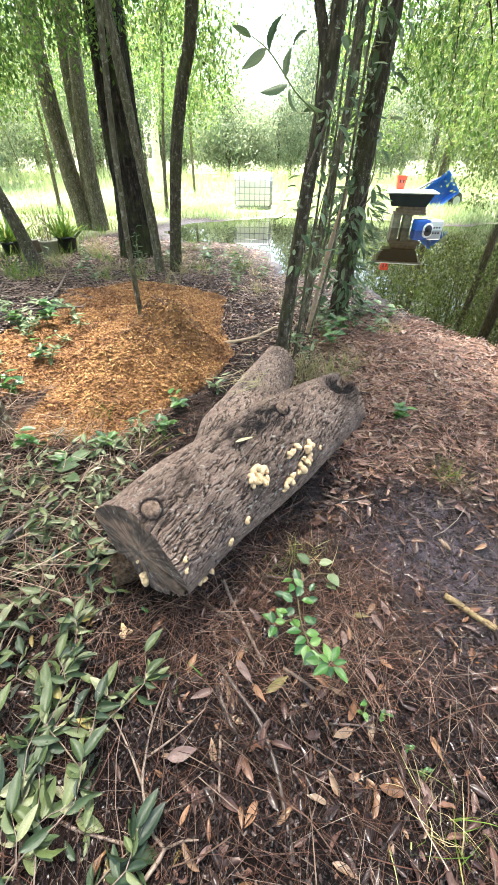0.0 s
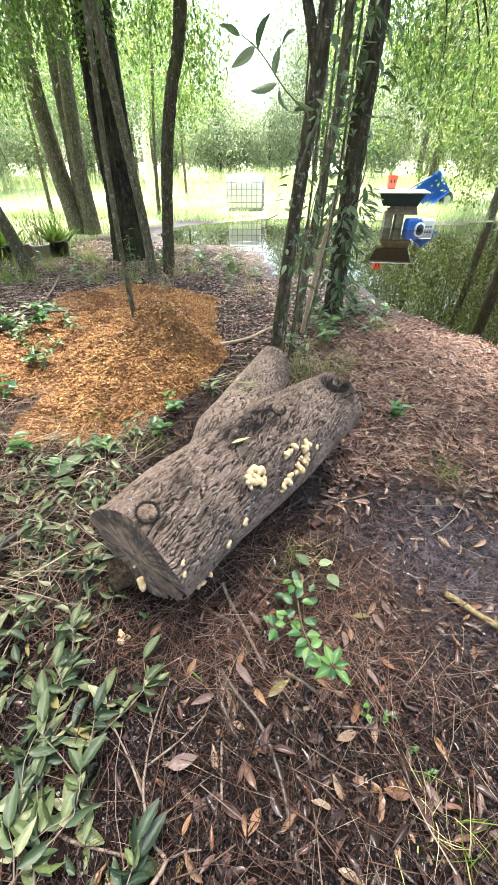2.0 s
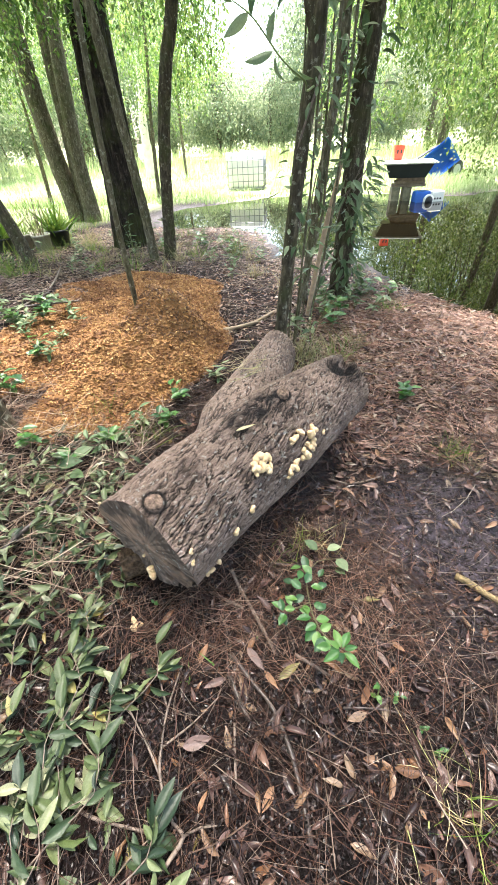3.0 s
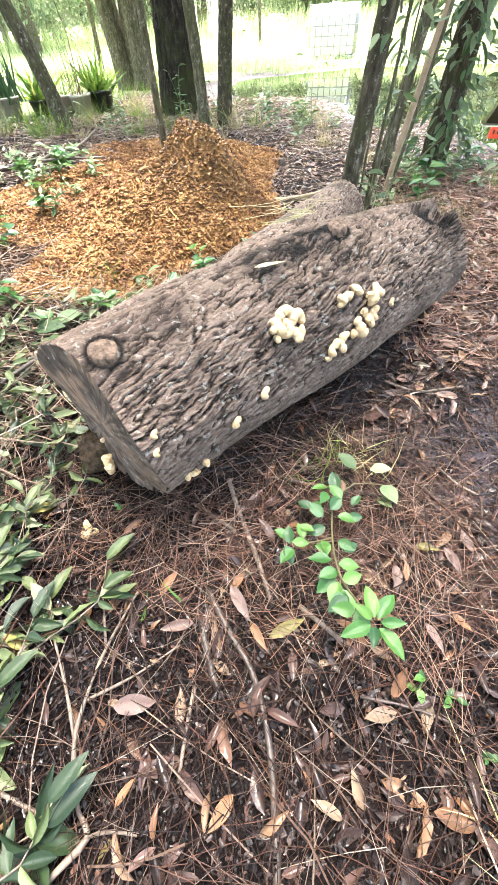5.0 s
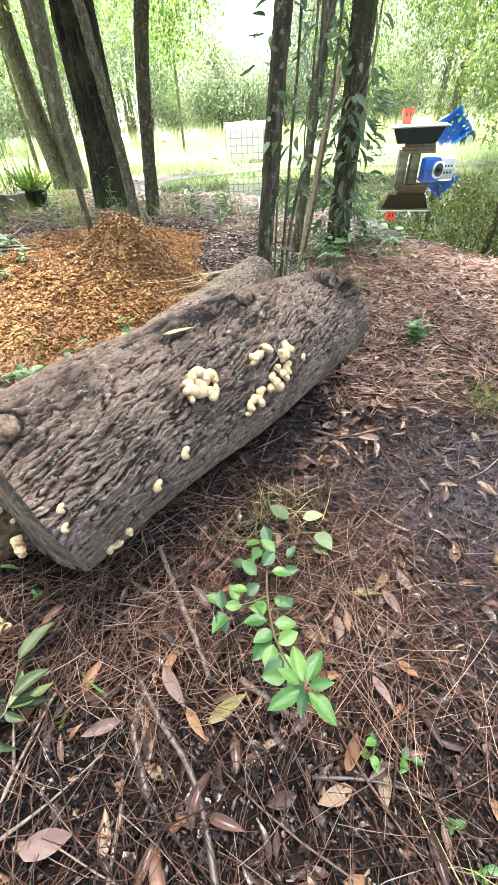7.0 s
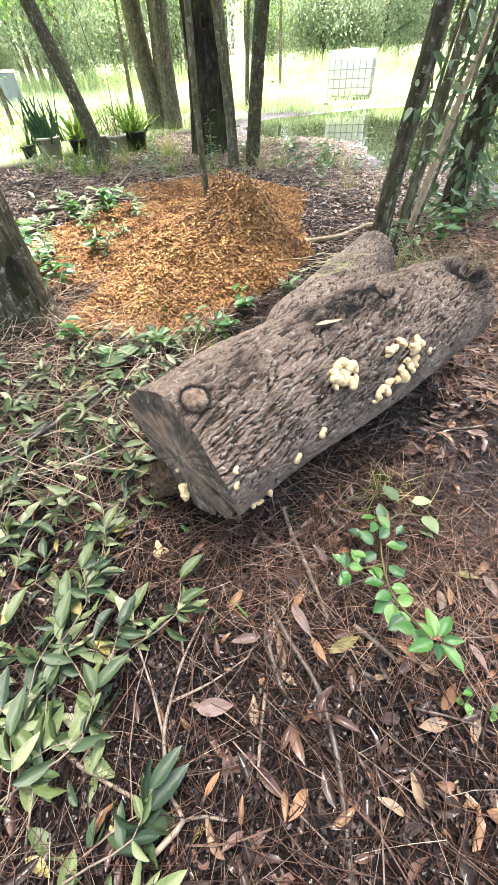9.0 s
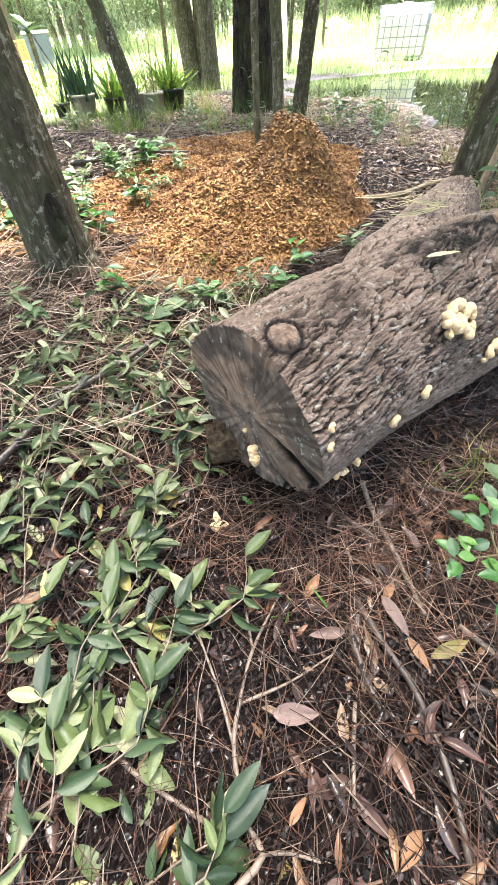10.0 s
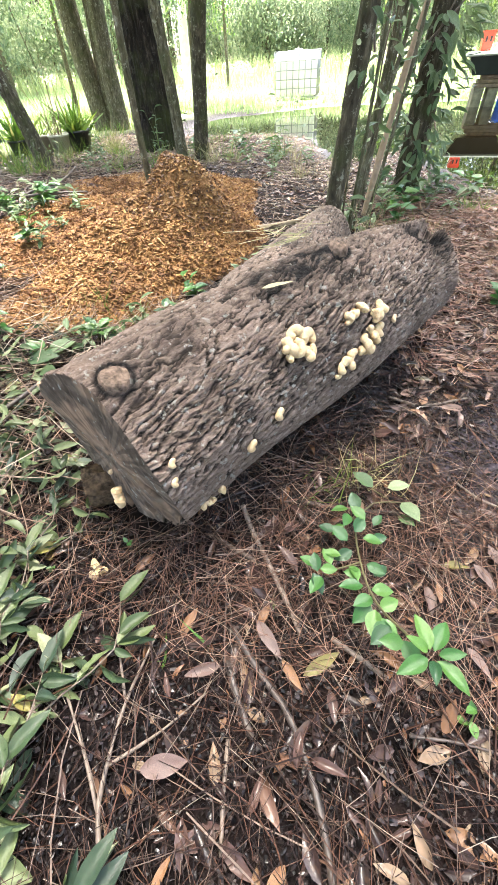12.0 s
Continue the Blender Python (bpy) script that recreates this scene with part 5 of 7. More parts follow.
for mat, label, spots_here in (
        (M_ORANGELEAF, "orange-brown dead leaf lying on the litter", ((0.18, 0.587, -2.35, 0.069), (0.135, 0.689, 2.83, 0.062), (0.227, 0.301, 2.72, 0.064), (0.029, 0.227, -0.35, 0.05), (-0.046, 0.586, -0.27, 0.071), (0.617, 0.721, -2.3, 0.051), (0.517, 0.813, -3.1, 0.05),)),
        (M_PINKLEAF, "pinkish-brown dead leaf lying on the litter", ((0.114, 0.65, -2.36, 0.095), (0.055, 0.551, 2.02, 0.079), (-0.047, 0.358, -1.21, 0.091), (0.654, 1.057, -1.85, 0.065), (0.61, 0.88, -2.64, 0.074), (0.66, 0.948, -2.87, 0.071), (0.559, 0.681, -2.54, 0.063), (0.493, 0.808, -3.07, 0.074),)),
        (M_OLIVELEAF, "yellowing olive leaf lying on the litter", ((0.228, 0.566, -0.88, 0.093), (0.535, 0.864, -1.45, 0.068),))):
    shapes = [fast_mesh("dead_leaf", lf[0], lf[1], mat) for lf in (LEAVES[0], LEAVES[4], LEAVES[3])]
    for k, (x, y, yaw, size) in enumerate(spots_here):
        ob = new("fallen_leaf", shapes[k % 3])
        ob.matrix_basis = Matrix.LocRotScale((x, y, float(height(x, y)) + 0.022), Euler((0.04, 0.15 * (-1) ** k, yaw)), (size, size, size * 0.8))
        tagged(ob, label, "leaf", "fallen leaves on the litter")

# ---- the white tote tank in the field ----
def wire(p, q, r):
    return tube([p, q], [r, r], 6, 9.0)


def tote(x, y, z, rz):
    ob = thing("tote_tank", "white plastic tote tank in a wire cage on a pallet", "tank", (x, y, z), rz=rz)
    w, d = 1.20, 1.0
    bottle = piece("bottle", bm_mesh("bottle", box_bm(w - 0.06, d - 0.06, 0.92, (0, 0, 0.15), 0.06), M_WHITE, True), ob, "white plastic bottle")
    bm = bmesh.new()
    bmesh.ops.create_cone(bm, segments=24, radius1=0.11, radius2=0.10, depth=0.05, cap_ends=True)
    bmesh.ops.translate(bm, vec=(0, 0, 1.095), verts=bm.verts)
    piece("lid", bm_mesh("lid", bm, M_WHITE, True), bottle)
    for sy in (-1, 1):
        for k in range(8):
            px = -w / 2 + w * k / 7
            piece("bar", fast_mesh("bar", *wire((px, sy * d / 2, 0.13), (px, sy * d / 2, 1.08), 0.011), M_WIRE), ob)
        for k in range(6):
            pz = 0.14 + 0.94 * k / 5
            piece("bar", fast_mesh("bar", *wire((-w / 2, sy * (d / 2 + 0.012), pz), (w / 2, sy * (d / 2 + 0.012), pz), 0.011), M_WIRE), ob)
    for sx in (-1, 1):
        for k in range(1, 6):
            py = -d / 2 + d * k / 6
            piece("bar", fast_mesh("bar", *wire((sx * w / 2, py, 0.13), (sx * w / 2, py, 1.08), 0.011), M_WIRE), ob)
        for k in range(6):
            pz = 0.14 + 0.94 * k / 5
            piece("bar", fast_mesh("bar", *wire((sx * (w / 2 + 0.012), -d / 2, pz), (sx * (w / 2 + 0.012), d / 2, pz), 0.011), M_WIRE), ob)
    for px in (-0.5, 0, 0.5):
        piece("pallet_foot", bm_mesh("pallet_foot", box_bm(0.14, d, 0.1, (px, 0, 0), 0.01), M_BLACK), ob)
    piece("pallet_deck", bm_mesh("pallet_deck", box_bm(w, d, 0.03, (0, 0, 0.102), 0.008), M_WIRE), ob)
    return ob


tote(-1.54, 15.62, -0.08, 0)

# ---- grass ----
def grass(name, n, seed, box, tall, wide, mat, label, bend=0.4, fall=None, category="grass"):
    r = np.random.default_rng(seed)
    x, y = r.uniform(box[0], box[1], n), r.uniform(box[2], box[3], n)
    keep = shore_distance(x, y) > 0.12
    keep &= ~((np.abs(x + 1.54) < 0.85) & (y > 13.9) & (y < 16.4))
    if fall:
        keep &= r.random(n) < fall(x, y)
    x, y = x[keep], y[keep]
    n = len(x)
    pos = np.stack([x, y, height(x, y) - 0.01], -1)
    h = r.uniform(*tall, n)
    v, f = scatter(*blade_shape(bend), pos, turns(r.uniform(0, 6.3, n), r.normal(0, 0.2, n), r.normal(0, 0.15, n)), np.stack([r.uniform(*wide, n), h, h], -1))
    return tagged(new(name, fast_mesh(name, v, f, mat, False)), label, category, kind="stuff")


patchy = lambda x, y: fbm(x * 0.7, y * 0.7, 6.0, 3) * 1.3
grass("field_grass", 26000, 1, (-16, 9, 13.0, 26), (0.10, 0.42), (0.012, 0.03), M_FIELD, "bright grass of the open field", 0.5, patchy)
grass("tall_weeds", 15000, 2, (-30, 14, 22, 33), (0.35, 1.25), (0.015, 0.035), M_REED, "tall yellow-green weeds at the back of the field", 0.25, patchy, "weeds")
grass("side_grass", 9000, 3, (-12, -4.2, 5.5, 14), (0.06, 0.28), (0.006, 0.016), M_GRASS, "rough grass beside the pots", 0.5, patchy)
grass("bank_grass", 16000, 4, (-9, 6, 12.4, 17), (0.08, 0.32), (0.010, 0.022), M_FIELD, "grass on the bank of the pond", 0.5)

# ---- sticks on the litter ----
def stick(name, label, pts, r0, r1, mat, rise=0.0, category="stick", forks=()):
    """A dead stick lying along (x, y) places on the ground."""
    def line(pp, a, b, up=0.0):
        q = [(x, y, float(height(x, y)) + a * 0.8 + up + 0.004) for x, y in pp]
        rad = np.linspace(a, b, len(q))
        return tube(q, rad, 10, 0.02, a * 0.25, 60, 0.3, pts[0][0] * 9)
    parts = [line(pts, r0, r1, rise)] + [line(p, r0 * 0.6, r1 * 0.6, rise) for p in forks]
    return tagged(new(name, fast_mesh(name, *merged(parts), mat)), label, category, "sticks on the litter")


GREY, DARK = "grey weathered stick lying on the pine needles", "thin dark damp stick lying on the litter"
stick("stick", GREY, [(0.018, 0.94), (0.066, 0.868), (0.125, 0.782), (0.168, 0.722), (0.213, 0.648)], 0.0065, 0.0055, M_TWIG)
stick("stick", GREY, [(-0.14, 0.875), (-0.03, 0.84), (0.081, 0.798)], 0.006, 0.004, M_TWIG)
stick("stick", DARK, [(0.06, 0.63), (0.148, 0.545), (0.208, 0.493), (0.265, 0.401), (0.301, 0.304), (0.33, 0.2)], 0.006, 0.006, M_DARKTWIG)
stick("stick", DARK, [(0.06, 0.57), (0.128, 0.464), (0.16, 0.43)], 0.007, 0.006, M_DARKTWIG)
stick("stick", GREY, [(0.282, 0.651), (0.34, 0.623), (0.40, 0.596)], 0.005, 0.005, M_TWIG)
stick("twig", "branching pale dead twig on the litter", [(-0.036, 0.118), (0.0, 0.181), (-0.037, 0.202), (-0.093, 0.282), (-0.11, 0.35), (-0.12, 0.45), (-0.10, 0.58)], 0.0055, 0.0025, M_TWIG, 0.01,
      forks=([(0.0, 0.181), (0.04, 0.20), (0.085, 0.208)], [(-0.093, 0.285), (-0.16, 0.36), (-0.26, 0.45), (-0.33, 0.5)], [(-0.112, 0.35), (-0.03, 0.42), (0.04, 0.5)], [(-0.12, 0.45), (-0.19, 0.56)]))
stick("twig", GREY, [(0.099, 0.435), (0.11, 0.36), (0.124, 0.286)], 0.004, 0.003, M_TWIG)
stick("fallen_branch", "brown fallen branch among the bay leaves", [(-0.98, 0.5), (-0.97, 0.66), (-0.965, 0.80), (-0.955, 0.95), (-0.89, 1.14), (-0.86, 1.33)], 0.010, 0.008, M_DARKTWIG, 0.045, "branch")
stick("stick", GREY, [(-0.42, 0.33), (-0.36, 0.23), (-0.283, 0.195), (-0.203, 0.185), (-0.098, 0.179)], 0.005, 0.004, M_TWIG)
stick("bark_strip", "yellowish strip of bark lying in the mud", [(0.924, 1.01), (0.965, 0.985), (0.995, 0.956), (1.079, 0.891)], 0.013, 0.011, M_YELLOWBARK, 0, "bark")
stick("stick", "pale split stick lying behind the log", [(-0.47, 3.40), (-0.17, 3.6), (0.036, 3.9), (0.3, 4.1)], 0.018, 0.013, M_BOARD)
stick("stick", DARK, [(0.18, 0.99), (0.30, 1.0), (0.52, 1.02)], 0.005, 0.004, M_DARKTWIG)
stick("stick", GREY, [(0.44, 1.52), (0.56, 1.50), (0.72, 1.56)], 0.005, 0.004, M_TWIG)
rs = random.Random(17)
for k in range(46):
    x, y, a, l = rs.uniform(-1.3, 1.7), rs.uniform(-0.2, 2.4), rs.uniform(0, 6.3), rs.uniform(0.08, 0.28)
    q = np.array((x, y)) - LOG_O[:2]
    if -0.75 < q @ LOG_D[:2] < 1.3 and abs(q @ LOG_N[:2]) < 0.42:
        continue
    c = rs.uniform(-0.3, 0.3)
    stick("twig", "short dead twig on the litter", [(x, y), (x + l * 0.5 * math.cos(a), y + l * 0.5 * math.sin(a)), (x + l * math.cos(a + c), y + l * math.sin(a + c))], rs.uniform(0.002, 0.0045), 0.002, rs.choice((M_TWIG, M_DARKTWIG, M_TWIG)), 0.004)

# ---- green leaves ----
OVAL = [leaf_shape(0.62, 6, 0.15, 0.12, 0.008, 40 + k, 3) for k in range(3)]
LANCE = [leaf_shape(w, 8, fo, cu, 0.006, 50 + k) for k, (w, fo, cu) in enumerate(((0.34, 0.2, 0.15), (0.38, 0.35, 0.3), (0.30, 0.1, -0.25)))]
BROAD = [leaf_shape(w, 9, fo, cu, 0.012, 80 + k, 0.8) for k, (w, fo, cu) in enumerate(((0.38, 0.25, 0.15), (0.42, 0.35, 0.25), (0.33, 0.15, -0.3), (0.40, 0.5, 0.1), (0.36, -0.25, -0.35)))]
ME_FRESH = [fast_mesh("fresh_leaf", v, f, M_FRESH) for v, f in OVAL]
ME_ROSETTE = [fast_mesh("rosette_leaf", *leaf_shape(0.5, 8, 0.25, 0.25, 0.01, 60 + k, 0.5), M_FRESH) for k in range(3)]
ME_BAY = [fast_mesh("bay_leaf", v, f, M_BAY) for v, f in BROAD]
ME_VINE = [fast_mesh("vine_leaf", v, f, M_VINE) for v, f in LANCE]
ME_PALE = fast_mesh("pale_leaf", *OVAL[1], M_VINE)


def leaf_on(parent, meshes, k, place, yaw, pitch, size, roll=0.0):
    p = piece("leaf", meshes[k % len(meshes)], parent)
    p.matrix_basis = Matrix.LocRotScale(Vector(place), Euler((pitch, roll, yaw)), (size, size, size))
    return p


# the bright seedling beside the log
seedling = thing("seedling", "bright green seedling with oval leaves growing beside the log", "seedling")
v, f = merged([tube([(0.33, 1.0, -0.02), (0.32, 0.92, 0.06), (0.33, 0.80, 0.09), (0.355, 0.69, 0.14), (0.40, 0.575, 0.27)], [0.003, 0.0028, 0.0025, 0.0022, 0.002], 6, 0.03),
               tube([(0.33, 0.80, 0.09), (0.28, 0.77, 0.10), (0.24, 0.76, 0.11)], [0.002, 0.0018, 0.0015], 6, 0.03),
               tube([(0.32, 0.93, 0.05), (0.37, 1.0, 0.05), (0.45, 1.03, 0.03)], [0.002, 0.0018, 0.0015], 6, 0.03)])
piece("stem", fast_mesh("stem", v, f, M_REDSTEM), seedling)
k = 0
for yaw in range(7):
    leaf_on(seedling, ME_ROSETTE, yaw, (0.405 - 0.008 * math.sin(yaw * 0.92 + 0.3), 0.57 + 0.008 * math.cos(yaw * 0.92 + 0.3), 0.275 + 0.006 * (yaw % 2)), yaw * 0.92 + 0.3, 0.0 + 0.4 * (yaw % 2), 0.054 if yaw % 2 == 0 else 0.038, 0.25 * math.sin(3 * yaw))
for x, y, z, yaw, size in ((0.371, 0.935, 0.04, -0.6, 0.04), (0.323, 0.94, 0.09, 0.3, 0.055), (0.30, 0.95, 0.08, 1.9, 0.045), (0.27, 0.88, 0.075, 1.2, 0.045), (0.29, 0.90, 0.08, 2.5, 0.04), (0.36, 0.88, 0.06, -1.2, 0.045),
                           (0.23, 0.765, 0.11, 1.3, 0.04), (0.235, 0.75, 0.11, 0.2, 0.045), (0.245, 0.74, 0.11, 2.7, 0.05), (0.24, 0.755, 0.115, -1.4, 0.04), (0.225, 0.745, 0.11, 3.8, 0.05),
                           (0.36, 0.775, 0.085, -0.8, 0.045), (0.345, 0.80, 0.085, -2.0, 0.045), (0.33, 0.77, 0.09, 1.6, 0.04), (0.35, 0.71, 0.12, 2.2, 0.05), (0.352, 0.68, 0.135, 3.0, 0.055), (0.36, 0.66, 0.15, 3.9, 0.05),
                           (0.37, 0.64, 0.17, 2.4, 0.05), (0.385, 0.61, 0.20, -2.6, 0.05), (0.38, 0.60, 0.22, 1.7, 0.045),
                           (0.30, 0.85, 0.09, 0.9, 0.052), (0.315, 0.87, 0.10, -0.4, 0.055), (0.335, 0.86, 0.095, -1.5, 0.05), (0.31, 0.82, 0.10, 2.2, 0.048), (0.285, 0.80, 0.105, 1.5, 0.046), (0.34, 0.91, 0.10, 0.9, 0.05), (0.30, 0.92, 0.10, 2.8, 0.046),
                           (0.335, 0.74, 0.10, 1.8, 0.055), (0.35, 0.73, 0.11, -1.4, 0.05), (0.345, 0.70, 0.12, 2.6, 0.058), (0.36, 0.685, 0.13, -1.0, 0.05), (0.365, 0.655, 0.155, 2.9, 0.055), (0.31, 0.79, 0.09, 3.4, 0.045), (0.265, 0.775, 0.105, 0.6, 0.042)):
    k += 1
    leaf_on(seedling, ME_FRESH, k, (x, y, z), yaw, 0.25 * math.sin(k), size * 0.98, 0.35 * math.cos(2 * k))
for x, y, z, yaw, size in ((0.37, 1.05, 0.055, 1.0, 0.07), (0.41, 1.06, 0.05, -1.4, 0.06), (0.45, 1.03, 0.03, -2.6, 0.075), (0.44, 0.99, 0.02, -2.2, 0.05)):
    k += 1
    leaf_on(seedling, [ME_PALE], 0, (x, y, z), yaw, 0.2, size)


def sprout(x, y, leaves, size, meshes, label, tall=0.05, name="sprout", seed=0, stems=2):
    """A small plant: a few thin stems, each with leaves."""
    r = random.Random(seed + int(1000 * x))
    z = float(height(x, y) + max(0.0, float(mulch(x, y))))
    ob = thing(name, label, "plant", (x, y, z), "small plants on the forest floor")
    for s in range(stems):
        a, l = r.uniform(0, 6.3), tall * r.uniform(0.7, 1.3)
        tip = (0.5 * l * math.cos(a), 0.5 * l * math.sin(a), l)
        v, f = tube([(0, 0, -0.01), (tip[0] * 0.3, tip[1] * 0.3, l * 0.55), tip], [0.0025, 0.002, 0.0012], 6, 0.04)
        piece("stem", fast_mesh("stem", v, f, M_STEM), ob)
        for k in range(leaves):
            t = 0.35 + 0.65 * k / max(1, leaves - 1)
            leaf_on(ob, meshes, r.randrange(9), (tip[0] * t * t, tip[1] * t * t, l * t), a + 2.4 * k + r.uniform(-0.5, 0.5), r.uniform(-0.3, 0.5), size * r.uniform(0.7, 1.2), r.uniform(-0.4, 0.4))
    return ob


SPROUT = "tiny bright green sprout in the litter"
for x, y, n, s, h in ((0.545, 0.545, 4, 0.032, 0.04), (0.60, 0.555, 3, 0.03, 0.03), (0.70, 0.42, 5, 0.022, 0.025), (0.66, 0.47, 4, 0.018, 0.02), (-0.44, 0.68, 5, 0.014, 0.02), (0.14, 0.70, 3, 0.012, 0.02), (-0.27, 0.79, 3, 0.02, 0.05)):
    sprout(x, y, n, s, ME_FRESH, SPROUT, h, stems=1)

# cut bay branches strewn over the litter
rb = random.Random(23)
BAY = "cut bay branch with dull green pointed leaves on the litter"


def bay_branch(x, y, yaw, length, leaves, rise, size):
    ob = thing("bay_branch", BAY, "branch", (x, y, float(height(x, y)) + 0.012), "bay branches on the litter", rz=math.degrees(yaw))
    bend = rb.uniform(-0.14, 0.14)
    rise *= 0.6
    pts = [(0, 0, 0), (bend * 0.5, length * 0.35, rise * 0.6), (bend, length * 0.7, rise), (bend * 0.6, length, rise * 0.9)]
    v, f = tube(pts, [0.0024, 0.002, 0.0016, 0.0010], 6, 0.05)
    piece("stem", fast_mesh("stem", v, f, M_TWIG), ob)
    line, _ = smooth_line(pts, [0, 0, 0, 0], 0.01)
    for k in range(int(leaves * 1.5)):
        t = min(0.98, 0.15 + 0.85 * (rb.random() ** 0.7))
        p = line[min(len(line) - 1, int(t * len(line)))]
        side = rb.choice((-1, 1)) * rb.uniform(0.2, 1.7)
        leaf_on(ob, ME_BAY, rb.randrange(5), p, side, rb.uniform(-0.6, 0.3), 0.64 * size * rb.uniform(0.55, 1.25), rb.uniform(-1.3, 1.3))
    leaf_on(ob, ME_BAY, 0, line[-1], rb.uniform(-0.3, 0.3), 0.1, size * 0.8)


for x, y, yaw, length, leaves, rise, size in (
        (-0.32, 0.34, -0.15, 0.30, 8, 0.07, 0.115), (-0.28, 0.30, 0.7, 0.26, 7, 0.06, 0.12), (-0.36, 0.12, 0.2, 0.3, 8, 0.09, 0.125), (-0.20, 0.02, -0.4, 0.22, 6, 0.07, 0.11), (-0.30, -0.03, 0.5, 0.3, 7, 0.08, 0.12),
        (-0.46, 0.22, 0.3, 0.34, 9, 0.09, 0.12), (-0.54, 0.36, 0.1, 0.30, 9, 0.08, 0.115), (-0.62, 0.30, 0.25, 0.36, 10, 0.10, 0.12), (-0.55, 0.55, 0.1, 0.32, 9, 0.10, 0.10), (-0.66, 0.52, 0.6, 0.34, 9, 0.09, 0.105),
        (-0.72, 0.70, -0.2, 0.34, 10, 0.12, 0.10), (-0.85, 0.62, 0.2, 0.36, 10, 0.10, 0.10), (-0.78, 0.92, 0.3, 0.3, 9, 0.10, 0.09), (-0.62, 0.98, -0.9, 0.26, 8, 0.06, 0.085),
        (-0.95, 0.95, -0.3, 0.3, 9, 0.10, 0.09), (-0.98, 1.22, 0.4, 0.3, 9, 0.1, 0.085), (-0.80, 1.22, -0.6, 0.24, 7, 0.07, 0.08), (-0.42, 0.48, 0.9, 0.22, 6, 0.05, 0.10), (-0.58, 0.08, 0.0, 0.3, 8, 0.10, 0.12), (-0.75, 0.22, 0.4, 0.3, 8, 0.08, 0.11),
        (-0.42, -0.12, 0.2, 0.3, 8, 0.1, 0.12), (-0.14, -0.10, -0.8, 0.2, 6, 0.06, 0.11), (-1.15, 0.85, 0.2, 0.3, 8, 0.08, 0.09), (-1.05, 0.5, 0.1, 0.32, 9, 0.08, 0.10), (-0.9, 0.35, 0.3, 0.32, 9, 0.08, 0.10), (-1.2, 1.2, -0.2, 0.3, 8, 0.1, 0.08), (-0.62, 1.25, 0.5, 0.2, 6, 0.06, 0.08),
        (-0.58, 0.62, -0.3, 0.3, 11, 0.07, 0.09), (-0.70, 0.80, 0.4, 0.3, 11, 0.08, 0.085), (-0.60, 0.86, -0.2, 0.28, 10, 0.07, 0.085), (-0.82, 0.80, -0.5, 0.3, 11, 0.09, 0.085), (-0.72, 1.08, 0.1, 0.3, 11, 0.08, 0.08), (-0.88, 1.08, -0.4, 0.3, 11, 0.09, 0.08),
        (-0.70, 1.30, -0.3, 0.26, 10, 0.08, 0.075), (-0.92, 1.36, 0.2, 0.26, 10, 0.09, 0.075), (-0.48, 0.40, 0.2, 0.3, 10, 0.08, 0.11), (-0.40, 0.06, -0.2, 0.28, 9, 0.09, 0.12), (-0.30, 0.22, 0.1, 0.24, 8, 0.07, 0.11), (-1.06, 1.05, 0.3, 0.3, 10, 0.09, 0.08), (-0.64, 0.40, -0.1, 0.3, 10, 0.09, 0.1), (-1.0, 1.45, 0.2, 0.3, 11, 0.1, 0.085), (-1.15, 1.40, -0.4, 0.3, 11, 0.1, 0.085), (-0.82, 1.48, 0.5, 0.26, 10, 0.08, 0.075), (-1.25, 1.0, 0.1, 0.3, 11, 0.1, 0.09), (-1.1, 0.75, -0.2, 0.3, 11, 0.1, 0.095), (-1.2, 0.6, 0.3, 0.3, 10, 0.1, 0.1), (-0.78, 0.48, 0.2, 0.3, 10, 0.1, 0.1), (-0.98, 0.72, 0.5, 0.3, 10, 0.1, 0.09)):
    bay_branch(x, y, yaw, length, leaves, rise, size)
for x, y, yaw in ((-0.33, 0.34, 0.1), (-0.26, 0.40, 0.8)):
    bay_branch(x, y, yaw, 0.16, 8, 0.035, 0.115)
for x, y, yaw in ((-0.40, 0.06, 0.2), (-0.28, 0.05, -0.3), (-0.18, 0.06, -0.8), (-0.33, 0.14, 0.5)):
    bay_branch(x, y, yaw, 0.16, 6, 0.05, 0.13)
LOOSE = "loose dull green bay leaf on the litter"
for k in range(230):
    y = rb.uniform(-0.15, 1.5)
    x = rb.uniform(-1.25, -0.12 - 0.42 * max(0, y))
    ob = new("bay_leaf", ME_BAY[k % 5])
    s = rb.uniform(0.05, 0.095)
    ob.matrix_basis = Matrix.LocRotScale((x, y, float(height(x, y)) + 0.02), Euler((rb.uniform(-0.3, 0.3), rb.uniform(-0.5, 0.5), rb.uniform(0, 6.3))), (s, s, s))
    tagged(ob, LOOSE, "leaf", "loose bay leaves")
parts = []
for k, lf in enumerate(BROAD):
    r = np.random.default_rng(330 + k)
    n = 34
    x, y = r.uniform(-1.3, -0.45, n), r.uniform(0.6, 1.55, n)
    pos = np.stack([x, y, height(x, y) + r.uniform(0.05, 0.13, n)], -1)
    parts.append(scatter(*lf, pos, turns(r.uniform(0, 6.3, n), r.normal(0, 0.35, n), r.normal(0, 0.5, n)), r.uniform(0.045, 0.085, n)[:, None]))
tagged(new("bay_leaf_litter", fast_mesh("bay_leaf_litter", *merged(parts), M_BAYLIFTED)), "pale bay leaves caught in the brushwood, colour lifted against crown shade", "leaves", kind="stuff")
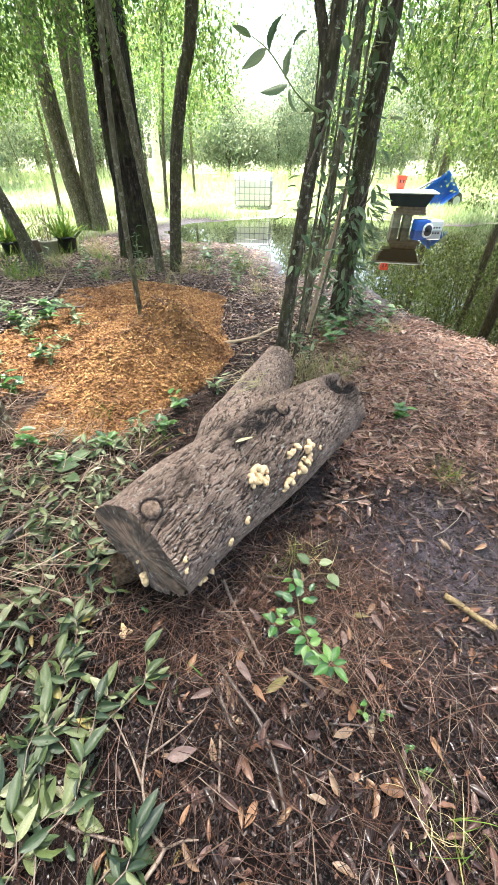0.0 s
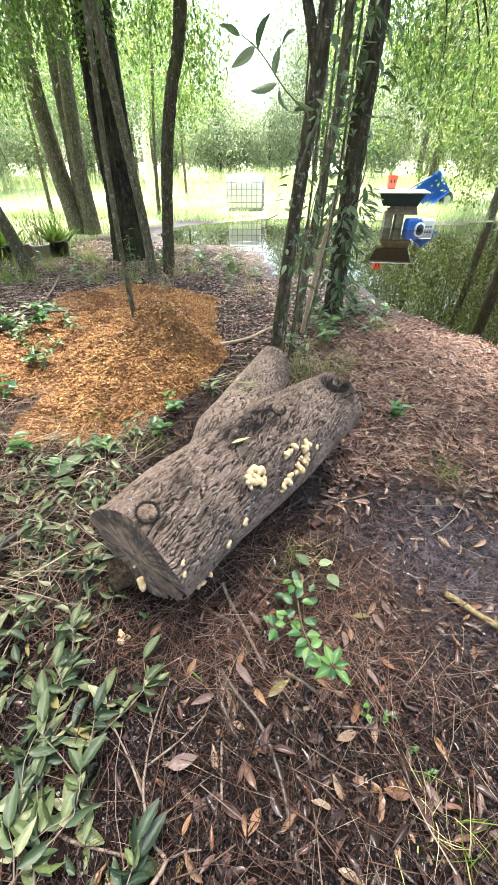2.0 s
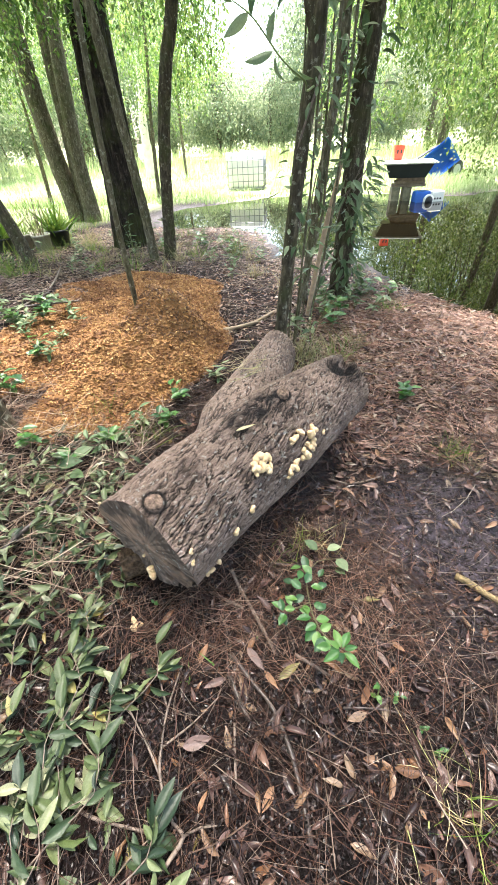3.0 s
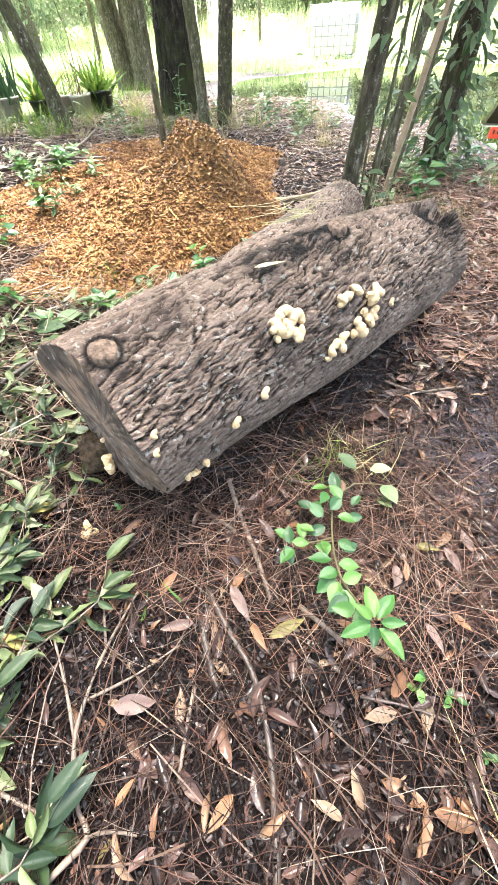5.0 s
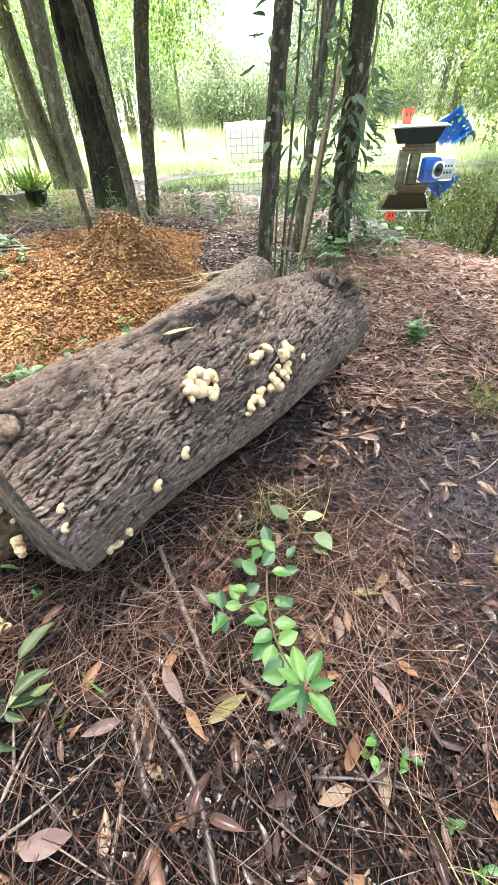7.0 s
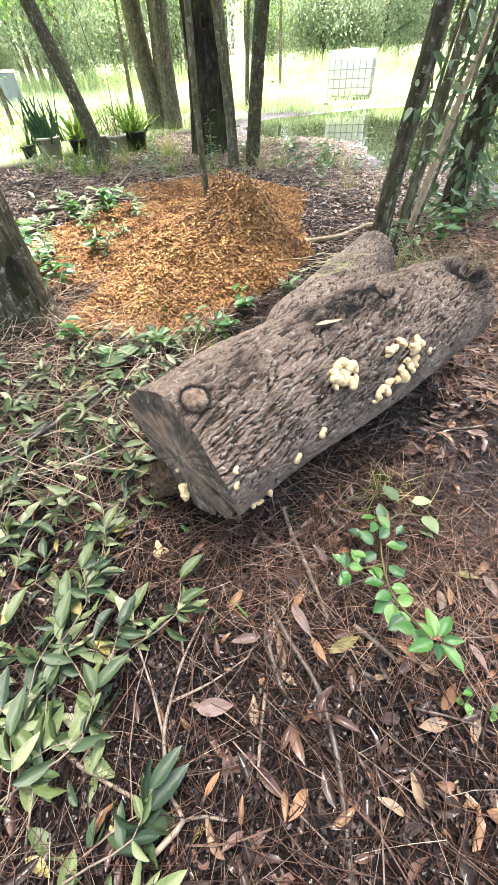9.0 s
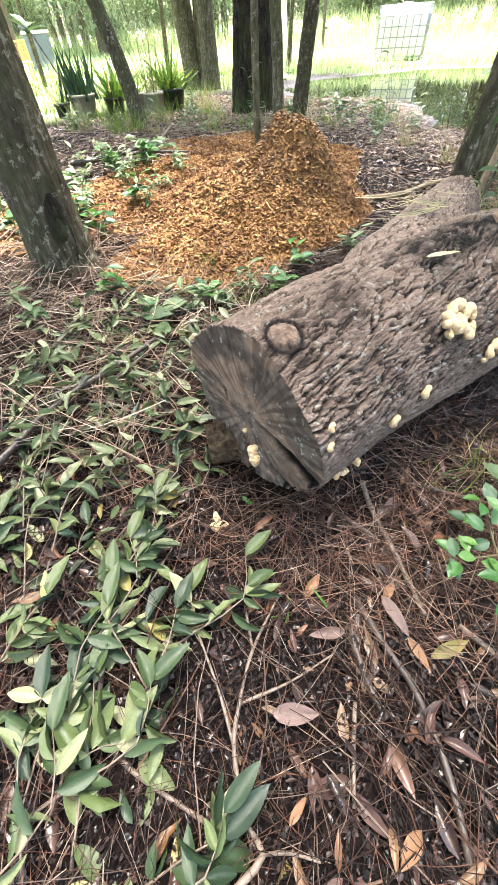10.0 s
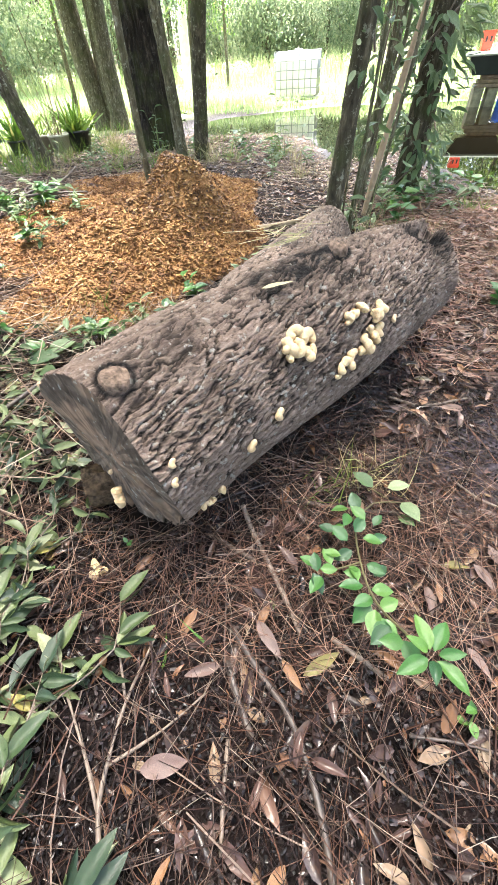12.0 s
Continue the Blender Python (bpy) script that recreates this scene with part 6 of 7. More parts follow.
for x, y, z, yaw, s in ((-0.98, 1.43, 0.10, -1.2, 0.13), (-0.93, 1.50, 0.10, -0.7, 0.12), (-0.90, 1.40, 0.09, -1.9, 0.10)):
    ob = new("bay_leaf", ME_PALE)
    ob.matrix_basis = Matrix.LocRotScale((x, y, z), Euler((0.1, 0.2, yaw)), (s, s, s))
    tagged(ob, "large pale green leaf on the litter", "leaf")
# a yellow leaf on top of the log
ob = new("fallen_leaf", LEAF_ON_LOG := fast_mesh("yellow_leaf", *leaf_shape(0.2, 7, 0.1, 0.05, 0.006, 77), M_YELLOWED))
m4 = frame_on(*on_log(0.134, 2, 0.004))
ob.matrix_basis = m4 @ Matrix.LocRotScale((-0.03, -0.03, 0), Euler((0.05, 0.1, -2.0)), (0.085, 0.085, 0.085))
tagged(ob, "yellowed dry leaf lying on top of the log", "leaf")

# weeds round the heap and the trees
WEED = "low green weed growing at the edge of the mulch"
weeds = [(-2.32, 3.26), (-1.94, 3.54), (-2.36, 3.73), (-0.98, 1.53), (-0.73, 1.72), (-0.69, 1.9), (-0.52, 2.22), (-1.0, 5.84), (-0.64, 6.24), (0.68, 3.82), (0.99, 3.86), (0.96, 4.37), (1.0, 2.31),
         (-2.34, 2.22), (-2.65, 3.3), (-2.23, 3.55), (-2.08, 2.97), (-1.71, 2.92), (-0.80, 1.74), (-0.83, 1.63), (-1.03, 6.93), (-1.33, 6.93), (-4.45, 5.6), (0.51, 3.77), (0.58, 3.49), (0.26, 3.48), (-2.5, 2.7), (-2.2, 2.0), (-2.05, 2.5), (-1.9, 2.1), (-2.7, 3.0), (-2.5, 3.4), (-2.75, 3.6), (-2.1, 3.3), (-1.95, 1.45), (-1.55, 1.35), (-1.25, 1.6), (-1.4, 1.25), (-2.2, 1.4), (-0.55, 1.95), (-0.3, 2.5), (-0.62, 5.6), (-0.8, 6.6), (-0.3, 6.0), (-2.3, 6.3), (-1.9, 6.7), (-3.2, 6.3), (0.85, 4.0), (1.05, 4.5), (0.55, 4.0), (0.4, 4.1), (1.25, 4.4)]
for k, (x, y) in enumerate(weeds):
    sprout(x, y, 5, 0.075 if y < 3 else 0.10, ME_VINE if k % 3 else ME_FRESH, WEED, 0.16 if y > 3 else 0.10, "weed", k, 3)

for k, (x, y, h) in enumerate(((-0.95, 5.9, 0.40), (-0.6, 6.3, 0.5), (-0.3, 6.6, 0.42), (-2.4, 6.5, 0.5), (-1.9, 6.5, 0.6), (0.35, 2.95, 0.45), (0.95, 4.7, 0.4), (-3.0, 5.9, 0.3), (-2.15, 3.15, 0.2))):
    sprout(x, y, 5, 0.10, ME_VINE, "upright green weed under the trees", h, "weed", 90 + k, 3)

# ---- vines and canes round the trees behind the log ----
for x0, y0, pts, r in ((0.22, 3.0, [(0.227, 3.0, -0.05), (0.27, 3.0, 0.51), (0.295, 3.0, 0.92), (0.319, 3.0, 1.24), (0.36, 3.0, 2.4)], 0.012), (0.25, 3.3, [(0.25, 3.3, -0.05), (0.295, 3.3, 0.4), (0.399, 3.3, 0.86), (0.424, 3.3, 1.13), (0.45, 3.3, 2.4)], 0.016),
                       (0.3, 3.5, [(0.28, 3.5, -0.05), (0.36, 3.5, 0.6), (0.40, 3.5, 1.3), (0.43, 3.5, 2.5)], 0.011), (0.2, 3.1, [(0.19, 3.05, -0.05), (0.215, 3.05, 0.6), (0.24, 3.05, 1.1), (0.25, 3.1, 2.3)], 0.008), (0.4, 3.6, [(0.36, 3.6, -0.05), (0.47, 3.6, 0.6), (0.53, 3.6, 1.2), (0.57, 3.6, 2.4)], 0.014)):
    ob = thing("cane", "slender upright cane with a few leaves behind the log", "cane", group="canes behind the log")
    v, f = tube(pts, [r * 0.8, r * 0.75, r * 0.65] + [r * 0.55] * (len(pts) - 3), 10, 0.06, r * 0.15, 40, 0.3, x0)
    piece("stem", fast_mesh("stem", v, f, M_TREE), ob)
    line, _ = smooth_line(pts, [0] * len(pts), 0.02)
    for k in range(16):
        p = line[rs.randrange(int(len(line) * 0.22), len(line))]
        leaf_on(ob, ME_VINE, rs.randrange(3), p, rs.uniform(0, 6.3), rs.uniform(-0.9, 0.3), rs.uniform(0.07, 0.13), rs.uniform(-0.6, 0.6))
M_SPLINT = plain("fresh_split_wood", (0.36, 0.25, 0.16), 0.7, vary=0.4, scale=25, bump=0.4)
v, f = tube([(0.36, 3.85, -0.05), (0.442, 3.9, 0.5), (0.519, 3.9, 0.95), (0.565, 3.9, 1.14), (0.575, 3.9, 1.22)], [0.022, 0.02, 0.017, 0.013, 0.003], 12, 0.03, 0.006, 50, 0.1)
tagged(new("broken_sapling", fast_mesh("broken_sapling", v, f, M_SPLINT)), "snapped sapling showing pale splintered wood", "sapling")


def vine(base, turns_n, z0, z1, r_of, centre_of, leaves, size, seed, label):
    r = random.Random(seed)
    ob = thing("climbing_vine", label, "vine", group="vines on the trees")
    pts = []
    for k in range(26):
        t = k / 25
        z = z0 + (z1 - z0) * t
        c = centre_of(z)
        a = turns_n * 6.283 * t + base
        pts.append((c[0] + r_of * math.cos(a), c[1] + r_of * math.sin(a), z))
    v, f = tube(pts, [0.006] * 26, 6, 0.05)
    piece("stem", fast_mesh("stem", v, f, M_TWIG), ob)
    for k in range(leaves):
        x, y, z = pts[r.randrange(26)]
        c = centre_of(z)
        a = r.uniform(-3.6, 0.5)
        d = r_of + r.uniform(0.0, 0.10)
        leaf_on(ob, ME_VINE, r.randrange(3), (c[0] + d * math.cos(a), c[1] + d * math.sin(a), z + r.uniform(-0.06, 0.06)), a - 1.57 + r.uniform(-0.9, 0.9), r.uniform(-1.1, 0.1), size * r.uniform(0.6, 1.25), r.uniform(-0.5, 0.5))


vine_c = lambda z: (0.715 + 0.022 * z, 4.45)
VINE = "climbing vine with drooping green leaves on a trunk"
vine(0.0, 2.0, 0.05, 2.7, 0.10, vine_c, 210, 0.14, 1, VINE)
vine(3.0, 1.5, 0.0, 1.2, 0.13, vine_c, 170, 0.13, 2, VINE)
vine(1.0, 1.5, 0.9, 2.4, 0.05, lambda z: (0.17 + 0.072 * z, 2.9), 60, 0.085, 3, VINE)
vine(2.0, 1.0, 0.6, 2.4, 0.06, lambda z: (0.33 + 0.1 * z, 4.3), 90, 0.11, 4, VINE)

# the leafy shoot that hangs out towards the camera
shoot = thing("leafy_shoot", "drooping shoot with six large leathery leaves", "branch")
pts = [(0.30, 2.88, 1.60), (0.26, 2.5, 1.56), (0.246, 2.2, 1.572), (0.158, 2.2, 1.634), (0.048, 2.2, 1.75), (-0.03, 2.2, 1.80)]
v, f = tube(pts, [0.006, 0.005, 0.004, 0.0035, 0.003, 0.002], 8, 0.03)
piece("stem", fast_mesh("stem", v, f, M_STEM), shoot)
for k, (x, z, dx, dz, s) in enumerate(((-0.03, 1.795, -1, 0.45, 0.09), (0.04, 1.755, 0.45, 1, 0.11), (0.03, 1.765, -1, -0.55, 0.12), (0.11, 1.68, 0.2, 1, 0.09), (0.12, 1.66, -1, -0.2, 0.12), (0.13, 1.65, 0.35, -0.8, 0.09), (0.19, 1.61, 1, -0.4, 0.10))):
    d = Vector((dx, 0.15 * (-1) ** k, dz)).normalized()
    q = d.to_track_quat("Y", "Z")
    p = piece("leaf", ME_VINE[k % 2], shoot)
    p.matrix_basis = Matrix.LocRotScale((x, 2.2, z), q @ Euler((0, 0.9 + 0.3 * k, 0)).to_quaternion(), (s, s, s))

# dead grass draped over the fork of the log
r = np.random.default_rng(31)
n = 18
pos = np.column_stack([-0.03 + r.normal(0, 0.07, n), 1.97 + r.normal(0, 0.07, n), 0.435 + r.uniform(-0.012, 0.012, n)])
v, f = scatter(*needle_shape(14), pos, turns(r.normal(-0.7, 0.5, n), r.normal(0, 0.12, n), np.zeros(n)), np.stack([np.full(n, 0.0022), r.uniform(0.10, 0.26, n), np.full(n, 0.0022)], -1))
tagged(new("dead_grass", fast_mesh("dead_grass", v, f, M_STRAW, False)), "wisp of dead grass lying over the fork of the log", "grass", kind="stuff")

# ---- grass tufts ----
def tuft(x, y, n, tall, mat, label, seed, wide=0.004, lean=0.5):
    r = np.random.default_rng(seed)
    pos = np.stack([x + r.normal(0, 0.03 + tall * 0.12, n), y + r.normal(0, 0.03 + tall * 0.12, n)], -1)
    pos = np.column_stack([pos, height(pos[:, 0], pos[:, 1]) - 0.005])
    h = tall * r.uniform(0.5, 1.2, n)
    v, f = scatter(*blade_shape(0.9), pos, turns(r.uniform(0, 6.3, n), r.normal(0, lean, n), r.normal(0, lean, n)), np.stack([r.uniform(0.5, 1.2, n) * wide, h, h], -1))
    tagged(new("grass_tuft", fast_mesh("grass_tuft", v, f, mat, False)), label, "grass", "grass tufts", "stuff")


GT, ST = "tuft of thin green grass in the litter", "tuft of dry straw-coloured grass"
for k, (x, y, n, h, mat) in enumerate(((0.27, 1.06, 22, 0.12, M_GRASS), (0.36, 1.12, 50, 0.12, M_STRAW), (0.68, 0.34, 24, 0.11, M_STRAW), (0.76, 0.28, 26, 0.12, M_GRASS), (1.14, 1.78, 60, 0.12, M_GRASS), (1.24, 1.72, 40, 0.10, M_STRAW), 
                                       (0.52, 2.75, 60, 0.28, M_STRAW), (0.36, 2.9, 50, 0.26, M_STRAW), (0.62, 2.95, 40, 0.22, M_GRASS), (0.0, 2.75, 40, 0.2, M_STRAW), (-0.95, 2.0, 40, 0.16, M_GRASS), (-1.05, 1.75, 40, 0.15, M_STRAW), (-0.6, 1.78, 40, 0.16, M_GRASS),
                                       (-3.0, 7.6, 90, 0.35, M_STRAW), (-3.5, 7.3, 90, 0.35, M_STRAW), (-3.3, 6.9, 70, 0.3, M_GRASS), (-1.5, 6.0, 60, 0.25, M_STRAW), (-1.3, 6.3, 60, 0.28, M_GRASS), (-0.7, 6.4, 70, 0.25, M_GRASS), (-3.9, 5.4, 90, 0.25, M_GRASS), (-4.2, 5.2, 90, 0.25, M_STRAW), (-3.6, 5.1, 80, 0.22, M_GRASS), (-2.6, 6.0, 60, 0.2, M_STRAW),
                                       (0.75, 3.2, 60, 0.14, M_STRAW), (1.2, 4.0, 60, 0.14, M_GRASS), (0.1, 4.6, 60, 0.2, M_STRAW), (-0.3, 5.2, 60, 0.2, M_STRAW))):
    tuft(x, y, n, h, mat, GT if mat is M_GRASS else ST, k, 0.004 if y < 2.5 else 0.006)

for k, (x, y) in enumerate(((0.22, 2.86), (0.33, 2.68), (0.42, 2.58), (0.50, 2.52), (0.30, 3.05))):
    tuft(x, y, 34, 0.24, M_STRAW, ST, 500 + k, 0.007, 0.7)
tuft(-0.10, 0.54, 5, 0.12, M_FRESH, "few broad blue-green grass blades in the litter", 77, 0.008, 0.8)

# ---- pots beside the leaning tree ----
def pot_mesh(name, r0, r1, h, mat):
    prof = [(r0 * 0.2, 0.0), (r0, 0.0), (r1 * 0.98, h - 0.03), (r1 * 1.06, h - 0.03), (r1 * 1.06, h), (r1 * 0.97, h), (r1 * 0.93, h - 0.05), (0.01, h - 0.055)]
    k = 28
    a = np.arange(k) * 2 * np.pi / k
    v = np.array([[(r * math.cos(t), r * math.sin(t), z) for t in a] for r, z in prof]).reshape(-1, 3)
    i, j = np.meshgrid(np.arange(len(prof) - 1), np.arange(k), indexing="ij")
    n = (j + 1) % k
    f = np.stack([i * k + j, i * k + n, (i + 1) * k + n, (i + 1) * k + j], -1).reshape(-1, 4)
    return fast_mesh(name, v, f, mat)


def potted(x, y, r, h, mat, label, seed, leaves=40, tall=0.5, width=0.03, kind="strap", leafmat=None, tilt=(0, 0)):
    z = float(height(x, y))
    ob = thing("potted_plant", label, "potted plant", (x, y, z), "potted plants under the trees")
    ob.rotation_euler = (tilt[0], tilt[1], 0)
    piece("pot", pot_mesh("pot", r * 0.82, r, h, mat), ob)
    rg = np.random.default_rng(seed)
    n = leaves
    if n:
        pos = np.column_stack([rg.normal(0, r * 0.35, n), rg.normal(0, r * 0.35, n), np.full(n, h - 0.08)])
        hh = tall * rg.uniform(0.55, 1.15, n)
        spread_a = {"strap": 0.45, "sword": 0.2, "stick": 0.22}[kind]
        if kind == "sword":
            pos[:, :2] *= 1.7
        bend = {"strap": 0.8, "sword": 0.05, "stick": 0.1}[kind]
        v, f = scatter(*blade_shape(bend, 6), pos, turns(rg.uniform(0, 6.3, n), rg.normal(0, spread_a, n), rg.normal(0, spread_a, n)), np.stack([rg.uniform(0.7, 1.2, n) * width, hh, hh], -1))
        piece("foliage", fast_mesh("foliage", v, f, leafmat or M_GRASS, False), ob)
    return ob


M_TWIGGY = leaf_material("bare_shoots", ((0.0, (0.10, 0.06, 0.045)), (0.7, (0.20, 0.13, 0.09)), (1.0, (0.16, 0.24, 0.05))), 0.6, 0.1)
M_SWORD = leaf_material("sword_leaves", ((0.0, (0.02, 0.06, 0.025)), (1.0, (0.07, 0.13, 0.06))), 0.35, 0.1)
potted(-4.10, 7.35, 0.19, 0.26, M_BLACK, "black nursery pot of bright strappy leaves", 1, 80, 0.42, 0.055)
potted(-4.70, 7.2, 0.17, 0.24, M_BUCKET, "pale weathered pot with a few grassy leaves", 2, 26, 0.3, 0.02, "strap")
potted(-4.20, 6.95, 0.15, 0.26, M_BUCKET, "pale weathered bucket with a twiggy bare shrub", 3, 34, 0.95, 0.012, "stick", M_TWIGGY)
potted(-5.35, 6.70, 0.20, 0.28, M_BUCKET, "pale patterned pot of tall dark sword-shaped leaves", 4, 60, 0.56, 0.06, "sword", M_SWORD)
potted(-5.70, 6.60, 0.12, 0.18, M_BLACK, "small dark pot of thin grassy leaves", 5, 40, 0.4, 0.015)
potted(-5.05, 7.1, 0.16, 0.2, M_BLACK, "dark pot of broad green leaves", 6, 50, 0.42, 0.08)
sprig = thing("leafy_sapling", "thin sapling with a few bright green leaves at its tip", "sapling")
v, f = tube([(-4.9, 6.0, -0.05), (-5.0, 6.0, 0.4), (-5.25, 6.0, 0.85), (-5.35, 6.0, 1.0)], [0.012, 0.010, 0.008, 0.005], 8, 0.05)
piece("stem", fast_mesh("stem", v, f, M_TREE), sprig)
for k, yaw in enumerate((1.6, 0.2, 2.6, -1.2, 0.9)):
    leaf_on(sprig, ME_FRESH, k, (-5.35, 6.0, 1.0 - 0.02 * k), yaw, 0.5 - 0.3 * (k % 2), 0.24)

# rough growth between the trees
for k in range(70):
    x, y = rs.uniform(-4.6, -0.2), rs.uniform(5.0, 8.2)
    if mulch(x, y) > 0 or shore_distance(np.array(x), np.array(y)) < 0.25:
        continue
    if k % 3 == 0:
        sprout(x, y, 4, 0.09, ME_VINE, "low green weed under the trees", 0.16, "weed", 200 + k, 3)
    else:
        tuft(x, y, 26, rs.uniform(0.14, 0.3), M_STRAW if k % 2 else M_GRASS, ST if k % 2 else GT, 300 + k, 0.007)
for k in range(16):
    x, y = rs.uniform(-2.7, -1.6), rs.uniform(2.0, 3.4)
    sprout(x, y, 5, 0.085, ME_VINE if k % 3 else ME_FRESH, WEED, 0.12, "weed", 400 + k, 3)
stick("fallen_branch", "dark crooked branch lying across the mulch", [(-2.75, 3.2), (-2.60, 3.32), (-2.447, 3.539), (-2.383, 3.939)], 0.018, 0.008, M_DARKTWIG, 0.09, "branch", forks=([(-2.45, 3.54), (-2.2, 3.62), (-1.95, 3.75)],))
stick("fallen_branch", "thin dead branch lying under the trees", [(-2.6, 4.3), (-2.8, 4.8), (-3.07, 5.4)], 0.010, 0.006, M_TWIG, 0.03, "branch")

# ---- far corner of the yard ----
chair = thing("wooden_chair", "light wooden garden chair standing in the sunny yard", "chair", (-12.2, 12.7, -0.03), rz=30)
M_PALEWOOD = plain("honey_wood", (0.55, 0.36, 0.16), 0.6, vary=0.3, scale=15)
piece("seat", bm_mesh("seat", box_bm(0.5, 0.48, 0.04, (0, 0, 0.40)), M_PALEWOOD), chair)
for sx in (-0.22, 0.22):
    for sy in (-0.2, 0.2):
        piece("leg", bm_mesh("leg", box_bm(0.04, 0.04, 0.40, (sx, sy, 0), 0.004), M_PALEWOOD), chair)
    piece("post", bm_mesh("post", box_bm(0.04, 0.04, 0.42, (sx, 0.22, 0.44), 0.004), M_PALEWOOD), chair)
for k in range(5):
    piece("back_slat", bm_mesh("back_slat", box_bm(0.05, 0.02, 0.36, (-0.16 + 0.08 * k, 0.22, 0.46), 0.004), M_PALEWOOD), chair)
piece("back_rail", bm_mesh("back_rail", box_bm(0.48, 0.03, 0.05, (0, 0.22, 0.84), 0.006), M_PALEWOOD), chair)
wbin = thing("wheeled_bin", "dark grey wheeled bin with a pale lid", "bin", (-14.0, 15.6, -0.03))
piece("bin_body", bm_mesh("bin_body", box_bm(0.6, 0.65, 0.95, (0, 0, 0.04), 0.04), plain("bin_grey", (0.09, 0.11, 0.14), 0.5)), wbin)
piece("lid", bm_mesh("lid", box_bm(0.64, 0.7, 0.07, (0, 0, 1.0), 0.02), M_WHITE), wbin)
for sx in (-0.33, 0.33):
    bm = bmesh.new()
    bmesh.ops.create_cone(bm, segments=16, radius1=0.1, radius2=0.1, depth=0.05, cap_ends=True, matrix=pose(sx, 0.3, 0.1, 0, 90, 0))
    piece("wheel", bm_mesh("wheel", bm, M_BLACK), wbin)
shed = thing("shed", "red-brown shed wall with a pale corner post", "shed", (-20.2, 17.5, -0.1), rz=20)
piece("wall", bm_mesh("wall", box_bm(4, 3, 2.3, (0, 0, 0), 0.02), plain("red_boards", (0.30, 0.19, 0.155), 0.7, vary=0.3, scale=5)), shed)
piece("corner_post", bm_mesh("corner_post", box_bm(0.12, 0.12, 2.4, (2.03, -1.53, 0), 0.01), M_WHITE), shed)
piece("roof", bm_mesh("roof", box_bm(4.5, 3.5, 0.12, (0, 0, 2.302), 0.02), M_BOARD), shed)

# ---- the junk stacked in the floodwater ----
def frustum(w0, d0, w1, d1, h, wall=0.03):
    """An open tub, wider at the top, with walls of real thickness."""
    bm = bmesh.new()
    def ring(w, d, z):
        return [bm.verts.new((sx * w / 2, sy * d / 2, z)) for sx, sy in ((-1, -1), (1, -1), (1, 1), (-1, 1))]
    rings = [ring(w0, d0, 0), ring(w1, d1, h), ring(w1 - 2 * wall, d1 - 2 * wall, h), ring(w0 - 2 * wall, d0 - 2 * wall, wall)]
    bm.faces.new(rings[0][::-1])
    bm.faces.new(rings[3])
    for a, b2 in zip(rings, rings[1:]):
        for k in range(4):
            bm.faces.new((a[k], a[(k + 1) % 4], b2[(k + 1) % 4], b2[k]))
    bmesh.ops.bevel(bm, geom=bm.edges[:], offset=0.012, segments=2, affect="EDGES")
    return bm


blocks = thing("block_stack", "two pale blocks standing in the floodwater", "blocks", (2.86, 12.0, -0.36))
for sx in (-0.16, 0.12):
    piece("block", bm_mesh("block", box_bm(0.20, 0.30, 0.60, (sx, 0, 0), 0.015), M_BLOCK), blocks)
pallet = thing("board_stack", "stack of weathered boards on pale blocks", "boards", (3.0, 12.0, 0.242), rz=-6)
for k in range(3):
    piece("board", bm_mesh("board", box_bm(0.80 - 0.07 * k, 0.36, 0.06, (0.02 * k, 0.02 * k, 0.064 * k), 0.008), M_BOARD), pallet)
tub = thing("stock_tub", "dark grey-green plastic tub with a pale rim", "tub", (2.93, 12.0, 0.437), rz=-8)
piece("basin", bm_mesh("basin", frustum(0.85, 0.55, 1.1, 0.75, 0.28), M_TUB), tub)
bm = frustum(1.27, 0.88, 1.30, 0.9, 0.03, 0.06)
bmesh.ops.translate(bm, vec=(0, 0, 0.276), verts=bm.verts)
piece("rim", bm_mesh("rim", bm, M_TUBRIM), tub, "pale weathered rim")
bucket = thing("red_crate", "red plastic crate standing on the tub's rim", "crate", (2.70, 12.33, 0.745))
crate_body = piece("crate_body", bm_mesh("crate_body", frustum(0.17, 0.16, 0.24, 0.22, 0.32, 0.015), M_RED), bucket)
for sx in (-0.06, 0.06):
    piece("slot", bm_mesh("slot", box_bm(0.035, 0.01, 0.08, (sx * 0.7, -0.101, 0.16), 0.002), M_BLACK), crate_body)
barrow = thing("wheelbarrow", "blue plastic wheelbarrow tipped up on the far bank", "wheelbarrow", (4.78, 16.2, float(height(4.78, 16.2)) - 0.02))
barrow.scale = (1.24, 1.24, 1.24)
bm = frustum(0.56, 0.48, 0.74, 0.64, 0.32, 0.03)
bmesh.ops.rotate(bm, cent=(0, 0, 0), matrix=Matrix.Rotation(radians(78), 3, "X") @ Matrix.Rotation(radians(38), 3, "Z"), verts=bm.verts)
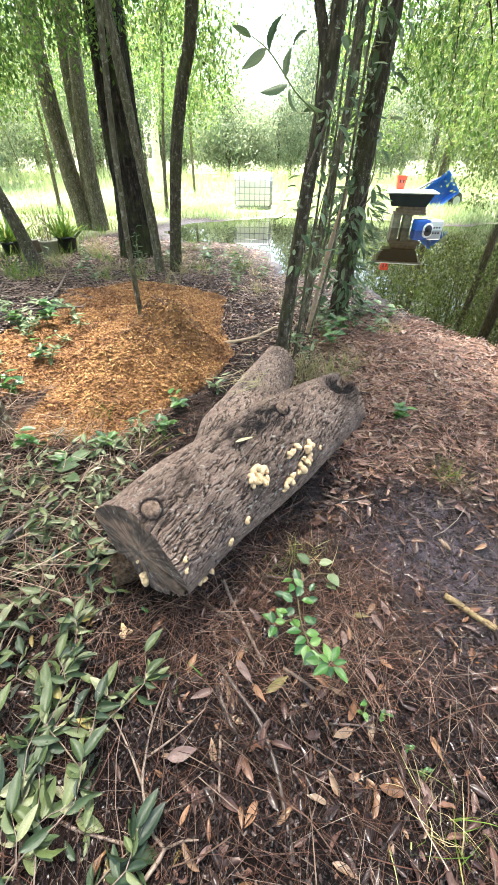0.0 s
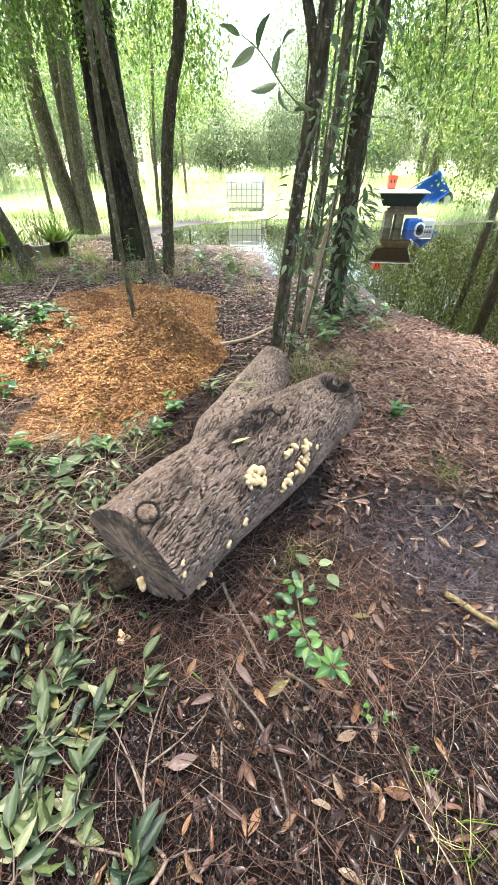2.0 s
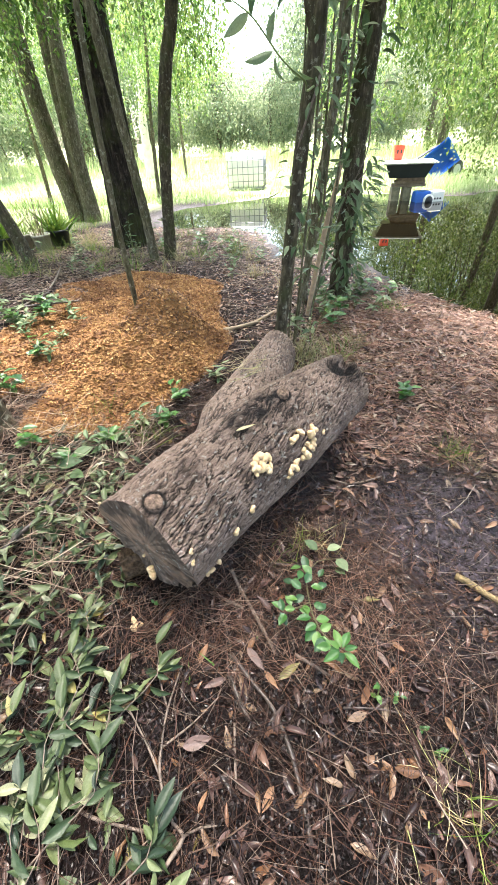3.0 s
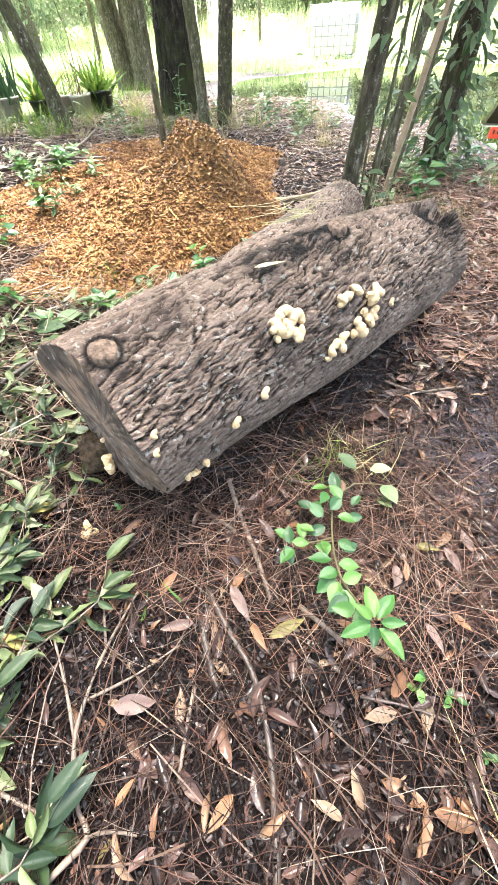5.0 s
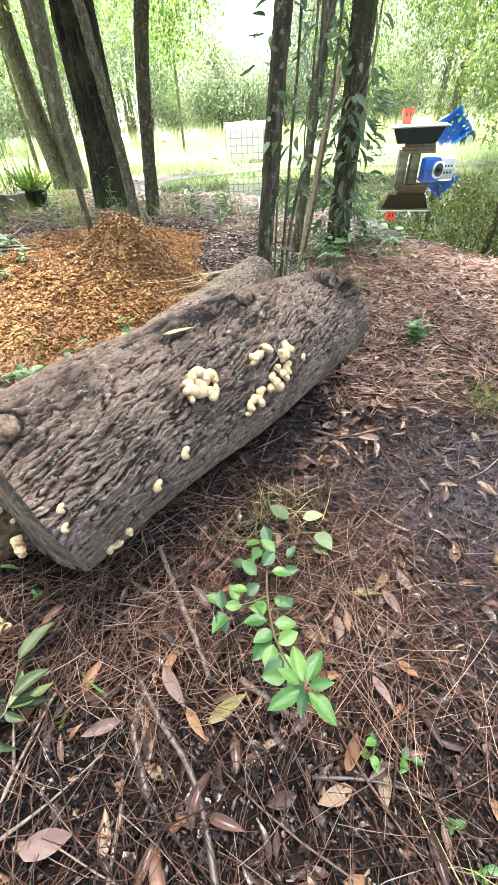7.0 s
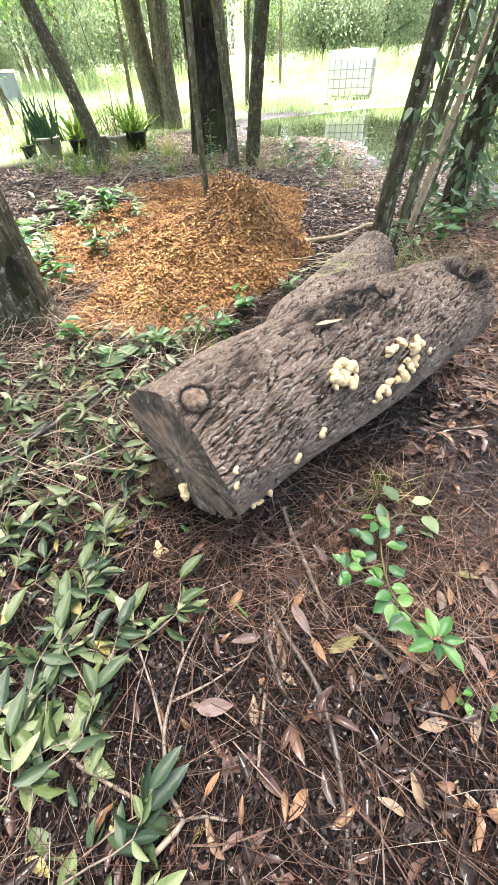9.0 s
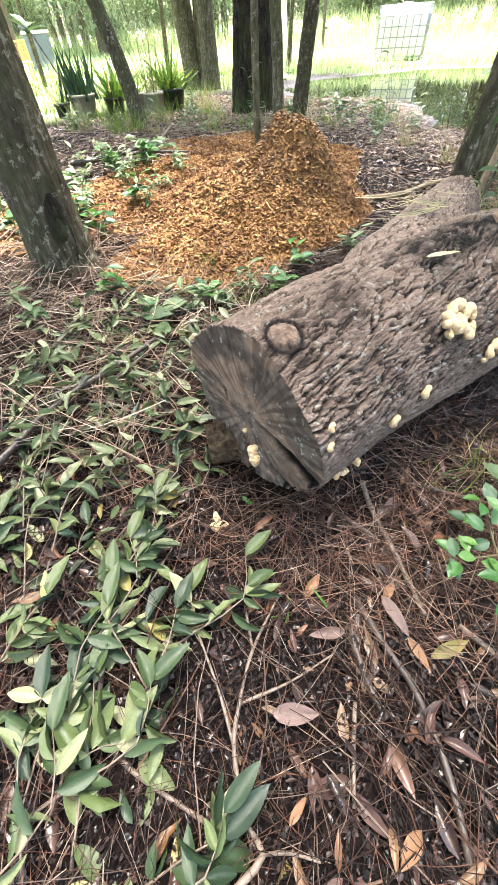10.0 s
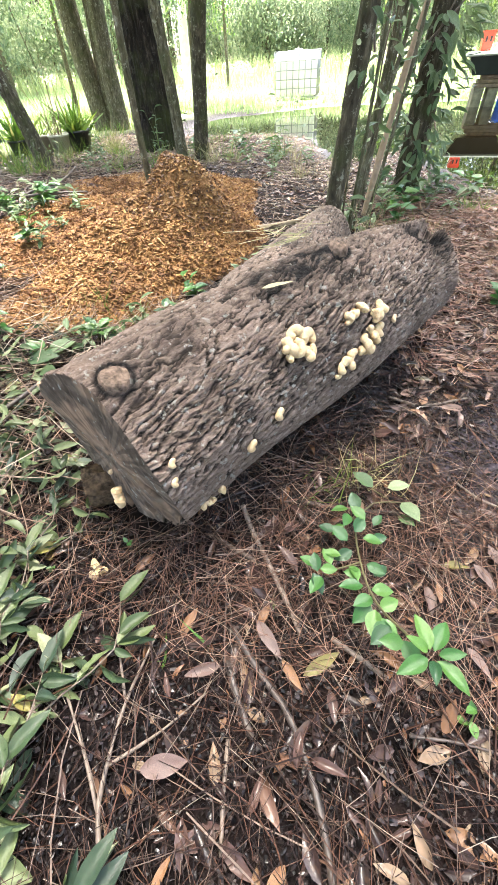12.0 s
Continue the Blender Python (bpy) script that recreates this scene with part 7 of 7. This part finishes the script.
low = min(q.co.z for q in bm.verts)
bmesh.ops.translate(bm, vec=(0, 0, -low), verts=bm.verts)
piece("tray", bm_mesh("tray", bm, M_BLUE), barrow)
for k in range(2):
    piece("rail", fast_mesh("rail", *tube([(-0.75, -0.1 * k, 0.35), (-0.35, -0.1 * k, 0.6), (0.0, -0.1 * k, 0.78)], [0.018] * 3, 8, 0.2), M_BLACK), barrow, "dark bent rail")
pump = thing("pump_box", "white box with a blue casing and a round black port", "pump", (3.44, 11.7, -0.25), rz=12)
pump.scale = (0.78, 0.78, 0.78)
piece("casing", bm_mesh("casing", box_bm(0.46, 0.42, 0.54, (-0.2, 0, 0), 0.06), M_BLUE), pump, "blue casing")
piece("cabinet", bm_mesh("cabinet", box_bm(0.44, 0.40, 0.48, (0.252, -0.02, 0.04), 0.03), M_WHITE), pump, "white cabinet")
for r0, yy, mat, nm in ((0.17, -0.235, M_WHITE, "port_ring"), (0.12, -0.262, M_BLACK, "port")):
    bm = bmesh.new()
    bmesh.ops.create_cone(bm, segments=28, radius1=r0, radius2=r0 * 0.95, depth=0.05, cap_ends=True, matrix=pose(-0.04, yy, 0.29, 90, 0, 0))
    ring_part = piece(nm, bm_mesh(nm, bm, mat, True), pump if nm == "port_ring" else ring_part)
for k in range(3):
    piece("panel_mark", bm_mesh("panel_mark", box_bm(0.05, 0.01, 0.05, (0.17 + 0.09 * k, -0.227, 0.3), 0.003), M_BLACK), pump)
for nm, r0, deep, mat in (("tyre", 0.21, 0.09, M_BLACK), ("rim", 0.13, 0.11, M_TUBRIM)):
    bm = bmesh.new()
    bmesh.ops.create_cone(bm, segments=28, radius1=r0, radius2=r0, depth=deep, cap_ends=True, matrix=pose(0.52, 0.0, 0.22, 90, 0, 25))
    bmesh.ops.bevel(bm, geom=[e for e in bm.edges if len(e.link_faces) == 2 and e.calc_face_angle() > 1], offset=0.02, segments=2, affect="EDGES")
    wheel_part = piece(nm, bm_mesh(nm, bm, mat, False), barrow if nm == "tyre" else wheel_part)
